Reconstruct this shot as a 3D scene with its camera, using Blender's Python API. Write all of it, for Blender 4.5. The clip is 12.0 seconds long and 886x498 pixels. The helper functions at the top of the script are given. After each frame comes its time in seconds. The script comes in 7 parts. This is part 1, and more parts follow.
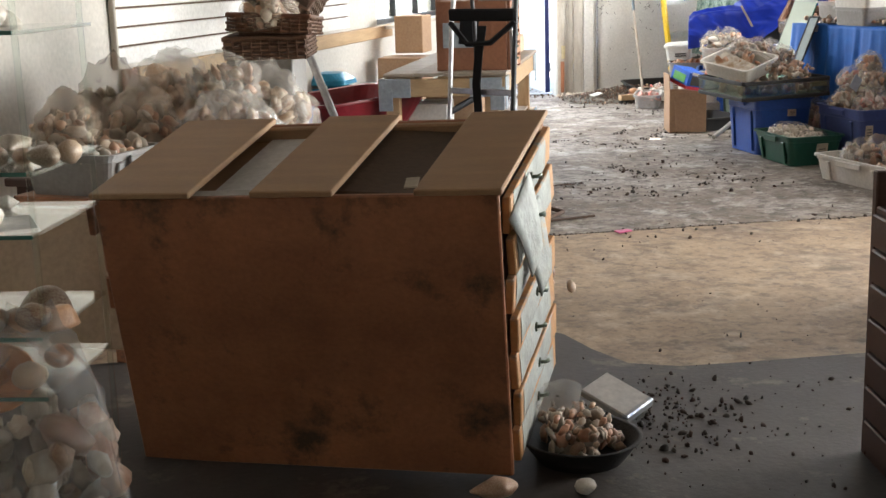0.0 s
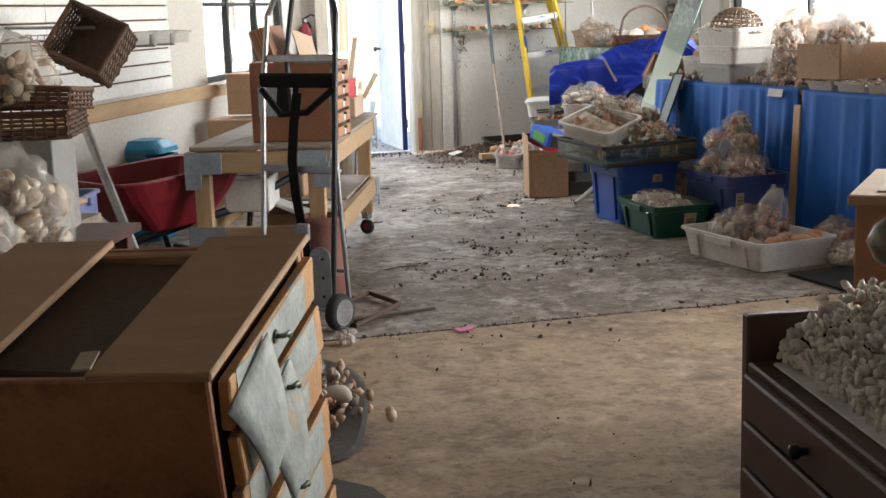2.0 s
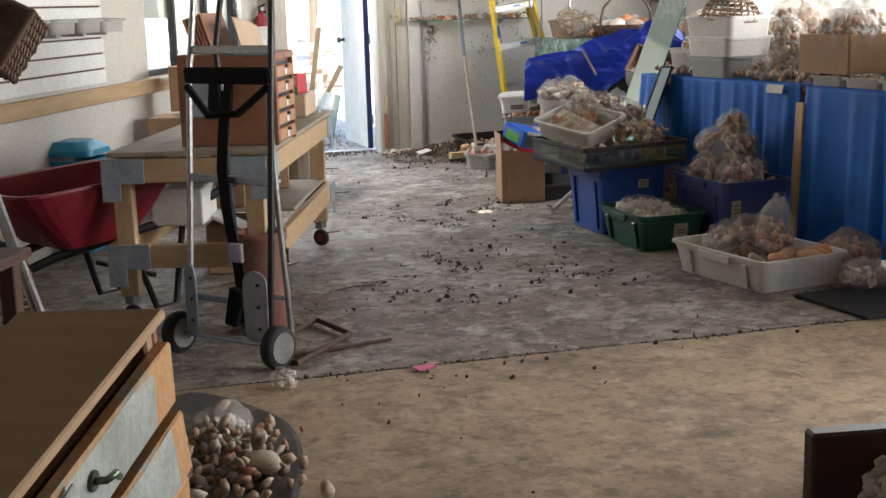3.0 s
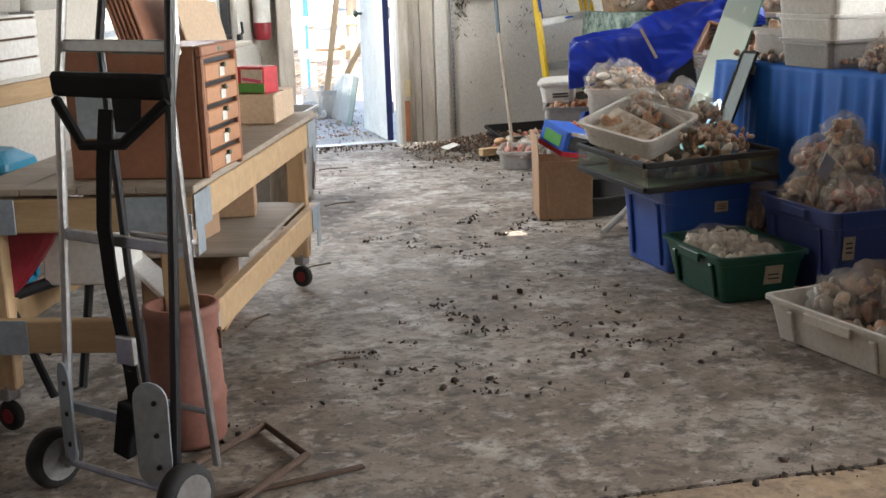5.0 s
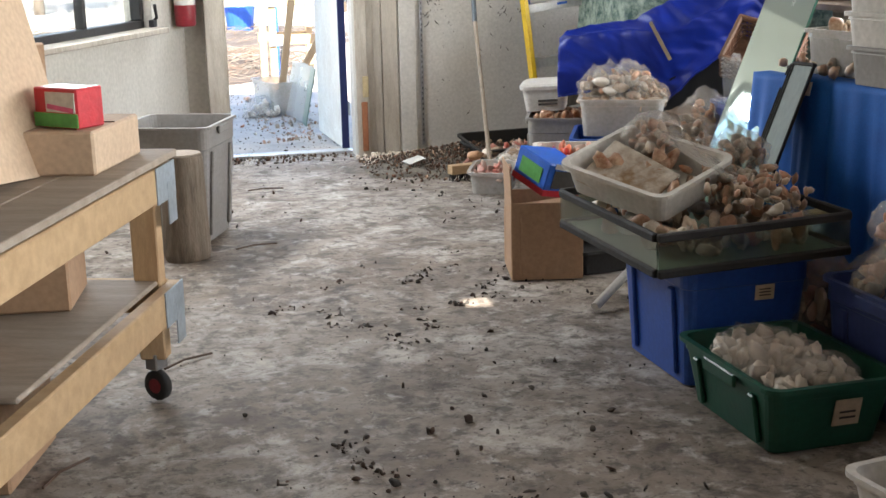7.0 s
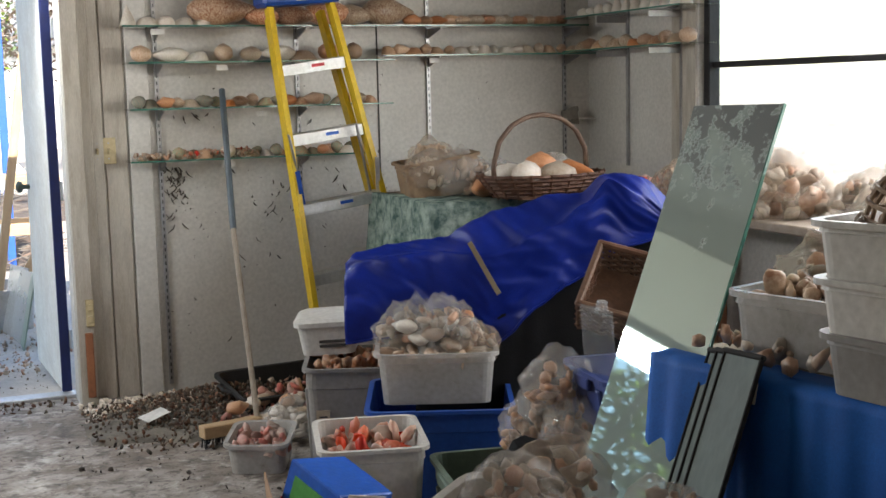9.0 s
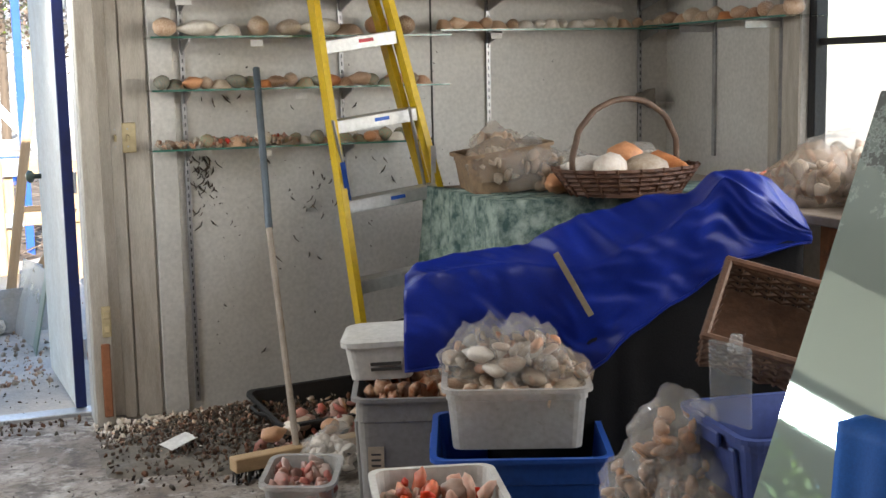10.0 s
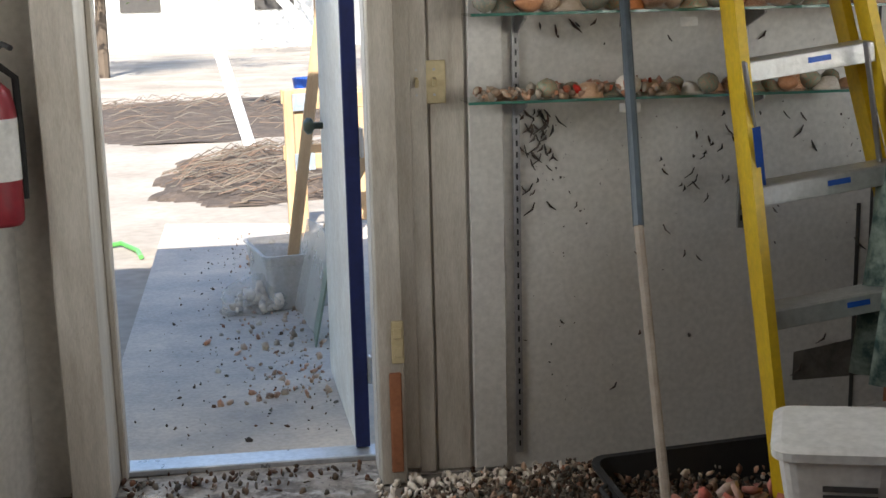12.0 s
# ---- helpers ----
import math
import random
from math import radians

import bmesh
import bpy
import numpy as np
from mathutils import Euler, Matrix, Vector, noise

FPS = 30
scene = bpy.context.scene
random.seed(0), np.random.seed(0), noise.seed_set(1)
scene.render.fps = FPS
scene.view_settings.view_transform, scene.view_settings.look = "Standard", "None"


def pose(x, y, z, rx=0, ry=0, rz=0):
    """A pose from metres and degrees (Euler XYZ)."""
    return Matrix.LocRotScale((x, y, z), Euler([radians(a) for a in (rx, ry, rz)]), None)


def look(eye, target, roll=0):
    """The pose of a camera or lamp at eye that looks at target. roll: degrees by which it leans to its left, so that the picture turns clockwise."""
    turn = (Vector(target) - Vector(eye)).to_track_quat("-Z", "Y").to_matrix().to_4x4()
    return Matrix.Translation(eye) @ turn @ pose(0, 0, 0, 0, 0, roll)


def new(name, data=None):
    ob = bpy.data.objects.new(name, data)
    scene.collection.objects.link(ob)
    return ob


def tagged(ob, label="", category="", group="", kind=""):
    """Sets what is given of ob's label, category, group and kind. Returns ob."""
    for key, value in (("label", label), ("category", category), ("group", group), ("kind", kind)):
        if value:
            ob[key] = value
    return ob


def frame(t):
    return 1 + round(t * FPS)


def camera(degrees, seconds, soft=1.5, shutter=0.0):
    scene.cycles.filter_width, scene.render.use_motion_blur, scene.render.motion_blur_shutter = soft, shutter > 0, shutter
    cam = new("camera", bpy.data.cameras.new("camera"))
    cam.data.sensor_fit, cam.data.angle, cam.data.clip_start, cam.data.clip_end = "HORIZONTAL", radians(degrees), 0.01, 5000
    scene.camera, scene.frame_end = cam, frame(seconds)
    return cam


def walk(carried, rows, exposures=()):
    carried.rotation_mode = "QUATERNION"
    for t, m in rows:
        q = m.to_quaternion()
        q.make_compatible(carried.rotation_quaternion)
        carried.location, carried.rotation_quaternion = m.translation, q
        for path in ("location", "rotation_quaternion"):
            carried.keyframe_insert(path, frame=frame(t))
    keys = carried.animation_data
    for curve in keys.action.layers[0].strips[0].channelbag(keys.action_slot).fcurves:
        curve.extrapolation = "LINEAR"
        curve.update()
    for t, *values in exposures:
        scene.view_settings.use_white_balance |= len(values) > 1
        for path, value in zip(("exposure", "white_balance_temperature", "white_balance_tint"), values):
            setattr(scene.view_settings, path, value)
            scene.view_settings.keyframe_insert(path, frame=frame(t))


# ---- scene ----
cam = camera(38.83, 12.0)
PATH = [
    (0, (-1.235, -2.027, 1.248), (-0.949, -0.096, 0.815), -1.73),
    (0.5, (-1.201, -1.946, 1.256), (-0.837, -0.025, 0.838), -1.66),
    (1, (-1.134, -1.712, 1.266), (-0.695, 0.196, 0.859), -1.44),
    (1.5, (-1.003, -1.478, 1.285), (-0.514, 0.422, 0.900), -1.51),
    (2, (-0.798, -1.206, 1.296), (-0.329, 0.702, 0.924), -1.81),
    (2.5, (-0.649, -0.849, 1.276), (-0.182, 1.057, 0.894), -1.88),
    (3, (-0.540, -0.481, 1.266), (-0.036, 1.415, 0.880), -1.70),
    (4.8, (-0.098, 0.782, 1.292), (0.349, 2.682, 0.857), -2.05),
    (5, (0.000, 1.000, 1.270), (0.425, 2.905, 0.836), -1.97),
    (5.5, (0.123, 1.403, 1.253), (0.550, 3.307, 0.813), -1.91),
    (6, (0.260, 1.805, 1.270), (0.739, 3.694, 0.819), -1.21),
    (6.5, (0.468, 2.201, 1.269), (0.904, 4.097, 0.804), -0.90),
    (6.7, (0.526, 2.346, 1.259), (0.934, 4.246, 0.784), -1.17),
    (8.3, (1.007, 3.666, 1.358), (1.622, 5.528, 0.967), -1.62),
    (8.5, (1.075, 3.881, 1.362), (1.737, 5.745, 1.068), -1.62),
    (9, (1.151, 4.248, 1.396), (1.905, 6.084, 1.145), -1.34),
    (9.5, (1.258, 4.606, 1.422), (2.019, 6.439, 1.178), -1.25),
    (10, (1.280, 4.963, 1.397), (1.994, 6.810, 1.116), -1.16),
    (10.5, (1.300, 5.345, 1.401), (1.939, 7.204, 1.030), -1.40),
    (11, (1.430, 5.772, 1.386), (1.823, 7.688, 0.971), -1.30),
    (11.5, (1.471, 6.207, 1.391), (1.789, 8.137, 0.975), -1.46),
    (12, (1.500, 6.619, 1.404), (1.747, 8.563, 1.002), -1.39),
]
EXPOSURES = [(0, 3.35), (1, 3.15), (2.5, 2.55), (3, 2.45), (5, 2.65), (5.5, 2.6), (6.5, 2.6), (8.5, 2.2), (9, 1.85), (9.5, 1.85), (10.3, 2.05), (11, 1.9), (12, 1.35)]
walk(cam, [(t, look(e, g, r)) for t, e, g, r in PATH], EXPOSURES)

# ---- light ----
SUN_EL, SUN_AZ = radians(38), radians(188)
world = bpy.data.worlds.new("sky")
scene.world = world
world.use_nodes = True
wn = world.node_tree.nodes
sky = wn.new("ShaderNodeTexSky")
sky.sky_type, sky.sun_disc = "NISHITA", False
sky.sun_elevation, sky.sun_rotation = SUN_EL, SUN_AZ
world.node_tree.links.new(sky.outputs[0], wn["Background"].inputs[0])
wn["Background"].inputs[1].default_value = 0.15
sun_way = Vector((math.sin(SUN_AZ) * math.cos(SUN_EL), math.cos(SUN_AZ) * math.cos(SUN_EL), math.sin(SUN_EL)))
sun = new("sun", bpy.data.lights.new("sun", "SUN"))
sun.data.energy, sun.data.angle, sun.data.color = 5.0, radians(0.5), (1.0, 0.95, 0.87)
sun.matrix_world = look(sun_way * 30, (0, 0, 0))


def window_light(name, eye, target, width, height, energy, colour=(0.985, 0.965, 0.955)):
    """Skylight that comes in through an opening."""
    lamp = new(name, bpy.data.lights.new(name, "AREA"))
    lamp.data.shape, lamp.data.size, lamp.data.size_y = "RECTANGLE", width, height
    lamp.data.energy, lamp.data.color = energy, colour
    lamp.matrix_world = look(eye, target)
    return lamp


# ---- materials ----
MATS = {}


def mat(name, colour, rough=0.7, metal=0.0, second=None, scale=6.0, amount=0.5, bump=0.15, fine=60.0, stretch=(1, 1, 1),
        transmission=0.0, alpha=1.0, random_tone=0.0, island=False, coat=0.0, sheen=0.0, ior=1.45, dirt=None, dirt_scale=2.0, dirt_at=0.6):
    """A surface with two scales of variation, fine relief and optional stains."""
    m = bpy.data.materials.new(name)
    m.use_nodes = True
    n, l = m.node_tree.nodes, m.node_tree.links
    b = n["Principled BSDF"]
    tc = n.new("ShaderNodeTexCoord")
    mp = n.new("ShaderNodeMapping")
    mp.inputs["Scale"].default_value = stretch
    l.new(tc.outputs["Object"], mp.inputs[0])
    big = n.new("ShaderNodeTexNoise")
    big.inputs["Scale"].default_value, big.inputs["Detail"].default_value = scale, 6
    big.inputs["Roughness"].default_value = 0.65
    l.new(mp.outputs[0], big.inputs["Vector"])
    small = n.new("ShaderNodeTexNoise")
    small.inputs["Scale"].default_value, small.inputs["Detail"].default_value = fine, 4
    l.new(mp.outputs[0], small.inputs["Vector"])
    ramp = n.new("ShaderNodeValToRGB")
    c2 = second or tuple(c * 0.72 for c in colour)
    ramp.color_ramp.elements[0].position, ramp.color_ramp.elements[1].position = 0.5 - amount * 0.35, 0.5 + amount * 0.35
    ramp.color_ramp.elements[0].color, ramp.color_ramp.elements[1].color = (*c2, 1), (*colour, 1)
    l.new(big.outputs[0], ramp.inputs[0])
    grain = n.new("ShaderNodeMix")
    grain.data_type, grain.blend_type = "RGBA", "MULTIPLY"
    grain.inputs[0].default_value = 0.35
    l.new(ramp.outputs[0], grain.inputs[6])
    tone = n.new("ShaderNodeMapRange")
    tone.inputs[1].default_value, tone.inputs[2].default_value, tone.inputs[3].default_value, tone.inputs[4].default_value = 0.3, 0.7, 0.6, 1.15
    l.new(small.outputs[0], tone.inputs[0])
    l.new(tone.outputs[0], grain.inputs[7])
    out = grain.outputs[2]
    if dirt:
        d = n.new("ShaderNodeTexNoise")
        d.inputs["Scale"].default_value, d.inputs["Detail"].default_value, d.inputs["Roughness"].default_value = dirt_scale, 9, 0.72
        l.new(tc.outputs["Object"], d.inputs["Vector"])
        dr = n.new("ShaderNodeValToRGB")
        dr.color_ramp.elements[0].position, dr.color_ramp.elements[1].position = dirt_at, min(dirt_at + 0.12, 1.0)
        l.new(d.outputs[0], dr.inputs[0])
        dm = n.new("ShaderNodeMix")
        dm.data_type = "RGBA"
        l.new(dr.outputs[0], dm.inputs[0])
        l.new(out, dm.inputs[6])
        dm.inputs[7].default_value = (*dirt, 1)
        out = dm.outputs[2]
    if random_tone:
        if island:
            src = n.new("ShaderNodeNewGeometry").outputs["Random Per Island"]
        else:
            src = n.new("ShaderNodeObjectInfo").outputs["Random"]
        hs = n.new("ShaderNodeHueSaturation")
        mr = n.new("ShaderNodeMapRange")
        mr.inputs[3].default_value, mr.inputs[4].default_value = 1 - random_tone, 1 + random_tone * 0.7
        l.new(src, mr.inputs[0])
        l.new(mr.outputs[0], hs.inputs["Value"])
        mh = n.new("ShaderNodeMapRange")
        mh.inputs[3].default_value, mh.inputs[4].default_value = 0.5 - random_tone * 0.06, 0.5 + random_tone * 0.05
        mul = n.new("ShaderNodeMath")
        mul.operation = "FRACT"
        m7 = n.new("ShaderNodeMath")
        m7.operation = "MULTIPLY"
        m7.inputs[1].default_value = 7.31
        l.new(src, m7.inputs[0])
        l.new(m7.outputs[0], mul.inputs[0])
        l.new(mul.outputs[0], mh.inputs[0])
        l.new(mh.outputs[0], hs.inputs["Hue"])
        ms = n.new("ShaderNodeMapRange")
        ms.inputs[3].default_value, ms.inputs[4].default_value = 1 + random_tone, 1 - random_tone
        l.new(mul.outputs[0], ms.inputs[0])
        l.new(ms.outputs[0], hs.inputs["Saturation"])
        l.new(out, hs.inputs["Color"])
        out = hs.outputs[0]
    l.new(out, b.inputs["Base Color"])
    b.inputs["Roughness"].default_value, b.inputs["Metallic"].default_value = rough, metal
    b.inputs["Transmission Weight"].default_value, b.inputs["Alpha"].default_value = transmission, alpha
    b.inputs["Coat Weight"].default_value, b.inputs["IOR"].default_value = coat, ior
    b.inputs["Sheen Weight"].default_value = sheen
    rr = n.new("ShaderNodeMapRange")
    rr.inputs[3].default_value, rr.inputs[4].default_value = max(rough - 0.12, 0.02), min(rough + 0.12, 1)
    l.new(big.outputs[0], rr.inputs[0])
    l.new(rr.outputs[0], b.inputs["Roughness"])
    if bump:
        bp = n.new("ShaderNodeBump")
        bp.inputs["Strength"].default_value, bp.inputs["Distance"].default_value = bump, 0.01
        l.new(small.outputs[0], bp.inputs["Height"])
        l.new(bp.outputs[0], b.inputs["Normal"])
    MATS[name] = m
    return m


def concrete_floor(name, base_tone, low_tone, stains, pale, mud):
    """Bare slab with mud smears and pale rubbed patches."""
    m = mat(name, base_tone, 0.72, second=low_tone, scale=1.7, amount=0.75, bump=0.25, fine=35)
    n, l = m.node_tree.nodes, m.node_tree.links
    b = n["Principled BSDF"]
    base = b.inputs["Base Color"].links[0].from_socket
    tc = n.new("ShaderNodeTexCoord")
    out = base
    for scale, low, high, colour, amt in ((0.9, 0.42, 0.60, mud, 0.75), (2.4, 0.46, 0.61, (0.14, 0.105, 0.078), 0.74), (4.3, 0.575, 0.66, (0.055, 0.042, 0.033), 0.85), (3.2, 0.53, 0.66, pale, 0.7), (6.5, 0.50, 0.62, (0.085, 0.066, 0.052), 0.75), (15.0, 0.515, 0.62, (0.065, 0.052, 0.042), 0.75), (12.0, 0.55, 0.66, pale, 0.55), (42.0, 0.57, 0.66, (0.045, 0.036, 0.03), 0.85)):
        t = n.new("ShaderNodeTexNoise")
        t.inputs["Scale"].default_value, t.inputs["Detail"].default_value, t.inputs["Roughness"].default_value = scale, 8, 0.68
        t.inputs["Distortion"].default_value = 0.3
        off = n.new("ShaderNodeMapping")
        off.inputs["Location"].default_value = (scale * 3.1, scale, 0)
        l.new(tc.outputs["Object"], off.inputs[0])
        l.new(off.outputs[0], t.inputs["Vector"])
        r = n.new("ShaderNodeMapRange")
        r.inputs[1].default_value, r.inputs[2].default_value, r.inputs[3].default_value, r.inputs[4].default_value = low, high, 0, amt * stains
        l.new(t.outputs[0], r.inputs[0])
        x = n.new("ShaderNodeMix")
        x.data_type = "RGBA"
        l.new(r.outputs[0], x.inputs[0])
        l.new(out, x.inputs[6])
        x.inputs[7].default_value = (*colour, 1)
        out = x.outputs[2]
    l.new(out, b.inputs["Base Color"])
    return m


CONCRETE = concrete_floor("concrete", (0.42, 0.385, 0.345), (0.28, 0.24, 0.20), 1.0, (0.56, 0.525, 0.475), (0.175, 0.132, 0.094))
CONCRETEN = concrete_floor("tan_concrete", (0.47, 0.345, 0.225), (0.34, 0.24, 0.15), 0.55, (0.62, 0.50, 0.365), (0.22, 0.15, 0.092))
LINO = mat("dark_floor_covering", (0.088, 0.078, 0.072), 0.66, second=(0.045, 0.038, 0.034), scale=3, dirt=(0.19, 0.155, 0.125), dirt_scale=4, dirt_at=0.56)
PLASTER = mat("painted_wall", (0.64, 0.615, 0.565), 0.65, second=(0.52, 0.49, 0.44), scale=2.2, amount=0.9, bump=0.1, fine=45, dirt=(0.33, 0.29, 0.23), dirt_scale=5, dirt_at=0.68)
PANEL = mat("white_wall_panel", (0.66, 0.64, 0.60), 0.5, second=(0.50, 0.475, 0.435), scale=1.6, amount=0.8, bump=0.05, dirt=(0.16, 0.13, 0.1), dirt_scale=16, dirt_at=0.715)
TRIMW = mat("painted_trim", (0.53, 0.49, 0.425), 0.55, second=(0.38, 0.335, 0.275), scale=4, stretch=(6, 6, 1), bump=0.12, dirt=(0.22, 0.17, 0.12), dirt_scale=8, dirt_at=0.68)
# unseen ceiling, toned dark to hold down bounced light in the room
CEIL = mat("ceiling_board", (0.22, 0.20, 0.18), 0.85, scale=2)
SLAT = mat("slat_white", (0.80, 0.80, 0.79), 0.4, second=(0.72, 0.71, 0.69), scale=3, bump=0.04)
PLY = mat("plywood_tan", (0.42, 0.255, 0.135), 0.6, second=(0.33, 0.19, 0.10), scale=3, stretch=(1, 7, 7), bump=0.12, dirt=(0.13, 0.09, 0.06), dirt_scale=9, dirt_at=0.68)
OLDWOOD = mat("stained_chest_side", (0.43, 0.175, 0.082), 0.45, second=(0.25, 0.10, 0.052), scale=2.4, amount=0.55, stretch=(1.2, 1, 1.6), bump=0.2, dirt=(0.07, 0.045, 0.03), dirt_scale=3.4, dirt_at=0.55)
MOULD = mat("mouldy_drawer_front", (0.56, 0.29, 0.11), 0.6, second=(0.40, 0.21, 0.09), scale=3, bump=0.3, dirt=(0.24, 0.25, 0.22), dirt_scale=9, dirt_at=0.55)
MOULDGREY = mat("grey_mould_veneer", (0.40, 0.42, 0.39), 0.65, second=(0.24, 0.25, 0.22), scale=9, amount=0.5, bump=0.25, dirt=(0.42, 0.26, 0.12), dirt_scale=8, dirt_at=0.60)
DARKWOOD = mat("dark_cabinet_wood", (0.095, 0.042, 0.030), 0.45, second=(0.055, 0.025, 0.018), scale=3, stretch=(1, 1, 5), bump=0.1)
# wood with the shade of drawer insides and gaps put into its colour
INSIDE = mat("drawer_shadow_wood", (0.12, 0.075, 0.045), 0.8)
PINE = mat("pine_lumber", (0.50, 0.345, 0.195), 0.6, second=(0.38, 0.25, 0.13), scale=3, stretch=(1, 9, 9), bump=0.12, dirt=(0.22, 0.15, 0.09), dirt_scale=6, dirt_at=0.7)
PINEV = mat("pine_post", (0.53, 0.37, 0.21), 0.6, second=(0.40, 0.25, 0.13), scale=3, stretch=(9, 9, 1), bump=0.12)
GREYBOARD = mat("weathered_board", (0.37, 0.31, 0.25), 0.75, second=(0.25, 0.20, 0.155), scale=3, stretch=(1, 6, 6), bump=0.2, dirt=(0.12, 0.1, 0.08), dirt_scale=6, dirt_at=0.66)
STEELP = mat("galvanised_bracket", (0.42, 0.48, 0.53), 0.45, 0.5, scale=9)
REDBOX = mat("brown_drawer_case", (0.29, 0.125, 0.068), 0.55, second=(0.24, 0.10, 0.055), scale=3, bump=0.08)
REDFRONT = mat("brown_drawer_front", (0.42, 0.205, 0.105), 0.55, second=(0.36, 0.17, 0.085), scale=4, bump=0.08)
CARD = mat("cardboard", (0.40, 0.255, 0.155), 0.8, second=(0.34, 0.21, 0.125), scale=2.5, bump=0.08)
CARDP = mat("pale_cardboard", (0.56, 0.42, 0.30), 0.8, second=(0.50, 0.37, 0.26), scale=2.5, bump=0.06)
BLUE = mat("blue_plastic", (0.028, 0.095, 0.41), 0.38, second=(0.02, 0.075, 0.33), scale=3, bump=0.05, dirt=(0.1, 0.12, 0.2), dirt_scale=6, dirt_at=0.68)
NAVY = mat("navy_plastic", (0.05, 0.075, 0.24), 0.4, second=(0.04, 0.06, 0.18), scale=3, bump=0.05, dirt=(0.15, 0.14, 0.14), dirt_scale=6, dirt_at=0.66)
GREEN = mat("green_plastic", (0.012, 0.085, 0.055), 0.38, second=(0.01, 0.065, 0.042), scale=3, bump=0.05, dirt=(0.10, 0.12, 0.09), dirt_scale=6, dirt_at=0.68)
SAGE = mat("sage_plastic", (0.17, 0.23, 0.18), 0.45, scale=3)
GREYP = mat("grey_plastic", (0.30, 0.29, 0.28), 0.45, second=(0.24, 0.225, 0.21), scale=3, bump=0.06, dirt=(0.14, 0.12, 0.1), dirt_scale=6, dirt_at=0.64)
CLEARP = mat("cloudy_clear_plastic", (0.62, 0.61, 0.585), 0.3, second=(0.5, 0.48, 0.45), scale=5, alpha=0.5, bump=0.04, dirt=(0.3, 0.26, 0.21), dirt_scale=6, dirt_at=0.6)
ACRYLIC = mat("clear_acrylic", (0.7, 0.72, 0.72), 0.12, scale=5, alpha=0.2, bump=0.02, coat=0.4)
WHITEP = mat("white_plastic", (0.66, 0.645, 0.61), 0.4, second=(0.55, 0.53, 0.48), scale=4, bump=0.05, dirt=(0.35, 0.3, 0.24), dirt_scale=6, dirt_at=0.66)
GRIP = mat("dark_sleeve", (0.09, 0.115, 0.135), 0.45, second=(0.06, 0.075, 0.09), scale=9)
LILAC = mat("lilac_plastic", (0.22, 0.25, 0.48), 0.4, scale=3, bump=0.03)
CYAN = mat("cyan_plastic", (0.02, 0.36, 0.62), 0.35, scale=3, bump=0.03)
REDM = mat("red_painted_steel", (0.26, 0.018, 0.028), 0.4, second=(0.18, 0.012, 0.02), scale=5, bump=0.05, dirt=(0.16, 0.06, 0.05), dirt_scale=6, dirt_at=0.66)
TARP = mat("blue_tarpaulin", (0.006, 0.022, 0.25), 0.42, second=(0.004, 0.014, 0.16), scale=4, bump=0.06, fine=220, dirt=(0.06, 0.07, 0.2), dirt_scale=4, dirt_at=0.68)
TARP.node_tree.nodes["Principled BSDF"].inputs["Specular IOR Level"].default_value = 0.3
TAPE = mat("dirty_tape", (0.20, 0.155, 0.095), 0.6)
CLOTH = mat("blue_table_cloth", (0.008, 0.13, 0.50), 0.7, second=(0.006, 0.09, 0.38), scale=4, bump=0.06, fine=200)
BATIK = mat("green_batik_cloth", (0.27, 0.33, 0.28), 0.8, second=(0.03, 0.07, 0.062), scale=17, amount=0.35, bump=0.1)
METAL = mat("dull_steel", (0.42, 0.42, 0.43), 0.38, 0.85, second=(0.3, 0.29, 0.28), scale=8)
BLACKM = mat("black_metal", (0.022, 0.022, 0.025), 0.4, 0.2, scale=6)
RUST = mat("brown_iron", (0.11, 0.07, 0.05), 0.7, 0.3, scale=9, bump=0.3)
BRASS = mat("dark_brass", (0.16, 0.19, 0.15), 0.4, 0.8)
RUBBER = mat("black_rubber", (0.025, 0.024, 0.024), 0.8, bump=0.2)
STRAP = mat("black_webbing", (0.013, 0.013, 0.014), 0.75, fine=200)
# little gloss, so the shade sheet under the tarpaulin stays black
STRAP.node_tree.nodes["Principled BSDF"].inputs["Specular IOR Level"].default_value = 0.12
YELLOW = mat("yellow_fibreglass", (0.72, 0.50, 0.02), 0.4, second=(0.62, 0.40, 0.015), scale=5, bump=0.05, dirt=(0.3, 0.2, 0.05), dirt_scale=7, dirt_at=0.68)
ALU = mat("aluminium_step", (0.62, 0.62, 0.61), 0.42, 0.6, second=(0.5, 0.49, 0.47), scale=6)
LADBLUE = mat("ladder_blue", (0.015, 0.07, 0.33), 0.4)
NAVYPAINT = mat("navy_paint", (0.012, 0.022, 0.12), 0.45, second=(0.01, 0.015, 0.07), scale=7)
PEEL = mat("peeling_white_paint", (0.78, 0.77, 0.74), 0.6, second=(0.66, 0.63, 0.58), scale=7, bump=0.3, dirt=(0.25, 0.12, 0.06), dirt_scale=7, dirt_at=0.66)
WICKER = mat("wicker", (0.145, 0.075, 0.042), 0.65, second=(0.085, 0.043, 0.025), scale=25, bump=0.3, random_tone=0.15)
WICKERP = mat("pale_wicker", (0.27, 0.18, 0.105), 0.65, second=(0.16, 0.10, 0.06), scale=25, bump=0.3)
TERRA = mat("terracotta", (0.25, 0.105, 0.075), 0.75, second=(0.19, 0.08, 0.06), scale=4, bump=0.15, dirt=(0.32, 0.22, 0.19), dirt_scale=6, dirt_at=0.64)
LOG = mat("grey_log", (0.27, 0.22, 0.17), 0.85, second=(0.11, 0.085, 0.06), scale=6, stretch=(5, 5, 0.7), bump=0.5)
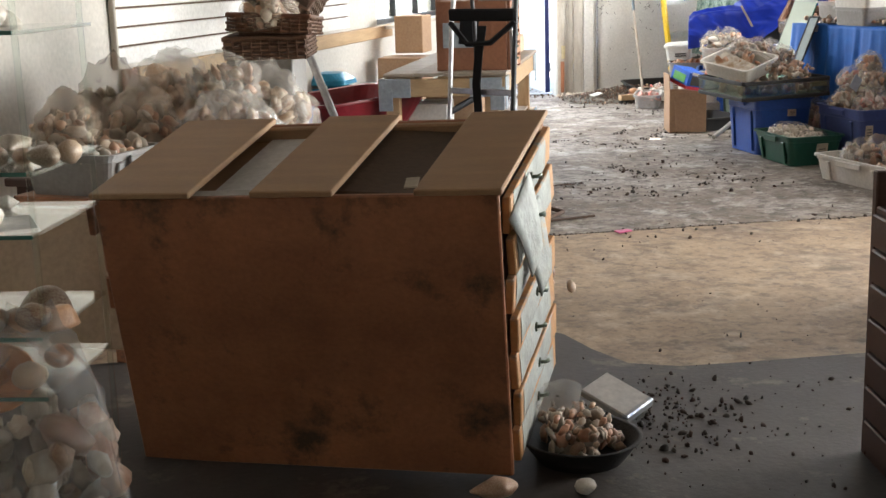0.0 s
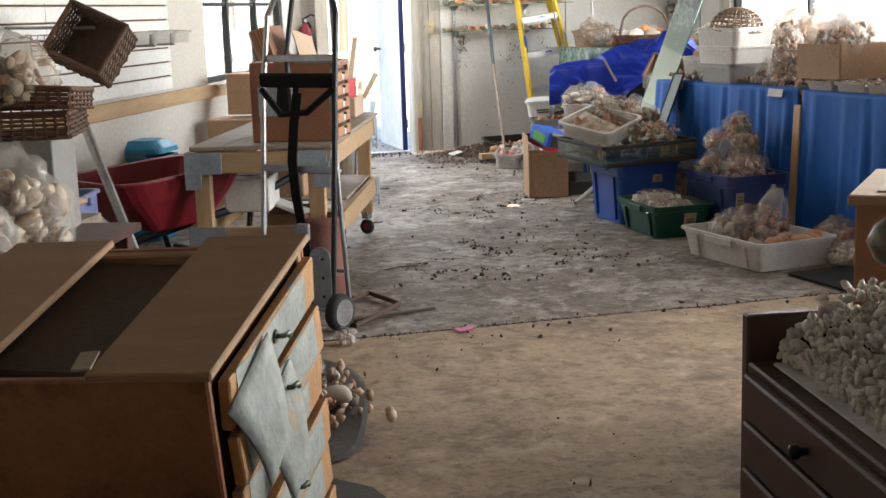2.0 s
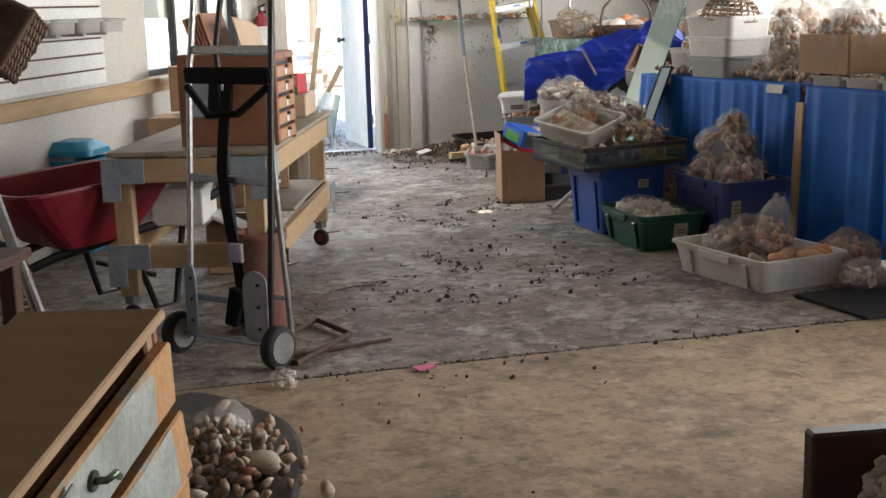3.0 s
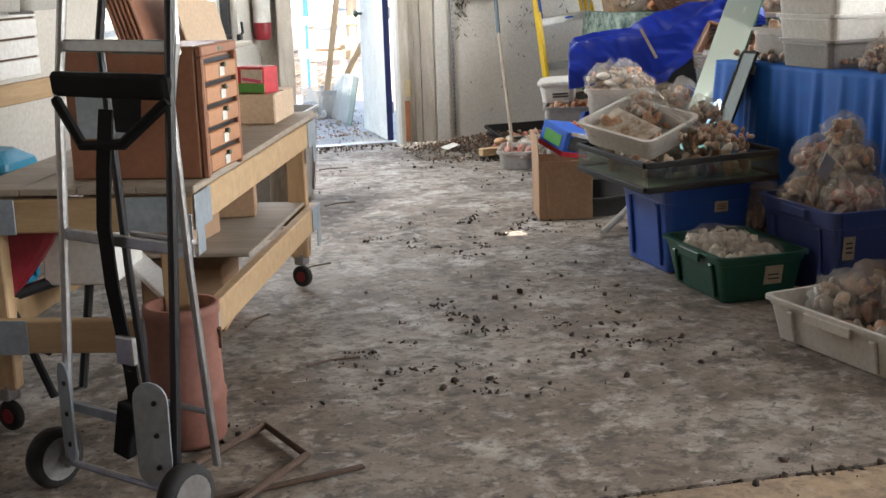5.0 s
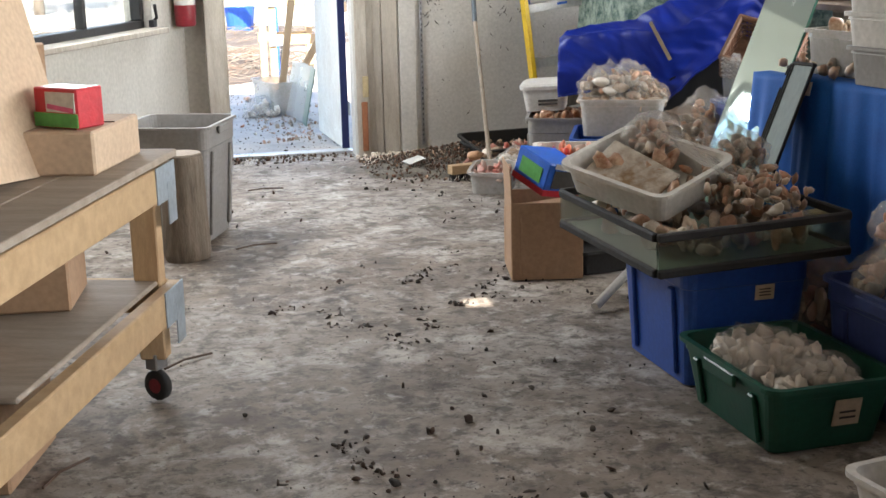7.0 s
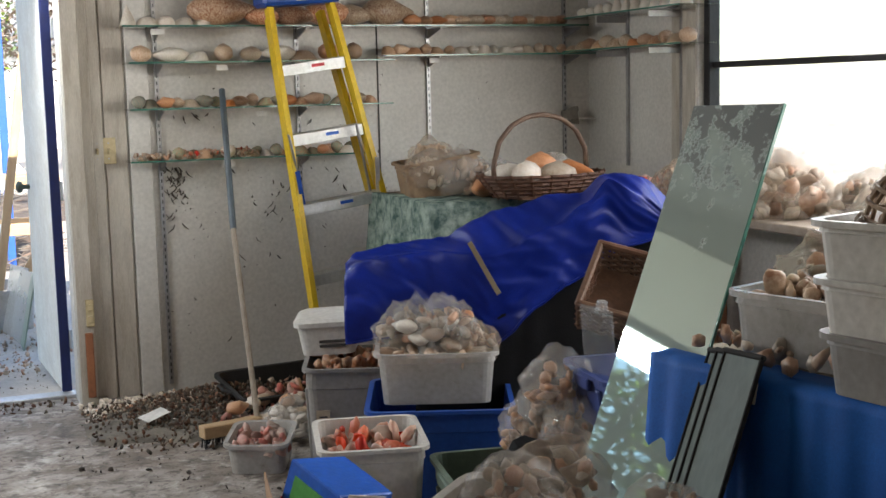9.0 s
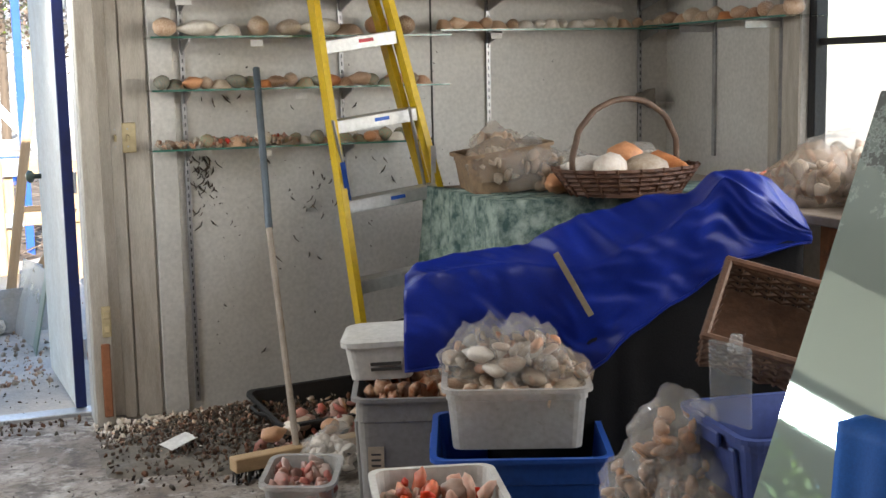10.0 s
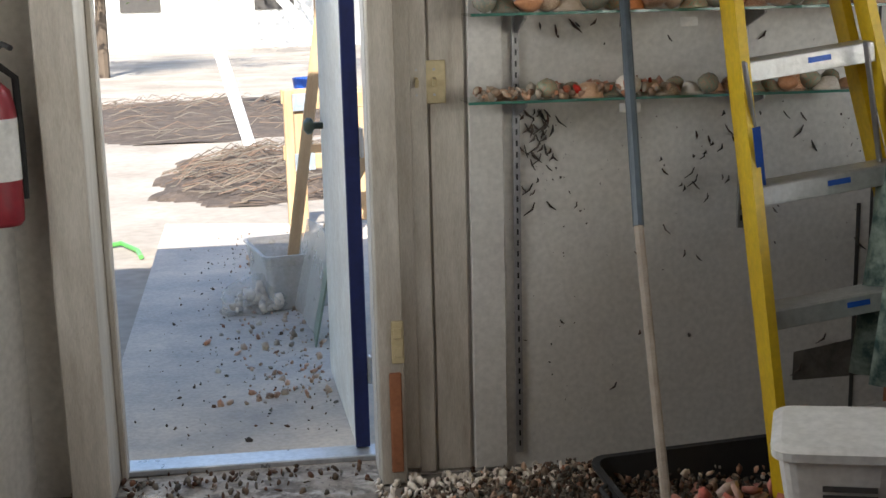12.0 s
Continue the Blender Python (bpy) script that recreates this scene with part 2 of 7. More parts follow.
STAINED = mat("stained_paper", (0.72, 0.68, 0.60), 0.7, second=(0.26, 0.16, 0.08), scale=9, amount=0.35, bump=0.2)
MUD = mat("dried_mud", (0.075, 0.058, 0.045), 0.95, second=(0.04, 0.03, 0.024), scale=14, bump=0.4, random_tone=0.5, island=True)
LITTER = mat("leaf_litter", (0.17, 0.12, 0.082), 0.95, second=(0.07, 0.05, 0.036), scale=10, bump=0.4, random_tone=0.5, island=True)
SHELL = mat("cream_shell", (0.64, 0.52, 0.39), 0.42, second=(0.42, 0.27, 0.17), scale=16, amount=0.6, bump=0.15, fine=90, random_tone=0.3)
SHELLM = mat("mixed_shells", (0.57, 0.45, 0.335), 0.5, second=(0.33, 0.21, 0.135), scale=18, bump=0.2, random_tone=0.45, island=True)
SHELLB = mat("brown_shell", (0.30, 0.155, 0.085), 0.35, second=(0.62, 0.48, 0.34), scale=22, amount=0.3, random_tone=0.35)
SHELLO = mat("orange_shell", (0.62, 0.36, 0.20), 0.4, second=(0.50, 0.25, 0.13), scale=12, random_tone=0.25)
SHELLW = mat("white_shell", (0.76, 0.71, 0.63), 0.45, second=(0.60, 0.52, 0.43), scale=12, random_tone=0.15)
SHELLG = mat("green_shell", (0.16, 0.25, 0.185), 0.22, second=(0.35, 0.22, 0.15), scale=14, amount=0.4, random_tone=0.4)
SHELLP = mat("pink_shell_pieces", (0.55, 0.33, 0.26), 0.5, second=(0.42, 0.22, 0.17), scale=14, random_tone=0.4, island=True)
CORAL = mat("red_orange_pieces", (0.60, 0.15, 0.07), 0.5, second=(0.5, 0.3, 0.2), scale=9, random_tone=0.5, island=True)
BAG = mat("clear_crumpled_bag", (0.74, 0.71, 0.66), 0.14, second=(0.66, 0.62, 0.56), scale=9, alpha=0.25, bump=1.0, fine=46, coat=0.5)
BAGDIRTY = mat("dusty_plastic_bag", (0.55, 0.47, 0.38), 0.28, second=(0.38, 0.28, 0.2), scale=7, alpha=0.34, bump=0.9, fine=34)
PAPER = mat("paper", (0.70, 0.68, 0.64), 0.7, bump=0.03)
PAPERT = mat("tan_label", (0.56, 0.45, 0.32), 0.7, bump=0.03)
INK = mat("dark_print", (0.06, 0.055, 0.05), 0.7)
FOIL = mat("tarnished_metal", (0.55, 0.56, 0.58), 0.3, 0.6)
PRINTB = mat("bright_blue_print", (0.02, 0.13, 0.62), 0.4)
PRINTR = mat("red_print", (0.62, 0.035, 0.05), 0.4)
PRINTG = mat("green_print", (0.12, 0.42, 0.10), 0.4)
PRINTPINK = mat("pink_print", (0.72, 0.12, 0.28), 0.4)
IVORY = mat("yellowed_ivory_plastic", (0.58, 0.48, 0.28), 0.45)
DIRTG = mat("outside_ground", (0.42, 0.375, 0.32), 0.95, second=(0.27, 0.23, 0.19), scale=0.8, bump=0.4, fine=12, dirt=(0.16, 0.12, 0.09), dirt_scale=0.7, dirt_at=0.6)
SLABO = mat("outside_concrete", (0.62, 0.53, 0.43), 0.85, second=(0.36, 0.33, 0.30), scale=2, bump=0.25, dirt=(0.2, 0.16, 0.12), dirt_scale=9, dirt_at=0.66)
LEAF = mat("leaves", (0.10, 0.15, 0.035), 0.55, second=(0.05, 0.09, 0.02), scale=5, random_tone=0.5, island=True)
DRYLEAF = mat("dry_bush", (0.16, 0.125, 0.095), 0.8, random_tone=0.4, island=True)
BARK = mat("bark", (0.12, 0.09, 0.065), 0.9, scale=5, stretch=(4, 4, 0.6), bump=0.5)
MULCH = mat("mulch", (0.12, 0.09, 0.07), 0.95, second=(0.05, 0.037, 0.028), scale=9, bump=0.6, fine=40)
GRASSY = mat("far_white_wall", (0.7, 0.7, 0.68), 0.8)


def glass(name, colour, rough=0.03, mix=0.25):
    """Thin pane: mostly clear, glossy by angle."""
    m = bpy.data.materials.new(name)
    m.use_nodes = True
    n, l = m.node_tree.nodes, m.node_tree.links
    out = n["Material Output"]
    n.remove(n["Principled BSDF"])
    clear, gloss, mx, fr = n.new("ShaderNodeBsdfTransparent"), n.new("ShaderNodeBsdfGlossy"), n.new("ShaderNodeMixShader"), n.new("ShaderNodeLayerWeight")
    clear.inputs[0].default_value = (*colour, 1)
    gloss.inputs["Roughness"].default_value = rough
    fr.inputs[0].default_value = 0.5
    pw = n.new("ShaderNodeMath")
    pw.operation = "POWER"
    pw.inputs[1].default_value = 4.0
    l.new(fr.outputs["Facing"], pw.inputs[0])
    add = n.new("ShaderNodeMath")
    add.operation = "ADD"
    add.inputs[1].default_value = mix * 0.2
    l.new(pw.outputs[0], add.inputs[0])
    l.new(add.outputs[0], mx.inputs[0])
    l.new(clear.outputs[0], mx.inputs[1])
    l.new(gloss.outputs[0], mx.inputs[2])
    l.new(mx.outputs[0], out.inputs[0])
    MATS[name] = m
    return m


GLASS = glass("shelf_glass", (0.94, 0.97, 0.955), 0.03, 0.12)
PANE = glass("window_glass", (0.93, 0.95, 0.94))
TANKG = glass("dirty_tank_glass", (0.78, 0.85, 0.79), 0.12, 0.6)
GLASSEDGE = mat("green_glass_edge", (0.05, 0.17, 0.13), 0.15, coat=0.5)


def mirror_material():
    """Old mirror whose silver has flaked near the top."""
    m = mat("flaking_mirror", (0.52, 0.58, 0.55), 0.06, 1.0, second=(0.47, 0.53, 0.5), bump=0.0)
    n, l = m.node_tree.nodes, m.node_tree.links
    b = n["Principled BSDF"]
    tc = n.new("ShaderNodeTexCoord")
    sep = n.new("ShaderNodeSeparateXYZ")
    l.new(tc.outputs["Object"], sep.inputs[0])
    t = n.new("ShaderNodeTexNoise")
    t.inputs["Scale"].default_value, t.inputs["Detail"].default_value, t.inputs["Roughness"].default_value = 14, 8, 0.7
    l.new(tc.outputs["Object"], t.inputs["Vector"])
    up = n.new("ShaderNodeMapRange")
    up.inputs[1].default_value, up.inputs[2].default_value, up.inputs[3].default_value, up.inputs[4].default_value = 0.45, 1.0, -0.12, 0.22
    l.new(sep.outputs["Z"], up.inputs[0])
    s = n.new("ShaderNodeMath")
    l.new(t.outputs[0], s.inputs[0])
    l.new(up.outputs[0], s.inputs[1])
    r = n.new("ShaderNodeMapRange")
    r.inputs[1].default_value, r.inputs[2].default_value = 0.60, 0.66
    l.new(s.outputs[0], r.inputs[0])
    inv = n.new("ShaderNodeMath")
    inv.operation = "SUBTRACT"
    inv.inputs[0].default_value = 0.62
    l.new(r.outputs[0], inv.inputs[1])
    l.new(inv.outputs[0], b.inputs["Metallic"])
    rg = n.new("ShaderNodeMapRange")
    rg.inputs[3].default_value, rg.inputs[4].default_value = 0.025, 0.6
    l.new(r.outputs[0], rg.inputs[0])
    l.new(rg.outputs[0], b.inputs["Roughness"])
    x = n.new("ShaderNodeMix")
    x.data_type = "RGBA"
    l.new(r.outputs[0], x.inputs[0])
    x.inputs[6].default_value, x.inputs[7].default_value = (0.60, 0.71, 0.65, 1), (0.13, 0.14, 0.13, 1)
    l.new(x.outputs[2], b.inputs["Base Color"])
    return m


MIRROR = mirror_material()
DUSTYGLASS = mat("dusty_green_glass", (0.19, 0.245, 0.22), 0.6, second=(0.09, 0.12, 0.11), scale=5, amount=0.6, stretch=(1, 1, 0.4), bump=0.05, dirt=(0.36, 0.36, 0.33), dirt_scale=7, dirt_at=0.62)

# ---- building blocks ----
rnd = random.Random(7)


def part(name, bm, material, parent=None, label="", smooth=False, m=None):
    """Links a bmesh as one mesh object, under a thing or a part."""
    me = bpy.data.meshes.new(name)
    bmesh.ops.recalc_face_normals(bm, faces=bm.faces)
    bm.to_mesh(me)
    bm.free()
    for mm in (material if isinstance(material, (list, tuple)) else [material]):
        me.materials.append(mm)
    if smooth:
        for p in me.polygons:
            p.use_smooth = True
    ob = new(name, me)
    if parent:
        ob.parent = parent
    if m is not None:
        ob.matrix_basis = m
    if label:
        ob["label"] = label
    return ob


def thing(name, label, category, m=None, group="", kind=""):
    ob = new(name)
    ob.empty_display_size = 0.05
    if m is not None:
        ob.matrix_basis = m
    return tagged(ob, label, category, group, kind)


def share(name, ob, parent, m):
    """Another object on the mesh of ob."""
    o = new(name, ob.data)
    o.parent, o.matrix_basis = parent, m
    return o


def box(bm, size, at=(0, 0, 0), rot=(0, 0, 0), bevel=0.004):
    """A block with its centre at the given place."""
    g = bmesh.ops.create_cube(bm, size=1.0)["verts"]
    bmesh.ops.scale(bm, vec=size, verts=g)
    if bevel:
        es = list({e for v in g for e in v.link_edges})
        g = list({v for f in bmesh.ops.bevel(bm, geom=es, offset=min(bevel, min(size) * 0.3), segments=1, affect="EDGES")["faces"] for v in f.verts} | {v for v in g if v.is_valid})
    bmesh.ops.transform(bm, matrix=pose(*at, *rot), verts=g)
    return bm


def blk(size, at=(0, 0, 0), rot=(0, 0, 0), bevel=0.004):
    return box(bmesh.new(), size, at, rot, bevel)


def loft(bm, loops, first=False, last=False, closed=True):
    """Skins rings of points."""
    rings = [[bm.verts.new(p) for p in loop] for loop in loops]
    n = len(rings[0])
    for a, b in zip(rings, rings[1:]):
        for i in range(n if closed else n - 1):
            bm.faces.new((a[i], a[(i + 1) % n], b[(i + 1) % n], b[i]))
    if first:
        bm.faces.new(rings[0][::-1])
    if last:
        bm.faces.new(rings[-1])
    return bm


def ring(r, z, n=16, sx=1.0, sy=1.0, at=(0, 0)):
    return [(at[0] + r * sx * math.cos(2 * math.pi * i / n), at[1] + r * sy * math.sin(2 * math.pi * i / n), z) for i in range(n)]


def lathe(profile, n=16, bm=None, first=True, last=True):
    return loft(bm or bmesh.new(), [ring(r, z, n) for r, z in profile], first, last)


def tube(points, r, n=8, bm=None, caps=True):
    """A round bar along points."""
    bm = bm or bmesh.new()
    pts = [Vector(p) for p in points]
    loops = []
    side = None
    for i, p in enumerate(pts):
        d = (pts[min(i + 1, len(pts) - 1)] - pts[max(i - 1, 0)]).normalized()
        if side is None:
            side = d.orthogonal().normalized()
        side = (side - d * side.dot(d)).normalized()
        up = d.cross(side)
        rr = r[i] if isinstance(r, (list, tuple)) else r
        loops.append([p + side * rr * math.cos(2 * math.pi * k / n) + up * rr * math.sin(2 * math.pi * k / n) for k in range(n)])
    return loft(bm, loops, caps, caps)


def rrect(w, d, r, z, n=4):
    """A rounded rectangle ring."""
    out = []
    for cx, cy, a0 in ((w / 2 - r, d / 2 - r, 0), (-w / 2 + r, d / 2 - r, 90), (-w / 2 + r, -d / 2 + r, 180), (w / 2 - r, -d / 2 + r, 270)):
        for k in range(n + 1):
            a = radians(a0 + 90 * k / n)
            out.append((cx + r * math.cos(a), cy + r * math.sin(a), z))
    return out


def tub_mesh(w, d, h, taper=0.86, wall=0.006, rim=0.014):
    """An open plastic box with tapered walls and a turned rim."""
    t = taper
    return loft(bmesh.new(), [rrect(w * t, d * t, 0.03, 0), rrect(w * (t + (1 - t) * 0.8), d * (t + (1 - t) * 0.8), 0.035, h * 0.8), rrect(w * (t + (1 - t) * 0.8) + 0.008, d * (t + (1 - t) * 0.8) + 0.008, 0.035, h * 0.81), rrect(w, d, 0.04, h - 0.012), rrect(w + rim * 2, d + rim * 2, 0.045, h - 0.012), rrect(w + rim * 2, d + rim * 2, 0.045, h), rrect(w - wall, d - wall, 0.04, h), rrect(w * t - wall * 2, d * t - wall * 2, 0.03, wall)], True, True)


def wobble(bm, amount, scale, seed=0.0):
    for v in bm.verts:
        v.co += noise.noise_vector(v.co * scale + Vector((seed, seed * 1.7, 0))) * amount
    return bm


def ico(sub=2, r=1.0):
    bm = bmesh.new()
    bmesh.ops.create_icosphere(bm, subdivisions=sub, radius=r)
    return bm


def ball(sub):
    """Points and faces of a small round piece."""
    b = ico(sub)
    b.verts.ensure_lookup_table()
    vf = np.array([v.co[:] for v in b.verts]), np.array([[v.index for v in f.verts] for f in b.faces])
    b.free()
    return vf


COARSE, FINE = ball(1), ball(2)


def lumps(name, places, material, parent=None, label="", squash=0.6, seed=1):
    """Many small uneven pieces in one mesh. places: rows of x, y, z, size."""
    rng = np.random.default_rng(seed)
    vs, fs = [], []
    ICO_V, ICO_F = FINE if name == "filling" else COARSE
    bumps = 0.24 if name == "filling" else 0.25
    for k, (x, y, z, r) in enumerate(places):
        q = Euler((rng.uniform(0, 6.3), rng.uniform(0, 6.3), rng.uniform(0, 6.3))).to_matrix()
        sc = np.array([rng.uniform(0.75, 1.25), rng.uniform(0.5, 1.0), rng.uniform(squash * 0.6, squash)])
        v = (ICO_V * sc * (1 + rng.uniform(-bumps, bumps, (len(ICO_V), 1)))) @ np.array(q).T * r + (x, y, z)
        vs.append(v)
        fs.append(ICO_F + k * len(ICO_V))
    me = bpy.data.meshes.new(name)
    me.from_pydata(np.concatenate(vs).tolist(), [], np.concatenate(fs).tolist())
    me.materials.append(material)
    me.polygons.foreach_set("use_smooth", [True] * len(me.polygons))
    ob = new(name, me)
    if parent:
        ob.parent = parent
    if label:
        ob["label"] = label
    ob["kind"] = "stuff"
    return ob


# ---- shells ----
SHELL_DATA = {}


def shell_mesh(kind, material):
    key = kind + material.name
    if key in SHELL_DATA:
        return SHELL_DATA[key]
    bm = bmesh.new()
    if kind == "conch":
        loops = []
        for i in range(15):
            u = i / 14
            r = 0.5 * (math.sin(math.pi * min(u * 0.93 + 0.035, 1)) ** 0.8) * (1.25 - 0.75 * u) + 0.015
            ring_pts = []
            for k in range(14):
                a = 2 * math.pi * k / 14
                knob = 1 + 0.16 * max(0, math.cos(3 * a + u * 14)) * (1 if 0.3 < u < 0.75 else 0.3)
                lip = 1 + 0.45 * max(0, math.cos(a - 0.6)) ** 3 * (1 - abs(u - 0.4) * 1.8 if abs(u - 0.4) < 0.5 else 0)
                ring_pts.append(((u - 0.5) * 1.7, r * knob * lip * math.cos(a) * 0.9, r * knob * math.sin(a) * 0.75 + 0.36))
            loops.append(ring_pts)
        loft(bm, loops, True, True)
    elif kind == "clam":
        loops = []
        for i in range(9):
            u = i / 8
            loops.append([((math.cos(2 * math.pi * k / 22)) * (1 - u) ** 0.6 * 0.62 * (1 + 0.05 * math.cos(11 * 2 * math.pi * k / 22)), math.sin(2 * math.pi * k / 22) * (1 - u) ** 0.6 * 0.5 + u * 0.16, 0.52 * math.sin(u * math.pi / 2) + 0.0) for k in range(22)])
        loft(bm, loops, True, True)
    elif kind == "cone":
        loft(bm, [[((u - 0.5) * 1.3, r * math.cos(2 * math.pi * k / 12) * 0.5, r * math.sin(2 * math.pi * k / 12) * 0.5 + 0.3) for k in range(12)] for u, r in ((0, 0.06), (0.1, 0.22), (0.4, 0.5), (0.66, 0.66), (0.72, 0.62), (0.8, 0.4), (0.85, 0.36), (0.92, 0.18), (1, 0.02))], True, True)
    elif kind == "spike":
        lathe([(0.42, 0), (0.45, 0.08), (0.34, 0.4), (0.2, 0.8), (0.1, 1.05), (0.01, 1.3)], 10, bm)
        wobble(bm, 0.05, 4)
    else:
        bmesh.ops.create_icosphere(bm, subdivisions=2, radius=0.5)
        bmesh.ops.scale(bm, vec=(1, 0.85, 0.75), verts=bm.verts)
        bmesh.ops.translate(bm, vec=(0, 0, 0.36), verts=bm.verts)
        wobble(bm, 0.05, 3)
    me = bpy.data.meshes.new(kind + "_shell")
    bmesh.ops.recalc_face_normals(bm, faces=bm.faces)
    bm.to_mesh(me)
    bm.free()
    for p in me.polygons:
        p.use_smooth = True
    me.materials.append(material)
    SHELL_DATA[key] = me
    return me


WORDS = {"conch": "spiral conch shell", "clam": "ribbed clam shell", "cone": "smooth cone shell", "spike": "pointed shell", "round": "rounded sea shell"}


def shell(kind, material, at, size, tone, place, turn=None, group="shells on display", tilt=0.0):
    ob = new(kind + "_shell", shell_mesh(kind, material))
    ob.matrix_basis = pose(*at, 0, tilt, rnd.uniform(0, 360) if turn is None else turn) @ Matrix.Diagonal((size, size, size * rnd.uniform(0.85, 1.1), 1))
    return tagged(ob, f"{tone} {WORDS[kind]} {place}", "shell", group)


def shell_bag(at, size, seed=0, dusty=False, contents=None, sx=1.0, sy=1.0, sz=0.8, place="on a heap of bags", n=14, group="bags of shells", neck=True):
    """A crumpled bag with shells inside."""
    t = thing("shell_bag", ("dusty" if dusty else "clear") + " crumpled bag of shells " + place, "plastic bag", pose(*at, 0, 0, seed * 47 % 360), group)
    bm = ico(4, 1.0)
    for v in bm.verts:
        c = v.co.copy()
        f = 1 - 0.10 * abs(noise.noise(c * 3.4 + Vector((seed, 2, seed)))) - 0.05 * abs(noise.noise(c * 11 + Vector((2, seed, 0)))) + 0.22 * noise.noise(c * 1.7 + Vector((seed, 0, 3))) + 0.17 * noise.noise(c * 5 + Vector((0, seed, 0))) + 0.07 * noise.noise(c * 13)
        if neck and c.z > 0.8:
            f *= 1 + (c.z - 0.8) * 0.7 * (1 + noise.noise(c * 6))
        c = c * f
        c.z = max(c.z, -0.62)
        v.co = Vector((c.x * sx, c.y * sy, (c.z + 0.62) * sz)) * size
    part("plastic", bm, BAGDIRTY if dusty else BAG, t, smooth=True)
    r2 = random.Random(seed)
    rows = []
    for _ in range(int(n * 3.6)):
        a, q, h = r2.uniform(0, 6.28), math.sqrt(r2.random()) * 0.86, r2.random()
        w = math.sqrt(max(0.05, 1 - (h * 1.2 - 0.5) ** 2))
        rows.append((math.cos(a) * q * w * size * sx, math.sin(a) * q * w * size * sy, (0.12 + h * 1.05) * size * sz, size * r2.uniform(0.11, 0.27)))
    lumps("filling", rows, contents or SHELLM, t, seed=seed)
    return t


def storage_tub(name, label, category, m, w, d, h, material, taper=0.86, label_size=None, fill=None, handles=True, group="", fill_level=0.75, fill_n=60, fill_r=0.03):
    t = thing(name, label, category, m, group)
    part("body", tub_mesh(w, d, h, taper), material, t)
    if handles:
        for s in (-1, 1):
            part("handle", blk((0.012, d * 0.34, 0.035), (s * (w / 2 + 0.012), 0, h - 0.03), (0, 0, 0), 0.005), material, t)
            for yy in (-0.3, 0.3):
                part("rib", blk((0.014, 0.03, h * 0.72), (s * (w * (taper + 1) / 4 + 0.004), d * yy, h * 0.42), (0, s * math.degrees(math.atan((1 - taper) * w / 2 / h)), 0), 0.004), material, t)
    if label_size:
        lw, lh, lx, lz = label_size
        lab = blk((lw, 0.003, lh), (lx, -d / 2 * (taper + (1 - taper) * lz / h) - 0.006, lz), (math.degrees(math.atan((1 - taper) * d / 2 / h)), 0, 0), 0)
        part("label", lab, PAPERT, t, "tan paper label with faint writing")
        for k in range(3):
            part("writing", blk((lw * 0.6, 0.002, lh * 0.07), (lx, -d / 2 * (taper + (1 - taper) * lz / h) - 0.0085, lz + lh * (0.22 - 0.2 * k)), (math.degrees(math.atan((1 - taper) * d / 2 / h)), 0, 0), 0), INK, t)
    if fill:
        r2 = random.Random(int(w * 1000) + len(label))
        rows = [(r2.uniform(-w, w) * 0.40, r2.uniform(-d, d) * 0.40, h * fill_level + r2.uniform(-0.03, 0.02), r2.uniform(0.6, 1.3) * fill_r) for _ in range(fill_n)]
        lumps("filling", rows, fill, t, seed=3)
    return t


def pattern_wall(t, name, w, h, along, rows, cols, r, material, m):
    """Woven cane: upright stakes and weavers that pass before and behind them."""
    bm = bmesh.new()
    for i in range(cols + 1):
        x = -w / 2 + w * i / cols
        tube([(x, 0, 0), (x, 0, h)], r * 0.8, 5, bm)
    for j in range(rows):
        z = h * (j + 0.5) / rows
        tube([(-w / 2 + w * i / cols, (r * 1.1 if (i + j) % 2 else -r * 1.1), z) for i in range(cols + 1)], r, 5, bm)
    o = part(name, bm, material, t, m=m)
    o["kind"] = "stuff"
    return o


def wicker_tray(m, w, d, h, label, material=WICKER, group="wicker baskets"):
    t = thing("wicker_basket", label, "basket", m, group)
    for k, (ww, px, py, rz) in enumerate(((w, 0, -d / 2, 0), (w, 0, d / 2, 180), (d, w / 2, 0, 90), (d, -w / 2, 0, -90))):
        pattern_wall(t, "woven_side", ww, h, 0, max(4, int(h / 0.014)), max(6, int(ww / 0.035)), 0.006, material, pose(px, py, 0, 0, 0, rz))
    part("base", blk((w, d, 0.012), (0, 0, 0.006)), material, t)
    for px, py, ww, dd in ((0, -d / 2, w + 0.02, 0.02), (0, d / 2, w + 0.02, 0.02), (w / 2, 0, 0.02, d), (-w / 2, 0, 0.02, d)):
        part("rim", blk((ww, dd, 0.018), (px, py, h), (0, 0, 0), 0.006), material, t)
    return t


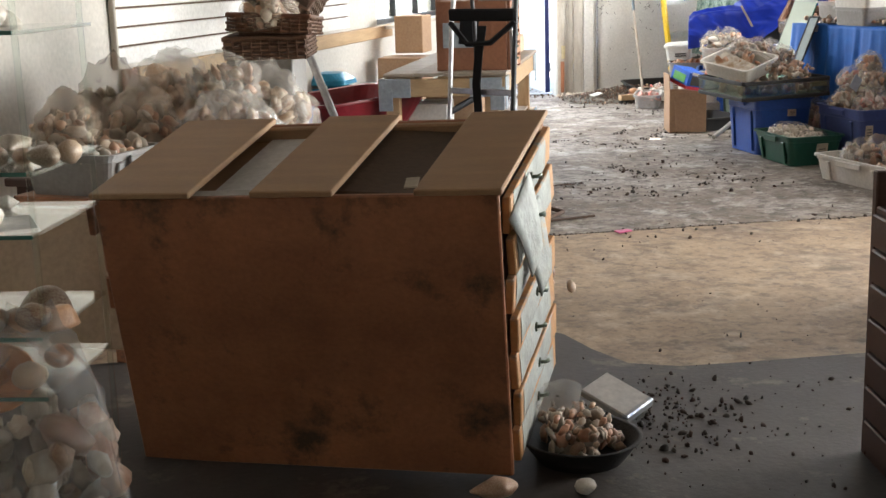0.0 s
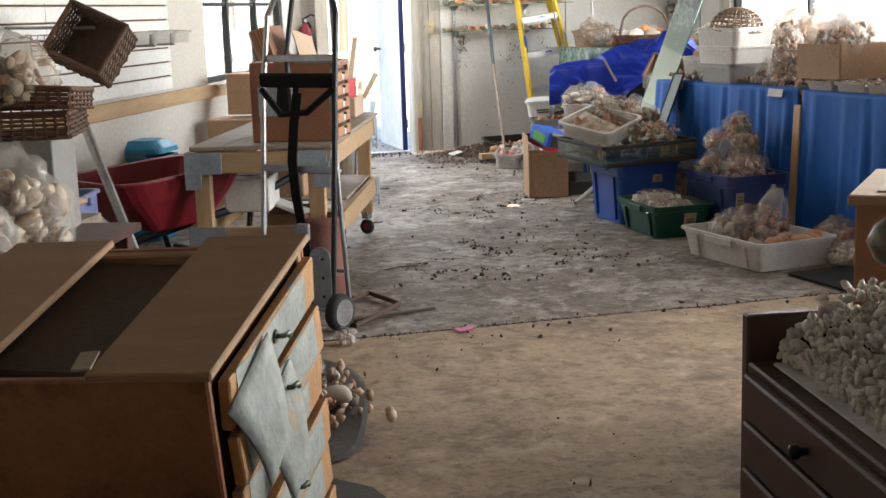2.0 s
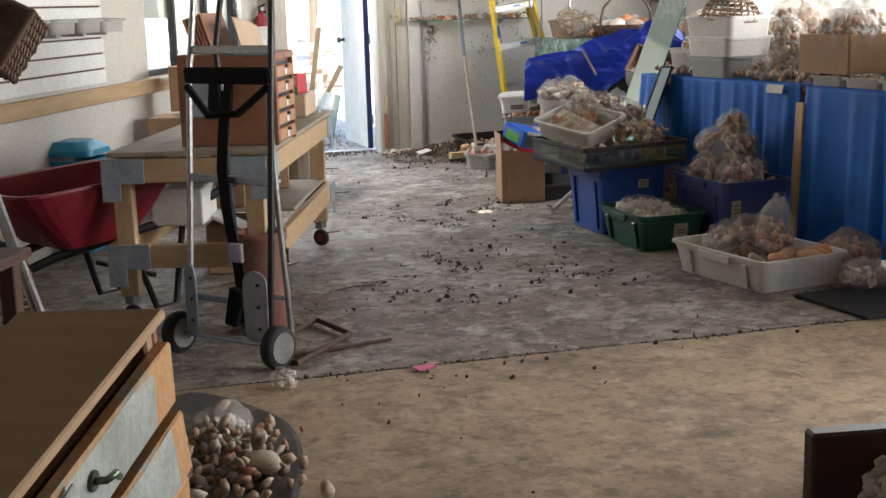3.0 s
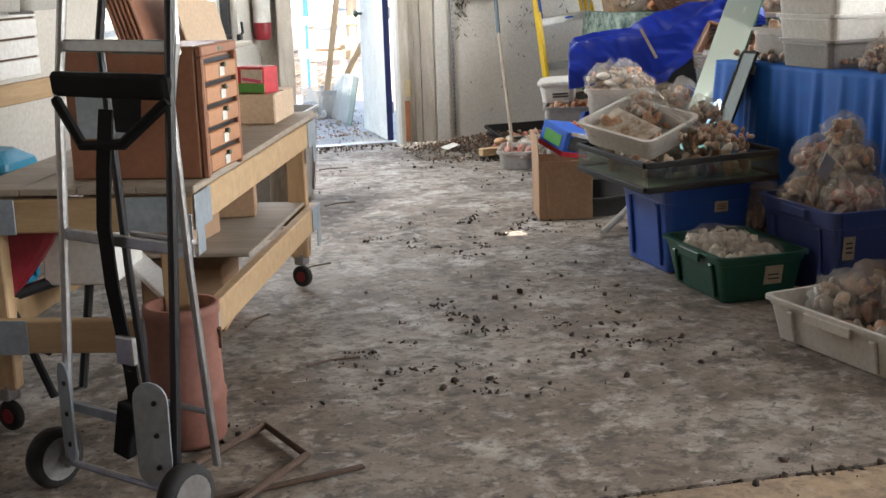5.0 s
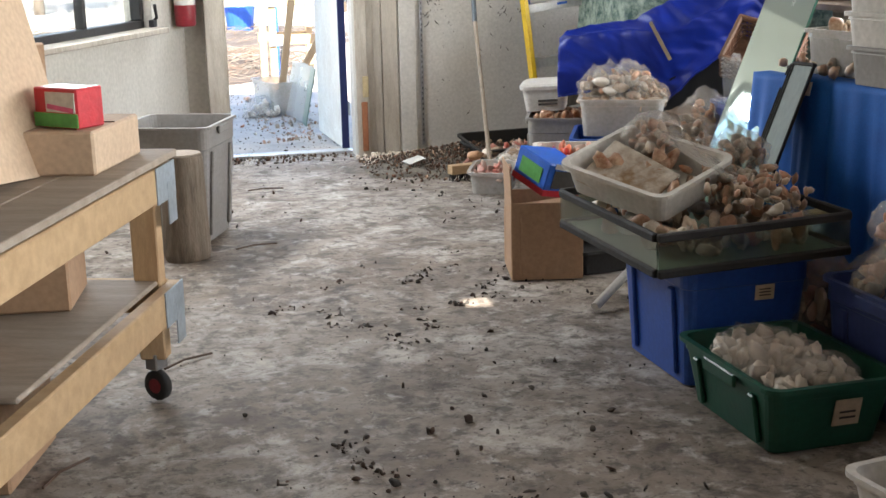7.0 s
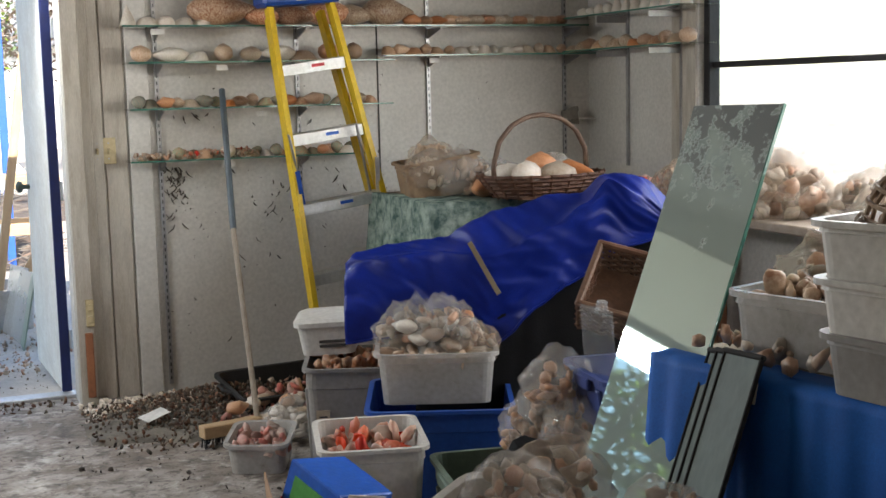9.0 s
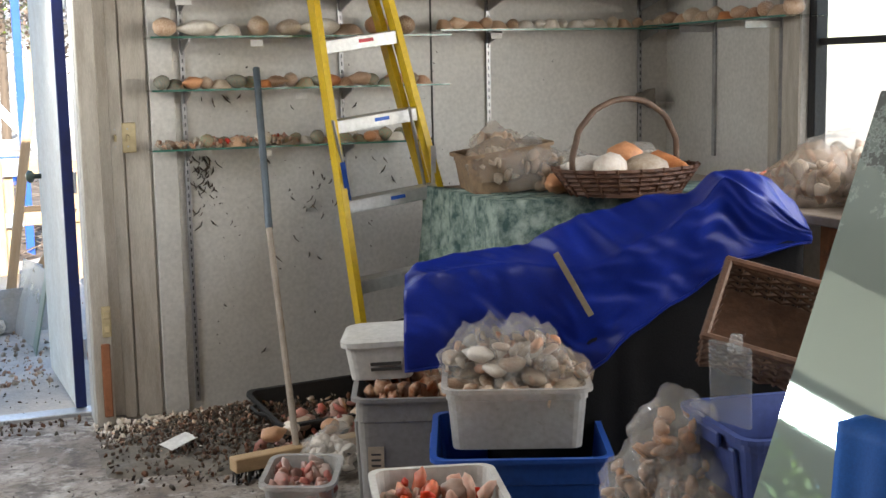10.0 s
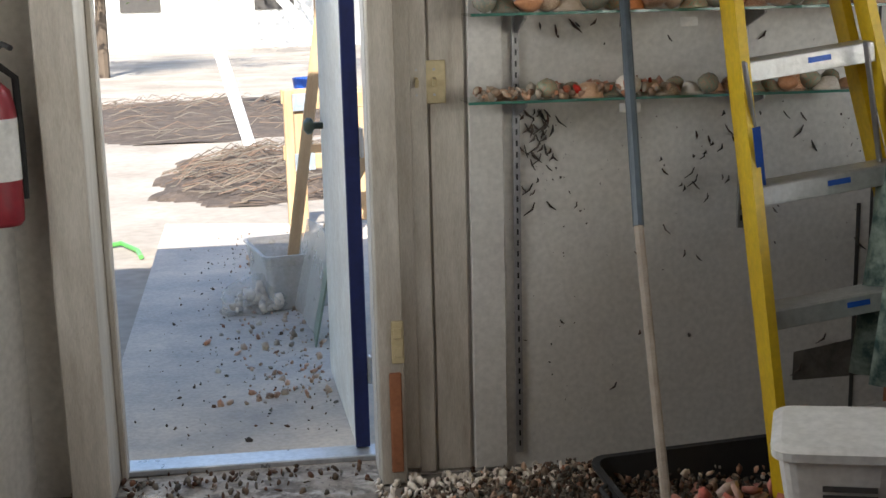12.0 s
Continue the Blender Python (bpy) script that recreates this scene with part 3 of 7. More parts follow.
def carton(label, m, w, d, h, material=CARD, flaps=(), tape=False, group="cartons", open_top=False):
    t = thing("cardboard_box", label, "box", m, group)
    if open_top:
        th = 0.006
        for sx, sy, px, py in ((w, th, 0, -d / 2), (w, th, 0, d / 2), (th, d - 2 * th, -w / 2, 0), (th, d - 2 * th, w / 2, 0)):
            part("side", blk((sx, sy, h), (px, py, h / 2), (0, 0, 0), 0.001), material, t)
        part("base", blk((w, d, th), (0, 0, th / 2), (0, 0, 0), 0), material, t)
    else:
        part("body", blk((w, d, h), (0, 0, h / 2), (0, 0, 0), 0.006), material, t)
        part("seam", blk((w * 0.98, 0.004, 0.003), (0, 0, h + 0.001), (0, 0, 0), 0), INSIDE, t)
    if tape:
        part("tape", blk((w * 0.99, 0.05, 0.002), (0, 0, h + 0.002), (0, 0, 0), 0), PAPERT, t)
    for side, length, angle in flaps:
        if side in "lr":
            s = 1 if side == "r" else -1
            part("flap", blk((0.005, d, length), (0, 0, length / 2), (0, 0, 0), 0.001), material, t, m=pose(s * w / 2, 0, h, 0, s * angle, 0))
        else:
            s = 1 if side == "b" else -1
            part("flap", blk((w, 0.005, length), (0, 0, length / 2), (0, 0, 0), 0.001), material, t, m=pose(0, s * d / 2, h, -s * angle, 0, 0))
    return t

# ---- the room ----
WALL_Y = 10.13          # the wall with the door and the shell shelves
LEFT_P, LEFT_A = Vector((-0.5, 7.2, 0)), 23.0
LEFT_U = Vector((math.sin(radians(LEFT_A)), math.cos(radians(LEFT_A)), 0))
RIGHT_X = 4.42
CEIL_Z = 2.45
BACK_Y = -4.2


def left(s, out=0.0, z=0.0):
    """A place s metres along the left wall from its reference point, out metres into the room."""
    p = LEFT_P + LEFT_U * s
    return (p.x + out * LEFT_U.y, p.y - out * LEFT_U.x, z)


def slab(name, x0, x1, y0, y1, z0, z1, material, label, category, bevel=0.0):
    return tagged(part(name, blk((x1 - x0, y1 - y0, z1 - z0), ((x0 + x1) / 2, (y0 + y1) / 2, (z0 + z1) / 2), (0, 0, 0), bevel), material), label, category, kind="structure")


def floor_slab(name, x0, x1, y0, y1, label, material):
    bm = bmesh.new()
    nx, ny = int((x1 - x0) / 0.12), int((y1 - y0) / 0.12)
    bmesh.ops.create_grid(bm, x_segments=nx, y_segments=ny, size=0.5)
    for v in bm.verts:
        y = (v.co.y + 0.5) * (y1 - y0) + y0
        west = max(x0, LEFT_P.x + (y - LEFT_P.y) * math.tan(radians(LEFT_A)) - 0.08)
        v.co = Vector(((v.co.x + 0.5) * (x1 - west) + west, y, 0))
        v.co.z = 0.004 * noise.noise(v.co * 2.2) - 0.004
    ex = bmesh.ops.extrude_face_region(bm, geom=bm.faces[:])
    for v in ex["geom"]:
        if isinstance(v, bmesh.types.BMVert):
            v.co.z = -0.12
    return tagged(part(name, bm, material), label, "floor", kind="structure")


floor_slab("floor", -6.2, RIGHT_X + 0.1, 3.72, 10.36, "muddy bare concrete floor slab", CONCRETE)
floor_slab("floor_near", -6.2, RIGHT_X + 0.1, BACK_Y, 3.70, "stained bare concrete floor slab before the joint", CONCRETEN)
slab("subfloor", -0.9, RIGHT_X + 0.1, 3.0, 4.4, -0.3, -0.125, MUD, "dark ground under the floor joint", "floor")

# dark covering with a curved edge
bm = bmesh.new()
edge = [(-0.75, 2.2), (-0.40, 2.25), (-0.22, 2.05), (-0.17, 1.85), (-0.10, 1.68), (0.05, 1.61), (0.3, 1.60), (0.7, 1.60), (1.6, 1.75), (3.0, 1.8), (3.0, -4.0), (-5.2, -4.0), (-2.68, 2.0)]
vs = [bm.verts.new((x, y, 0.004)) for x, y in edge]
f = bm.faces.new(vs)
ex = bmesh.ops.extrude_face_region(bm, geom=[f])
for v in ex["geom"]:
    if isinstance(v, bmesh.types.BMVert):
        v.co.z = 0.007
tagged(part("floor_covering", bm, LINO), "worn dark grey vinyl floor covering with a curved edge", "floor", kind="structure")

DOOR_L, DOOR_R, DOOR_T = 0.98, 1.74, 2.05
WX1 = RIGHT_X + 0.1
slab("wall_north", DOOR_R, WX1, WALL_Y, WALL_Y + 0.14, -0.1, CEIL_Z, PANEL, "white painted panel wall with mud spatter", "wall")
slab("wall_north_corner", 0.55, DOOR_L - 0.11, WALL_Y + 0.03, WALL_Y + 0.17, -0.1, CEIL_Z, PLASTER, "short painted wall beside the door", "wall")
slab("wall_north_head", DOOR_L - 0.11, DOOR_R, WALL_Y, WALL_Y + 0.14, DOOR_T, CEIL_Z, PANEL, "painted wall over the doorway", "wall")

# left wall with a window
WIN_A, WIN_B, WIN_Z0, WIN_Z1 = 0.66, 2.76, 0.84, 1.95


def left_slab(name, s0, s1, z0, z1, material, label):
    c = LEFT_P + LEFT_U * ((s0 + s1) / 2)
    return tagged(part(name, blk((0.16, s1 - s0, z1 - z0), (-0.08, 0, (z0 + z1) / 2), (0, 0, 0), 0), material, m=pose(c.x, c.y, 0, 0, 0, -LEFT_A)), label, "wall", kind="structure")


left_slab("wall_west", -12.6, WIN_A, -0.1, CEIL_Z, PLASTER, "off-white painted masonry wall")
left_slab("wall_west_below", WIN_A, WIN_B, -0.1, WIN_Z0, PLASTER, "off-white wall under the window")
left_slab("wall_west_above", WIN_A, WIN_B, WIN_Z1, CEIL_Z, PLASTER, "off-white wall over the window")
left_slab("wall_west_end", WIN_B, 3.3, -0.1, CEIL_Z, PLASTER, "off-white painted wall with a fire extinguisher")
# end wall out of view, closed so no sun falls behind the chest
slab("wall_south", -6.2, WX1, BACK_Y - 0.15, BACK_Y, -0.1, CEIL_Z, PLASTER, "plain painted end wall", "wall")

# right wall with a wide window; its near stretch is unseen, added to let light in
RW0, RW1, RZ0, RZ1 = -3.4, 9.12, 0.86, 2.1
slab("wall_east_below", RIGHT_X, WX1, BACK_Y, WALL_Y, -0.1, RZ0, PLASTER, "painted wall under the wide window", "wall")
slab("wall_east_above", RIGHT_X, WX1, BACK_Y, WALL_Y, RZ1, CEIL_Z, PLASTER, "painted wall over the wide window", "wall")
slab("wall_east_near", RIGHT_X, WX1, BACK_Y, RW0, RZ0, RZ1, PLASTER, "painted wall", "wall")
slab("wall_east_far", RIGHT_X, WX1, RW1, WALL_Y, RZ0, RZ1, PANEL, "white panel wall with shelf tracks in the corner", "wall")

# unseen ceiling with a small hole, added so that a spot of sun reaches the floor
HOLE = (Vector((1.66, 6.80, 0)) + sun_way * ((CEIL_Z + 0.05) / sun_way.z))
bm = bmesh.new()
hx, hy, hr = HOLE.x, HOLE.y, 0.055
cx0, cx1, cy0, cy1 = -6.6, WX1 + 0.3, BACK_Y - 0.4, WALL_Y + 0.5
for x0, x1, y0, y1 in ((cx0, hx - hr, cy0, cy1), (hx + hr, cx1, cy0, cy1), (hx - hr, hx + hr, cy0, hy - 2.1 * hr), (hx - hr, hx + hr, hy + 2.1 * hr, cy1)):
    box(bm, (x1 - x0, y1 - y0, 0.1), ((x0 + x1) / 2, (y0 + y1) / 2, CEIL_Z + 0.05), (0, 0, 0), 0)
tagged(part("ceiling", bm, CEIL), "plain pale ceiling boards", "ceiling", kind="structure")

# door frame: left post in two steps, right post with mouldings
t = thing("door_1", "open exterior doorway with worn painted posts", "doorway", kind="structure")
part("post", blk((0.11, 0.22, DOOR_T), (DOOR_L - 0.055, WALL_Y + 0.02, DOOR_T / 2)), TRIMW, t)
part("stop", blk((0.02, 0.06, DOOR_T), (DOOR_L + 0.01, WALL_Y + 0.14, DOOR_T / 2)), TRIMW, t)
part("post", blk((0.075, 0.2, DOOR_T), (DOOR_R + 0.04, WALL_Y + 0.03, DOOR_T / 2)), TRIMW, t)
part("moulding", blk((0.045, 0.03, CEIL_Z - 0.05), (DOOR_R + 0.10, WALL_Y - 0.012, CEIL_Z / 2)), TRIMW, t)
part("head", blk((DOOR_R - DOOR_L, 0.18, 0.06), ((DOOR_L + DOOR_R) / 2, WALL_Y + 0.05, DOOR_T + 0.03)), TRIMW, t)
part("threshold", blk((DOOR_R - DOOR_L + 0.02, 0.10, 0.02), ((DOOR_L + DOOR_R) / 2, WALL_Y + 0.19, 0.006)), FOIL, t, "worn metal threshold")

# the door leaf stands open outwards
t = thing("open_door", "white door with peeling paint and a navy edge standing open outwards", "door", pose(DOOR_R - 0.045, WALL_Y + 0.2, 0.02, 0, 0, 3))
part("leaf", wobble(blk((0.04, 0.82, 2.0), (0.012, 0.43, 1.0)), 0.002, 9), PEEL, t)
part("edge_strip", blk((0.045, 0.018, 2.0), (0.012, 0.008, 1.0), (0, 0, 0), 0.003), NAVYPAINT, t, "navy painted door edge")
part("knob", lathe([(0.012, 0), (0.012, 0.03), (0.028, 0.04), (0.03, 0.055), (0.015, 0.068)], 12), BRASS, t, "brass door knob", True, pose(-0.008, 0.74, 0.93, 0, -90, 0))
for z in (0.25, 0.95, 1.7):
    part("hinge", blk((0.012, 0.03, 0.09), (0.04, 0.0, z)), FOIL, t)

# trim boards on the shelf wall
t = thing("wall_trim", "vertical painted battens beside the door", "trim", kind="structure")
for x, w, th in ((DOOR_R + 0.145, 0.05, 0.022), (DOOR_R + 0.225, 0.10, 0.012), (DOOR_R + 0.335, 0.10, 0.02)):
    part("batten", blk((w, th, CEIL_Z - 0.02), (x, WALL_Y - th / 2, CEIL_Z / 2)), TRIMW if w < 0.08 or th < 0.015 else PANEL, t)
part("patch", blk((0.035, 0.012, 0.30), (DOOR_R + 0.05, WALL_Y - 0.076, 0.19)), OLDWOOD, t, "rotten brown timber patch at the foot of the post")

t = thing("light_switch", "double yellowed light switch plate on the batten", "switch")
part("plate", blk((0.115, 0.008, 0.12), (1.905, WALL_Y - 0.016, 1.157), (0, 0, 0), 0.003), IVORY, t)
for dx in (-0.025, 0.025):
    part("toggle", blk((0.01, 0.02, 0.024), (1.905 + dx, WALL_Y - 0.028, 1.157), (20, 0, 0), 0.002), IVORY, t)
    for dz in (-0.035, 0.035):
        part("screw", lathe([(0.004, 0), (0.004, 0.002)], 8), FOIL, t, m=pose(1.905 + dx, WALL_Y - 0.02, 1.157 + dz, 90, 0, 0))
t = thing("wall_socket", "yellowed power socket on the door post", "socket")
part("plate", blk((0.036, 0.012, 0.125), (1.80, WALL_Y - 0.076, 0.43), (0, 0, 0), 0.003), IVORY, t)
for dz in (-0.028, 0.028):
    part("outlet", blk((0.024, 0.008, 0.03), (1.80, WALL_Y - 0.084, 0.43 + dz), (0, 0, 0), 0.002), IVORY, t)

# windows
def window(name, label, m, width, z0, z1, cols, rows, fw=0.045, material=BLACKM):
    t = thing(name, label, "window", m, kind="structure")
    for px, pz, sx, sz in ((0, z0 + fw / 2, width, fw), (0, z1 - fw / 2, width, fw)):
        part("window_frame", blk((sx, 0.06, sz), (px, 0, pz)), material, t)
    for s in (-1, 1):
        part("window_frame", blk((fw, 0.06, z1 - z0 - 2 * fw), (s * (width / 2 - fw / 2), 0, (z0 + z1) / 2)), material, t)
    part("window_sill", blk((width + 0.06, 0.2, 0.03), (0, -0.06, z0 - 0.012)), TRIMW, t)
    for i in range(1, cols):
        part("mullion", blk((0.035, 0.05, z1 - z0 - 2 * fw), (-width / 2 + width * i / cols, 0, (z0 + z1) / 2)), material, t)
    for j in range(1, rows):
        part("glazing_bar", blk((width - 2 * fw, 0.03, 0.028), (0, 0.004, z0 + (z1 - z0) * j / rows)), material, t)
    for i in range(cols):
        for j in range(rows):
            p = part("pane", blk((width / cols - 0.04, 0.005, (z1 - z0) / rows - 0.03), (-width / 2 + width * (i + 0.5) / cols, 0.01, z0 + (z1 - z0) * (j + 0.5) / rows), (0, 0, 0), 0), PANE, t)
            p.visible_shadow = False
    return t


c = LEFT_P + LEFT_U * ((WIN_A + WIN_B) / 2)
window("window_1", "dark metal framed window over the bench", pose(c.x - 0.07, c.y + 0.03, 0, 0, 0, 90 - LEFT_A), WIN_B - WIN_A, WIN_Z0, WIN_Z1, 3, 2)
window("window_2", "wide dark framed window over the tables", pose(RIGHT_X + 0.06, (RW0 + RW1) / 2, 0, 0, 0, -90), RW1 - RW0, RZ0, RZ1, 10, 2)
slab("window_post", RIGHT_X - 0.01, RIGHT_X + 0.02, RW1 + 0.003, RW1 + 0.2, 0.5, CEIL_Z, TRIMW, "cream painted window post", "trim")

t = thing("window_crank", "dark window crank on the frame", "handle", pose(*left(2.70, 0.02, 0.87), 0, 0, -LEFT_A))
part("lever", tube([(0, 0, 0), (0.03, 0.01, 0.03), (0.035, -0.02, 0.10)], 0.009, 8), BLACKM, t)
part("housing", blk((0.03, 0.05, 0.04), (0.01, 0, 0)), BLACKM, t)

# light through the openings
window_light("window_light_east", (WX1 + 0.06, 6.0, (RZ0 + RZ1) / 2), (0, 5.8, -0.6), 4.4, RZ1 - RZ0 + 0.1, 50, (1.0, 0.965, 0.925))
# added fill lamp at the unseen near stretch, brightens the foreground
window_light("near_fill_light", (WX1 + 0.06, 2.0, (RZ0 + RZ1) / 2), (0, 1.5, (RZ0 + RZ1) / 2), 3.0, RZ1 - RZ0 + 0.1, 46, (1.0, 0.965, 0.925))
# added strip lamp under the door head, fills the floor in place of sky
window_light("door_fill_light", ((DOOR_L + DOOR_R) / 2, WALL_Y + 0.10, DOOR_T - 0.03), (1.5, WALL_Y - 1.6, 0.0), DOOR_R - DOOR_L - 0.06, 0.2, 6, (0.93, 0.97, 1.0))
window_light("window_light_west", left((WIN_A + WIN_B) / 2, -0.13, WIN_Z1 - 0.10), left((WIN_A + WIN_B) / 2, 2.0, 0.55), WIN_B - WIN_A - 0.1, 0.17, 16, (0.97, 0.98, 1.0))

# slat wall and lumber rail on the left wall
def on_left(s, out, z):
    p = left(s, out, z)
    return pose(*p, 0, 0, 90 - LEFT_A)


SL0, SL1 = -3.47, -0.08
t = thing("slat_wall", "white slatted display wall panel", "slatwall", on_left((SL0 + SL1) / 2, 0.02, 0))
SW = SL1 - SL0
for i in range(12):
    for half in (-1, 1):
        part("slat", blk((SW / 2 - 0.004, 0.018, 0.078), (half * SW / 4, 0, 0.86 + i * 0.088 + 0.04), (0, 0, 0), 0.004), SLAT, t)
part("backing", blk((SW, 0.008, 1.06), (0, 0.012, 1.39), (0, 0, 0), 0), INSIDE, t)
part("end_trim", blk((0.02, 0.03, 1.08), (-SW / 2 - 0.01, 0, 1.38)), TRIMW, t)
t = thing("lumber_rail", "raw pine board rail fixed along the wall", "board", on_left(-1.35, 0.05, 0.80))
part("board", wobble(blk((4.2, 0.04, 0.09), (0.1, 0, 0)), 0.003, 3), PINE, t)
t = thing("rail_block", "brown timber end block under the panel", "board", on_left(-3.40, 0.04, 0.77))
part("block", blk((0.07, 0.05, 0.14)), REDBOX, t)
t = thing("acrylic_rack", "clear acrylic trays on the slat wall", "display rack", on_left(-0.7, 0.13, 1.16))
for k in range(4):
    part("tray", tub_mesh(0.28, 0.16, 0.07, 0.95), CLEARP, t, m=pose(-0.6 + k * 0.32, 0, 0, 6 * k % 5, 0, 0))
    part("bracket", blk((0.02, 0.12, 0.02), (-0.6 + k * 0.32, 0.03, -0.01)), METAL, t)
t = thing("wire_rack", "wire basket on the slat wall", "rack", on_left(-1.7, 0.14, 1.14))
for j in range(5):
    part("wire", tube([(-0.3, -0.1, 0.025 * j), (0.3, -0.1, 0.025 * j), (0.3, 0.09, 0.025 * j), (-0.3, 0.09, 0.025 * j), (-0.3, -0.1, 0.025 * j)], 0.0025, 5), METAL, t)
for j in range(9):
    part("wire", tube([(-0.3 + 0.075 * j, -0.1, 0.1), (-0.3 + 0.075 * j, -0.1, 0), (-0.3 + 0.075 * j, 0.09, 0), (-0.3 + 0.075 * j, 0.09, 0.1)], 0.0025, 5), METAL, t)

# fire extinguisher
t = thing("fire_extinguisher", "red fire extinguisher hung on the wall", "extinguisher", pose(*left(3.06, 0.075, 0.83), 0, 0, -LEFT_A))
part("cylinder", lathe([(0.05, 0), (0.058, 0.01), (0.06, 0.05), (0.06, 0.30), (0.05, 0.35), (0.025, 0.375), (0.022, 0.40)], 20), REDM, t, smooth=True)
part("label", loft(bmesh.new(), [[(0.0615 * math.cos(a), 0.0615 * math.sin(a), z) for a in [radians(-150 + 12 * k) for k in range(21)]] for z in (0.12, 0.28)], closed=False), PAPER, t, "white instruction label")
part("valve", blk((0.04, 0.03, 0.05), (0, 0, 0.42)), BLACKM, t)
part("handle", tube([(0, -0.01, 0.44), (0.07, -0.03, 0.47), (0.10, -0.04, 0.46)], 0.008, 8), BLACKM, t)
part("hose", tube([(0, 0.03, 0.42), (0.03, 0.07, 0.38), (0.03, 0.075, 0.2), (0.03, 0.07, 0.06)], 0.01, 8), RUBBER, t)
part("gauge", lathe([(0.016, 0), (0.016, 0.012)], 12), FOIL, t, m=pose(0.02, -0.02, 0.42, 90, 0, 0))

# ---- tipped chest of drawers in the foreground ----
CW, CD, CH = 1.004, 0.553, 0.753
CHEST = pose(-1.574, 1.215, 0.0, 11.2, -1.8, -24.2)
t = thing("chest_of_drawers", "large worn plywood chest of shallow drawers tipped forward on the floor", "chest", CHEST)
part("front_panel", wobble(blk((CW, 0.018, CH), (CW / 2, 0.009, CH / 2)), 0.001, 5), OLDWOOD, t, "dark stained scratched back panel")
part("back_panel", blk((CW, 0.018, CH), (CW / 2, CD - 0.009, CH / 2)), OLDWOOD, t)
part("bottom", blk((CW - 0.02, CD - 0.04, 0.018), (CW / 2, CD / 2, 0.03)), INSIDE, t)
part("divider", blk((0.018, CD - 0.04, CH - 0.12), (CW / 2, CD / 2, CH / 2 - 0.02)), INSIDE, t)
part("tray_bottom", blk((CW - 0.04, CD - 0.04, 0.012), (CW / 2, CD / 2, CH - 0.045)), PLY, t)
for x0, x1 in ((-0.005, 0.262), (0.415, 0.620), (0.812, CW + 0.012)):
    part("top_board", wobble(blk((x1 - x0, CD + 0.015, 0.016), ((x0 + x1) / 2, CD / 2, CH + 0.008), (0, 0, 0), 0.003), 0.0015, 6), PLY, t)
part("top_rail", blk((CW, 0.025, 0.05), (CW / 2, CD - 0.03, CH - 0.026)), PLY, t)
part("grey_lining", blk((0.15, CD - 0.08, 0.006), (0.338, CD / 2, CH - 0.034)), SLAT, t, "pale grey sheet in the open top")
part("torn_paper", wobble(blk((0.15, 0.05, 0.006), (0.31, 0.06, CH - 0.02), (8, 4, 12)), 0.006, 20), PAPER, t)
part("masking_tape", blk((0.03, 0.06, 0.004), (0.800, 0.03, CH + 0.019), (0, 0, 10), 0), PAPERT, t)
NDR = 7
dh = (CH - 0.03) / NDR
for i in range(NDR):
    z = CH - 0.02 - dh * (i + 0.5)
    out = (0.006, 0.012, 0.003, 0.010, 0.004, 0.008, 0.002)[i]
    d = part("drawer", blk((0.02, CD - 0.05, dh - 0.012), (0, 0, 0), (0, 0, 0), 0.003), MOULD, t, "orange drawer front blotched with grey mould", m=pose(CW + out, CD / 2 + 0.02, z, 0, (3, -2, 4, 1, -2, 2, 0)[i], 0))
    bm = bmesh.new()
    loft(bm, [[(x, -0.22 + 0.40 * u + (0.0 if u < 1 else 0.03 * math.sin(i * 2.3)), zz * (dh - 0.016) + 0.012 * noise.noise(Vector((u * 5, zz * 3, i)))) for u in (0, 0.2, 0.4, 0.6, 0.8, 1.0)] for x, zz in ((0.0105, -0.47), (0.0118, -0.2), (0.0118, 0.2), (0.0105, 0.47))], closed=False)
    vn = part("veneer", bm, MOULDGREY, d, "veneer grey with mould")
    vn.modifiers.new("thick", "SOLIDIFY").thickness = 0.002
    part("plate", lathe([(0.013, 0), (0.012, 0.004)], 12), BRASS, d, m=pose(0.012, -0.02, 0.008, 0, 90, 0))
    part("handle", tube([(0.012, -0.02, 0.008), (0.030, -0.02, 0.010), (0.033, -0.002, 0.008), (0.030, 0.012, -0.006)], 0.0048, 7), BRASS, d, "tarnished pull handle", True)
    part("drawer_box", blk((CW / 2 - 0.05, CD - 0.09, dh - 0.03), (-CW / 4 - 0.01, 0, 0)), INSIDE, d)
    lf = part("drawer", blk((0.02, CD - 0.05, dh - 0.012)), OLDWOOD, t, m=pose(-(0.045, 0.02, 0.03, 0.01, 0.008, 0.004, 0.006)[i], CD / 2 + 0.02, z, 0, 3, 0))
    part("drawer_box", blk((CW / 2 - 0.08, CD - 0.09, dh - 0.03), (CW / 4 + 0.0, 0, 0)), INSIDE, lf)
for y0, z0, ln, wd in ((0.12, CH - 0.05, 0.17, 0.085), (0.22, CH - 0.15, 0.17, 0.075)):
    bm = bmesh.new()
    loft(bm, [[(CW + 0.024 + 0.035 * f + 0.004 * b, y0 + 0.10 * b * (1 - 0.55 * f) + 0.02 * math.sin(f * 3), z0 - ln * f + 0.02 * b) for b in (-1, -0.5, 0, 0.5, 1)] for f in (0, 0.2, 0.4, 0.6, 0.8, 1.0)], closed=False)
    pv = part("peeling_veneer", bm, MOULDGREY, t, "loose mouldy veneer hanging off the drawers", True)
    pv.modifiers.new("thick", "SOLIDIFY").thickness = 0.004
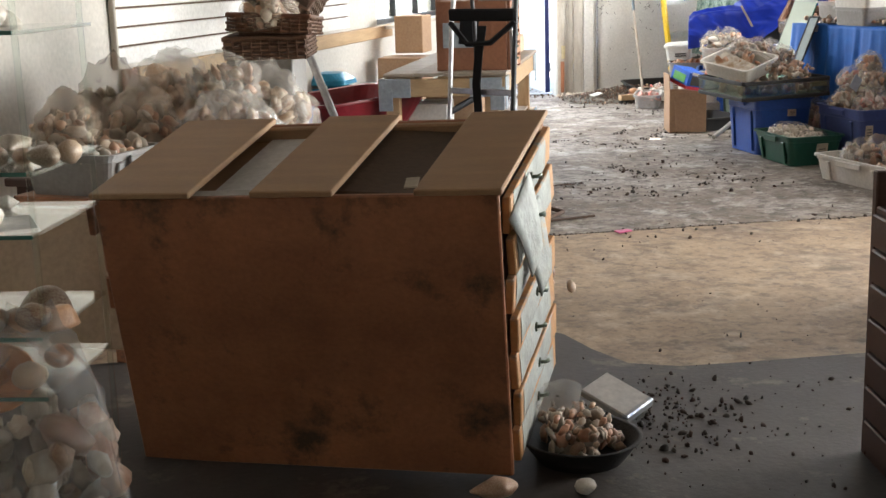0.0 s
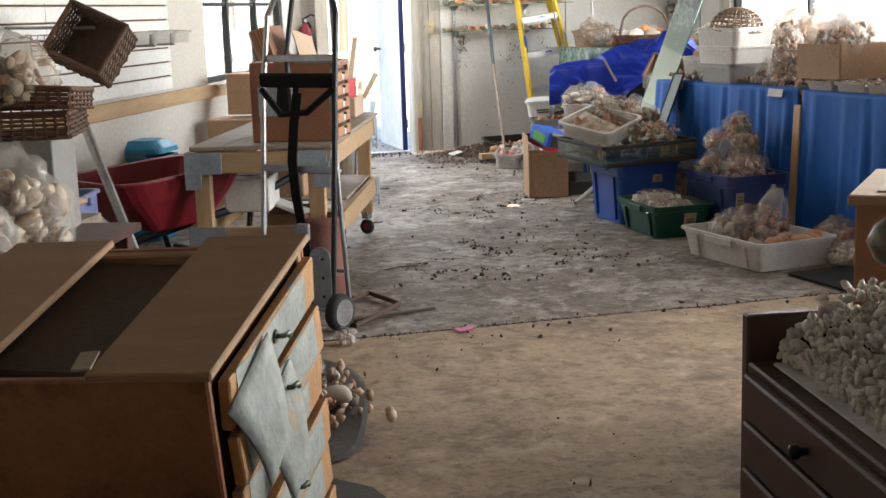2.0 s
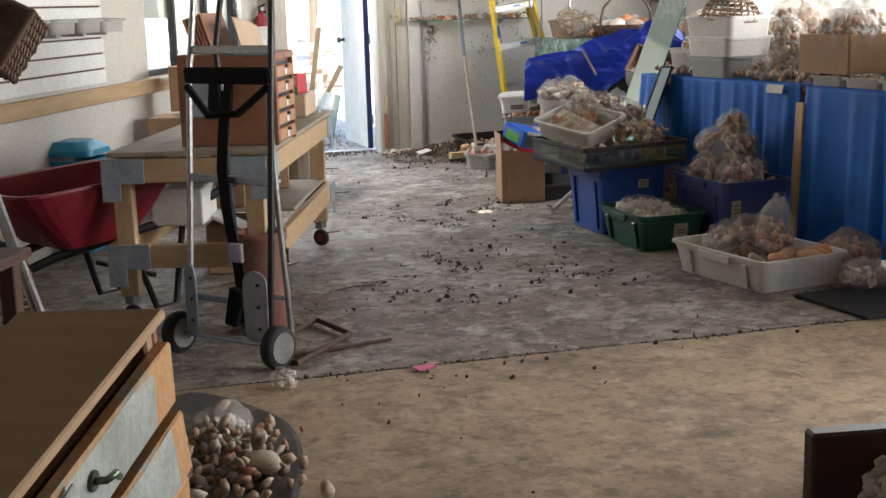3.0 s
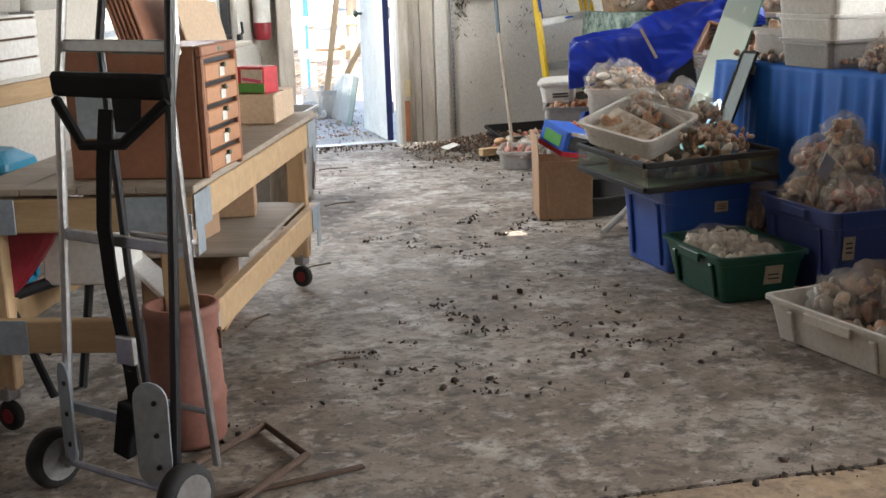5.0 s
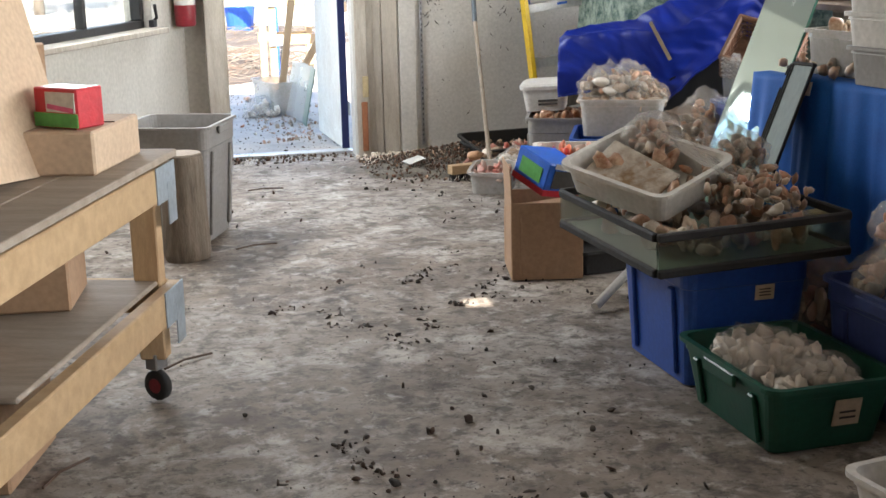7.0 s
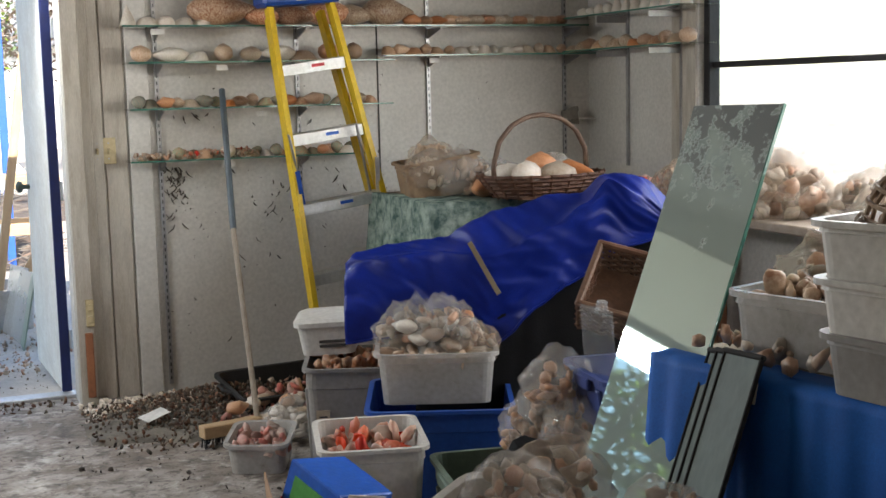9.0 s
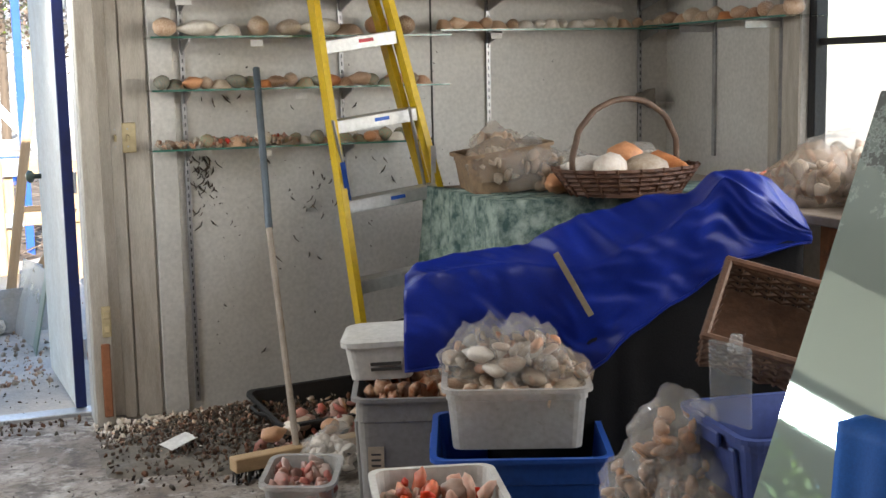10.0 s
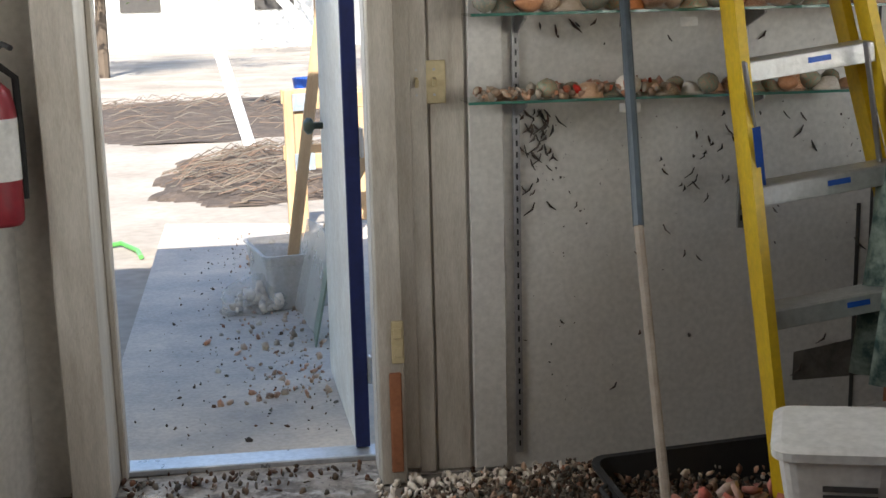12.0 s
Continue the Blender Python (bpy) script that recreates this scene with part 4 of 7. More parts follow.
# the carcass has racked a little
RACK = Matrix(((1, 0, 0.052, 0), (0, 1, -0.037, 0), (0, 0, 1, 0), (0, 0, 0, 1)))
for o in t.children_recursive:
    own = o.matrix_basis if o.parent == t else o.parent.matrix_basis @ o.matrix_basis
    o.data.transform(own.inverted() @ RACK @ own)
t = thing("timber_block", "dark timber block under the tipped chest", "block", pose(-0.72, 1.60, 0, 0, 0, -20))
part("block", blk((0.5, 0.10, 0.085), (-0.1, -0.07, 0.0425)), OLDWOOD, t)

# wet dark mud patch behind the chest with a heap of broken shells
bm = bmesh.new()
rim_pts = [(-0.36 + 0.30 * math.cos(a) * (1 + 0.08 * math.sin(3 * a)), 2.97 + 0.67 * math.sin(a) * (1 + 0.05 * math.sin(5 * a + 1)), 0.0) for a in [2 * math.pi * k / 48 for k in range(48)]]
loft(bm, [[(x, y, 0.001) for x, y, z in rim_pts], [(-0.36 + (x + 0.36) * 0.95, 2.97 + (y - 2.97) * 0.95, 0.006) for x, y, z in rim_pts]], True, True)
tagged(part("mud_patch", bm, LINO), "flat dark patch of wet mud on the slab", "mud", kind="stuff")
r6 = random.Random(14)
h = lumps("shell_heap", [(r6.gauss(-0.26, 0.075), r6.gauss(2.86, 0.16), 0.01 + 0.09 * r6.random() ** 2, r6.uniform(0.010, 0.030)) for _ in range(170)], SHELLM, None, seed=15)
tagged(h, "heap of broken tan shells on the dark mud", "shells", kind="stuff")
shell_bag((-0.27, 3.12, 0.004), 0.10, 61, False, SHELLW, 0.9, 1.0, 0.7, "on the dark mud patch", n=8)
shell("conch", SHELL, (-0.20, 2.78, 0.03), 0.09, "tan", "on the heap of broken shells")

# round dark basin with shells beside the chest, a box lid and rubble
t = thing("basin", "shallow dark round basin full of shells on the floor", "basin", pose(-0.452, 0.945, 0.008) @ Matrix.Scale(0.74, 4))
part("bowl", lathe([(0.15, 0), (0.18, 0.04), (0.205, 0.08), (0.215, 0.082), (0.215, 0.088), (0.198, 0.085), (0.17, 0.045), (0.14, 0.012)], 28), RUBBER, t, smooth=True)
rows = [(0.14 * math.sqrt(rnd.random()) * math.cos(a), 0.15 * math.sqrt(rnd.random()) * math.sin(a), 0.04 + rnd.random() * 0.11, rnd.uniform(0.014, 0.032)) for a in [rnd.uniform(0, 6.28) for _ in range(130)]]
lumps("filling", rows, SHELLM, t)
part("wrapping", wobble(ico(3, 0.09), 0.05, 9), BAG, t, "crumpled clear wrapping", m=pose(-0.05, 0.12, 0.16))
t = thing("box_lid", "white flat box lid leaning on rubble", "lid", pose(-0.27, 1.265, 0.0, 16, -12, 34))
part("lid", blk((0.12, 0.16, 0.025), (0, 0, 0.06)), PAPER, t)
part("side", blk((0.122, 0.02, 0.027), (0, -0.08, 0.059)), FOIL, t)
shell("round", SHELLW, (-0.50, 0.72, 0.008), 0.06, "white", "on the dark floor covering")
shell("conch", SHELL, (-0.72, 0.74, 0.008), 0.07, "brown", "on the dark floor covering")

# ---- glass display case at the left ----
GC = (-1.90, 0.62)
t = thing("glass_display", "glass shelf unit with shells", "display case", pose(GC[0], GC[1], 0, 0, 0, -13))
part("base", blk((0.62, 0.40, 0.08), (0, 0, 0.04)), DARKWOOD, t)
for z in (0.46, 0.58, 0.78, 0.90, 1.16):
    part("shelf", blk((0.58 if z < 0.8 else 0.62, 0.36, 0.008), (0, 0, z), (0, 0, 0), 0.001), GLASS, t)
    part("shelf_edge", blk((0.58, 0.003, 0.008), (0, -0.182, z), (0, 0, 0), 0), GLASSEDGE, t)
for x, y in ((-0.29, -0.17), (0.29, -0.17), (-0.29, 0.17), (0.29, 0.17)):
    part("corner_post", blk((0.012, 0.012, 1.4), (x, y, 0.74)), GLASS, t)
GM = pose(GC[0], GC[1], 0, 0, 0, -13)
for z, mats_, kinds, sz, tone in ((0.904, SHELLB, ("conch", "round", "cone"), 0.06, "brown and cream"), (0.784, SHELLW, ("round", "cone"), 0.06, "pale"), (0.584, SHELLP, ("round", "clam"), 0.075, "purple brown"), (0.464, SHELLO, ("clam", "round"), 0.08, "orange"), (1.164, SHELLW, ("clam", "conch"), 0.08, "white")):
    for k in range(7):
        p = GM @ Vector((-0.22 + 0.42 * rnd.random() + (0.06 if k % 2 else 0), rnd.uniform(-0.14, 0.1), z))
        shell(kinds[k % len(kinds)], mats_ if mats_ is not SHELLP else SHELLB, p, sz * rnd.uniform(0.8, 1.2), tone, "on a glass shelf")
t = thing("price_card", "white price card on the glass shelf", "card", GM @ pose(0.2, -0.10, 0.785, 4, 0, 30))
part("card", blk((0.12, 0.14, 0.002), (0, 0, 0.001)), PAPER, t)
t = thing("orange_dish", "round orange shell dish on the glass shelf", "dish", GM @ pose(0.17, -0.13, 0.475, 50, 0, 20))
part("dish", lathe([(0.02, 0), (0.06, 0.012), (0.075, 0.03), (0.07, 0.03), (0.05, 0.016), (0.01, 0.008)], 20), SHELLO, t, smooth=True)
shell_bag(GM @ Vector((0.22, -0.16, 0.08)), 0.13, 5, False, SHELLO, 1, 0.8, 1.3, "under the glass shelves", group="bags of shells by the display")
shell_bag(GM @ Vector((0.10, -0.22, 0.0)), 0.13, 6, False, SHELLM, 1.2, 0.8, 1.0, "on the floor by the display", group="bags of shells by the display")
for k in range(5):
    shell(("conch", "round", "cone")[k % 3], SHELLB if k % 2 else SHELL, (-1.77 + 0.045 * k, 0.47 - 0.02 * (k % 2), 0.904), 0.06, "brown banded", "on a glass shelf")
    shell(("clam", "round")[k % 2], SHELLB if k % 2 else SHELLO, (-1.80 + 0.04 * k, 0.46 - 0.02 * (k % 2), 0.584), 0.075, "purple brown", "on a glass shelf")
shell_bag((-1.68, 0.40, 0.0), 0.19, 7, False, SHELLM, 0.9, 0.8, 1.9, "on the floor by the display", group="bags of shells by the display", n=30)
shell_bag((-1.80, 0.36, 0.0), 0.17, 8, False, SHELLP, 1, 0.8, 1.2, "on the floor by the display", group="bags of shells by the display", n=30)
t = thing("panel_stack", "stack of pale corrugated boards leaning behind the display", "boards", pose(-1.80, 1.30, 0.30, -18, 0, -20))
for k in range(7):
    part("board", blk((0.42, 0.012, 0.36), (0, 0.016 * k, 0.18 + 0.004 * k)), CARDP, t)
t = thing("grey_tub", "grey plastic tub on a wall shelf", "tub", pose(-2.55, 2.2, 1.10, 0, 0, -20))
part("body", tub_mesh(0.34, 0.26, 0.16), GREYP, t)
t = thing("wall_shelf", "small painted shelf board on the wall", "shelf", pose(-2.62, 2.28, 1.08, 0, 0, -20))
part("board", blk((0.5, 0.5, 0.02), (0, 0, 0.008)), TRIMW, t)

# ---- bags, baskets and tables behind the chest ----
t = thing("side_table", "low dark table loaded with bags of shells", "table", pose(-1.45, 3.0, 0, 0, 0, -20))
part("tabletop", blk((0.95, 1.3, 0.03), (0, 0, 0.56)), DARKWOOD, t)
for x in (-0.42, 0.42):
    for y in (-0.6, 0.6):
        part("leg", blk((0.05, 0.05, 0.545), (x, y, 0.272)), DARKWOOD, t)
PM = pose(-1.45, 3.0, 0.576, 0, 0, -20)
for k, (x, y, z, s, sz, d) in enumerate(((0.30, -0.42, 0, 0.19, 0.9, 0), (-0.05, -0.40, 0, 0.17, 1.0, 1), (-0.34, -0.35, 0, 0.17, 1.0, 1), (0.28, 0.02, 0, 0.20, 1.0, 0), (-0.12, 0.05, 0.02, 0.2, 1.1, 0), (0.02, -0.20, 0.16, 0.16, 0.9, 0), (-0.38, 0.05, 0, 0.16, 1.3, 1), (0.20, -0.20, 0.20, 0.14, 0.8, 0))):
    shell_bag(PM @ Vector((x, y, z)), s, 20 + k, bool(d), (SHELLB, SHELLM, SHELL)[k % 3], 1, 0.9, sz, "heaped on the low table", n=18)
t = thing("display_stand", "grey stand under the wicker baskets", "stand", pose(-1.16, 3.42, 0.576, 0, 0, -16))
part("box", blk((0.28, 0.24, 0.33), (0, 0, 0.165)), GREYP, t)
wicker_tray(pose(-1.14, 3.42, 0.91, 2, 0, -12), 0.34, 0.26, 0.09, "flat brown wicker tray basket under another")
wicker_tray(pose(-1.12, 3.38, 1.01, -4, 3, -16), 0.34, 0.24, 0.07, "flat brown wicker tray basket on a pile")
shell_bag((-1.14, 3.36, 1.03), 0.14, 40, True, SHELLM, 1.2, 0.8, 0.95, "in the top wicker basket", n=18)
wicker_tray(pose(-0.92, 5.00, 1.16, 62, 24, -30), 0.30, 0.26, 0.16, "dark wicker basket hung on its side from the wall rack")
wicker_tray(pose(-0.98, 4.30, 0.0, 0, 0, 10), 0.24, 0.2, 0.34, "small brown wicker basket on the floor", WICKERP)
t = thing("hanging_rod", "grey steel rod that holds a basket from the wall", "rod")
part("rod", tube([left(-2.2, 0.02, 1.28), (-0.92, 5.02, 1.27)], 0.008, 6), METAL, t)
t = thing("steel_pipe", "grey steel pipe leaning against the loaded table", "pipe")
part("pipe", tube([(-1.00, 3.95, 1.0), (-0.66, 3.25, 0.0)], 0.019, 10), METAL, t)
shell("conch", SHELLO, (-1.10, 3.66, 0.58), 0.16, "large orange", "beside the wicker trays", 20)
t = thing("shelf_crate", "weathered crate holding a large shell", "crate", pose(-1.10, 3.66, 0, 0, 0, -20))
part("box", blk((0.26, 0.3, 0.575), (0, 0, 0.2875)), GREYBOARD, t)
storage_tub("lilac_box", "pale blue plastic box with white bottles", "tub", pose(-1.12, 4.05, 0.0, 0, 0, -15), 0.3, 0.26, 0.62, LILAC, 0.9)
storage_tub("seed_tray", "open tray of dry shells on a stool", "tray", pose(-1.78, 2.3, 0.56, 0, 0, -30), 0.36, 0.3, 0.14, GREYP, fill=SHELLM, fill_level=0.9, fill_r=0.04)
t = thing("stool", "low wooden stool under a tray", "stool", pose(-1.78, 2.3, 0, 0, 0, -30))
part("seat", blk((0.4, 0.34, 0.03), (0, 0, 0.545)), OLDWOOD, t)
for x in (-0.16, 0.16):
    for y in (-0.13, 0.13):
        part("leg", blk((0.04, 0.04, 0.53), (x, y, 0.265)), OLDWOOD, t)
shell_bag((-1.86, 2.36, 0.66), 0.13, 33, True, SHELLM, 1.2, 0.8, 1, "on the tray of shells")

# ---- wheelbarrow ----
t = thing("wheelbarrow", "red steel wheelbarrow with black legs", "wheelbarrow", pose(-0.67, 4.98, 0, 0, 0, 212))
part("tray", loft(bmesh.new(), [rrect(0.34, 0.40, 0.06, 0.37), rrect(0.62, 0.52, 0.10, 0.52), rrect(0.74, 0.58, 0.12, 0.615), rrect(0.78, 0.62, 0.12, 0.62), rrect(0.78, 0.62, 0.12, 0.632), rrect(0.72, 0.56, 0.12, 0.628), rrect(0.60, 0.50, 0.10, 0.525), rrect(0.32, 0.38, 0.06, 0.38)], True, True), REDM, t, m=pose(0, 0, -0.035, 0, 3, 0))
for s in (-1, 1):
    part("handle_bar", tube([(-0.75, s * 0.28, 0.56), (-0.3, s * 0.22, 0.385), (0.2, s * 0.12, 0.29), (0.46, s * 0.055, 0.2)], 0.02, 8), BLACKM, t)
    part("leg", tube([(-0.10, s * 0.2, 0.33), (-0.20, s * 0.22, 0.02), (-0.30, s * 0.22, 0.02), (-0.36, s * 0.22, 0.36)], 0.014, 8), BLACKM, t)
part("brace", tube([(-0.2, -0.22, 0.16), (-0.2, 0.22, 0.16)], 0.012, 8), BLACKM, t)
w = part("wheel", lathe([(0.05, -0.03), (0.15, -0.045), (0.185, -0.03), (0.195, 0), (0.185, 0.03), (0.15, 0.045), (0.05, 0.03)], 24), RUBBER, t, smooth=True, m=pose(0.44, 0, 0.195, 90, 0, 0))
part("rim", lathe([(0.10, -0.05), (0.10, 0.05)], 20), METAL, w)

t = storage_tub("cyan_bin", "bright cyan plastic bin behind the wheelbarrow", "bin", pose(-0.74, 6.55, 0, 0, 0, -23), 0.34, 0.3, 0.50, CYAN, 0.85)
part("lid", loft(bmesh.new(), [rrect(0.38, 0.34, 0.05, 0.521), rrect(0.37, 0.33, 0.06, 0.55), rrect(0.26, 0.22, 0.08, 0.595)], True, True), CYAN, t, smooth=False)

# ---- timber bench on castors ----
BM = pose(0.03, 4.47, 0, 0, 0, -18)
BWI, BL, BZ = 0.60, 1.72, 0.72
t = thing("work_bench", "pine workbench on castors with steel corner plates", "workbench", BM)
for x in (-BWI + 0.05, -0.02):
    for y in (0.03, BL - 0.03):
        part("leg", blk((0.075, 0.055, BZ - 0.16), (x, y, 0.13 + (BZ - 0.16) / 2)), PINEV, t)
        c = part("castor", lathe([(0.02, -0.014), (0.04, -0.014), (0.045, -0.008), (0.045, 0.008), (0.04, 0.014), (0.02, 0.014)], 18), RUBBER, t, "black castor with a red hub", True, pose(x, y, 0.047, 0, 90, 65))
        part("hub", lathe([(0.022, -0.016), (0.022, 0.016)], 14), REDM, c)
        part("fork", blk((0.05, 0.045, 0.05), (-0.075, 0, 0)), METAL, c)
for z in (BZ - 0.075, 0.30):
    for x in (-BWI - 0.005, 0.035):
        part("side_rail", wobble(blk((0.038, BL + 0.04, 0.095), (x, BL / 2, z)), 0.002, 4), PINE, t)
    for y in (-0.015, BL + 0.015):
        part("end_rail", blk((BWI - 0.0, 0.038, 0.095), (-BWI / 2 + 0.015, y, z)), PINE, t)
    for x in (-BWI + 0.04, -0.045):
        part("corner_plate", blk((0.17, 0.004, 0.10), (x + (0.03 if x < -0.2 else 0.0), -0.037, z), (0, 0, 0), 0.001), STEELP, t, "galvanised corner plate")
        part("corner_plate", blk((0.075, 0.004, 0.12), (x - (0.02 if x < -0.2 else -0.06), -0.0375, z - 0.06), (0, 0, 0), 0.001), STEELP, t)
    for y in (0.06, BL - 0.06):
        part("corner_plate", blk((0.004, 0.16, 0.10), (0.057, y, z), (0, 0, 0), 0.001), STEELP, t, "galvanised corner plate")
        part("corner_plate", blk((0.004, 0.07, 0.12), (0.0575, y + (-0.04 if y < 0.5 else 0.04), z - 0.06), (0, 0, 0), 0.001), STEELP, t)
for k in range(4):
    part("top_board", wobble(blk((BWI / 4 + 0.012, BL + 0.07, 0.02), (-BWI + 0.09 + k * (BWI / 4 + 0.014), BL / 2, BZ - 0.008), (0, 0, 0), 0.003), 0.0015, 5), GREYBOARD, t)
part("shelf_board", blk((BWI - 0.02, BL * 0.55, 0.015), (-BWI / 2 + 0.02, BL * 0.70, 0.356)), GREYBOARD, t)

t = thing("drawer_cabinet", "brown fibreboard cabinet with five labelled drawers on the bench", "cabinet", BM @ pose(-0.115, 0.25, BZ + 0.003, 0, 0, -3))
DWX, DDY, DHZ = 0.40, 0.32, 0.365
part("body", blk((DWX - 0.02, DDY, DHZ), (-0.01, 0, DHZ / 2)), REDBOX, t)
part("top_edge", blk((0.02, DDY, 0.03), (DWX / 2 - 0.008, 0, DHZ - 0.015)), REDBOX, t)
part("side_edge", blk((0.02, 0.018, DHZ - 0.03), (DWX / 2 - 0.008, DDY / 2 - 0.009, (DHZ - 0.03) / 2)), REDBOX, t)
part("side_edge", blk((0.02, 0.018, DHZ - 0.03), (DWX / 2 - 0.008, -DDY / 2 + 0.009, (DHZ - 0.03) / 2)), REDBOX, t)
part("catch", blk((0.004, 0.03, 0.012), (DWX / 2 + 0.003, 0, DHZ - 0.015)), BRASS, t)
for k in range(5):
    z = 0.036 + k * 0.063
    # black bar that paints the shade between two drawers
    part("gap", blk((0.006, DDY - 0.04, 0.012), (DWX / 2 - 0.016, 0, z + 0.031), (0, 0, 0), 0), BLACKM, t)
    d = part("drawer", blk((0.018, DDY - 0.04, 0.048), (0, 0, 0)), REDFRONT, t, m=pose(DWX / 2 - 0.006, 0, z, 0, 0, 0))
    part("label", blk((0.003, 0.042, 0.026), (0.0105, 0, -0.003), (0, 0, 0), 0), PAPER, d, "white paper drawer label")
    part("knob", lathe([(0.005, 0), (0.008, 0.012), (0.003, 0.016)], 10), BRASS, d, m=pose(0.009, 0, 0.016, 0, 90, 0))
t = thing("grey_tape_sheet", "strip of grey duct tape on the brown cabinet", "tape", BM @ pose(-0.20, 0.056, BZ + 0.19, 0, 0, -3))
part("strip", blk((0.16, 0.003, 0.13)), STEELP, t)
part("strip", blk((0.10, 0.003, 0.16), (0.06, -0.002, 0.03), (0, 6, 0)), STRAP, t)

carton("flattened brown carton on the bench", BM @ pose(-0.22, 1.50, BZ + 0.003), 0.42, 0.34, 0.11, CARDP)
t = thing("printed_carton", "small red and green printed food carton on a box", "carton", BM @ pose(-0.10, 1.42, BZ + 0.116, 0, 0, -25))
part("body", blk((0.15, 0.09, 0.10), (0, 0, 0.05)), PRINTR, t)
part("band", blk((0.152, 0.002, 0.035), (0.0, -0.0455, 0.02), (0, 0, 0), 0), PRINTG, t)
part("panel", blk((0.10, 0.002, 0.05), (0.02, -0.047, 0.065), (0, 0, 0), 0), PAPER, t)
part("stripe", blk((0.09, 0.002, 0.012), (0.02, -0.0485, 0.05), (0, 6, 0), 0), PRINTPINK, t)
carton("brown carton on the floor beside the bench", pose(*left(0.45, 0.28, 0), 0, 0, -LEFT_A), 0.34, 0.34, 0.62, CARD, tape=True)
carton("brown carton on another carton by the window", pose(*left(0.62, 0.30, 0.64), 0, 0, -LEFT_A), 0.22, 0.26, 0.28, CARD)
t = thing("board_stack", "dark folded boards leaning by the window", "boards", BM @ pose(-0.36, 1.22, BZ + 0.003, 0, -17, 0))
for k in range(6):
    part("board", blk((0.012, 0.46, 0.52), (0.016 * k, 0, 0.26)), REDBOX if k % 2 else OLDWOOD, t)
t = thing("open_carton_flap", "large pale carton board leaning on the bench", "boards", BM @ pose(-0.16, 1.30, BZ + 0.003, -6, -16, 0))
part("board", blk((0.006, 0.52, 0.50), (0, 0, 0.25)), CARDP, t)
for k, (x, y, w, d, h, mm) in enumerate(((-0.35, 0.95, 0.3, 0.3, 0.2, CARD), (-0.42, 0.45, 0.22, 0.3, 0.16, WHITEP), (-0.30, 1.45, 0.32, 0.26, 0.24, CARD))):
    carton("box stored on the shelf under the bench", BM @ pose(x, y, 0.365, 0, 0, 10 * k - 8), w, d, h, mm)
carton("brown carton on the floor under the bench", BM @ pose(-0.34, 1.2, 0.0, 0, 0, 5), 0.3, 0.36, 0.24, CARD)
t = thing("plank", "loose white painted plank under the bench", "plank", BM @ pose(-0.28, 0.5, 0.36, 0, 0, 30))
part("plank", blk((0.08, 0.9, 0.02), (0, 0, 0.012)), SLAT, t)

# ---- clay pot, log and grey bin ----
t = thing("chimney_pot", "tall weathered terracotta pot with an open mouth", "pot", pose(0.02, 4.42, 0))
part("pot", lathe([(0.085, 0), (0.10, 0.02), (0.105, 0.12), (0.108, 0.13), (0.108, 0.15), (0.103, 0.16), (0.098, 0.30), (0.10, 0.36), (0.105, 0.375), (0.105, 0.40), (0.088, 0.40), (0.085, 0.30), (0.085, 0.05)], 26), TERRA, t, smooth=True)
part("mark", tube([(0.098, -0.04, 0.33), (0.099, -0.02, 0.30), (0.1, -0.03, 0.27)], 0.006, 6), INSIDE, t)
t = thing("log", "upright weathered grey log", "log", pose(0.66, 7.80, 0))
part("trunk", wobble(lathe([(0.095, 0), (0.10, 0.03), (0.092, 0.2), (0.09, 0.42), (0.088, 0.44)], 22), 0.008, 9), LOG, t)
part("cut_end", lathe([(0.084, 0.4405), (0.08, 0.446)], 22), GREYBOARD, t, "pale sawn end")
storage_tub("grey_bin", "tall grey plastic bin by the door", "bin", pose(0.66, 8.25, 0, 0, 0, -20), 0.40, 0.44, 0.52, GREYP, 0.80)

# ---- hand truck with straps ----
DM = pose(-0.086, 4.09, 0, 0, 0, -48)
t = thing("hand_truck", "worn steel hand truck with black straps standing upright", "hand truck", DM)
for x, mm in ((-0.195, METAL), (0.195, BLACKM)):
    part("upright", tube([(x, -0.10, 0.06), (x, -0.06, 0.5), (x, -0.02, 1.0), (x * 0.95, 0.02, 1.3), (x * 0.6, 0.06, 1.46)], 0.0125, 9), mm, t)
for x, mm in ((-0.115, BLACKM), (0.11, METAL)):
    part("inner_upright", tube([(x, 0.12, 0.05), (x, 0.08, 0.55), (x, 0.06, 0.98), (x * 1.2, 0.07, 1.12), (x * 0.9, 0.10, 1.40)], 0.011, 9), mm, t)
for z, y in ((0.22, -0.08), (0.66, -0.045), (1.12, 0.0)):
    part("cross_bar", blk((0.40, 0.012, 0.03), (0, y, z)), METAL, t)
    part("strut", tube([(-0.115, 0.1, z - 0.02), (0.11, 0.1, z - 0.02)], 0.008, 7), METAL, t)
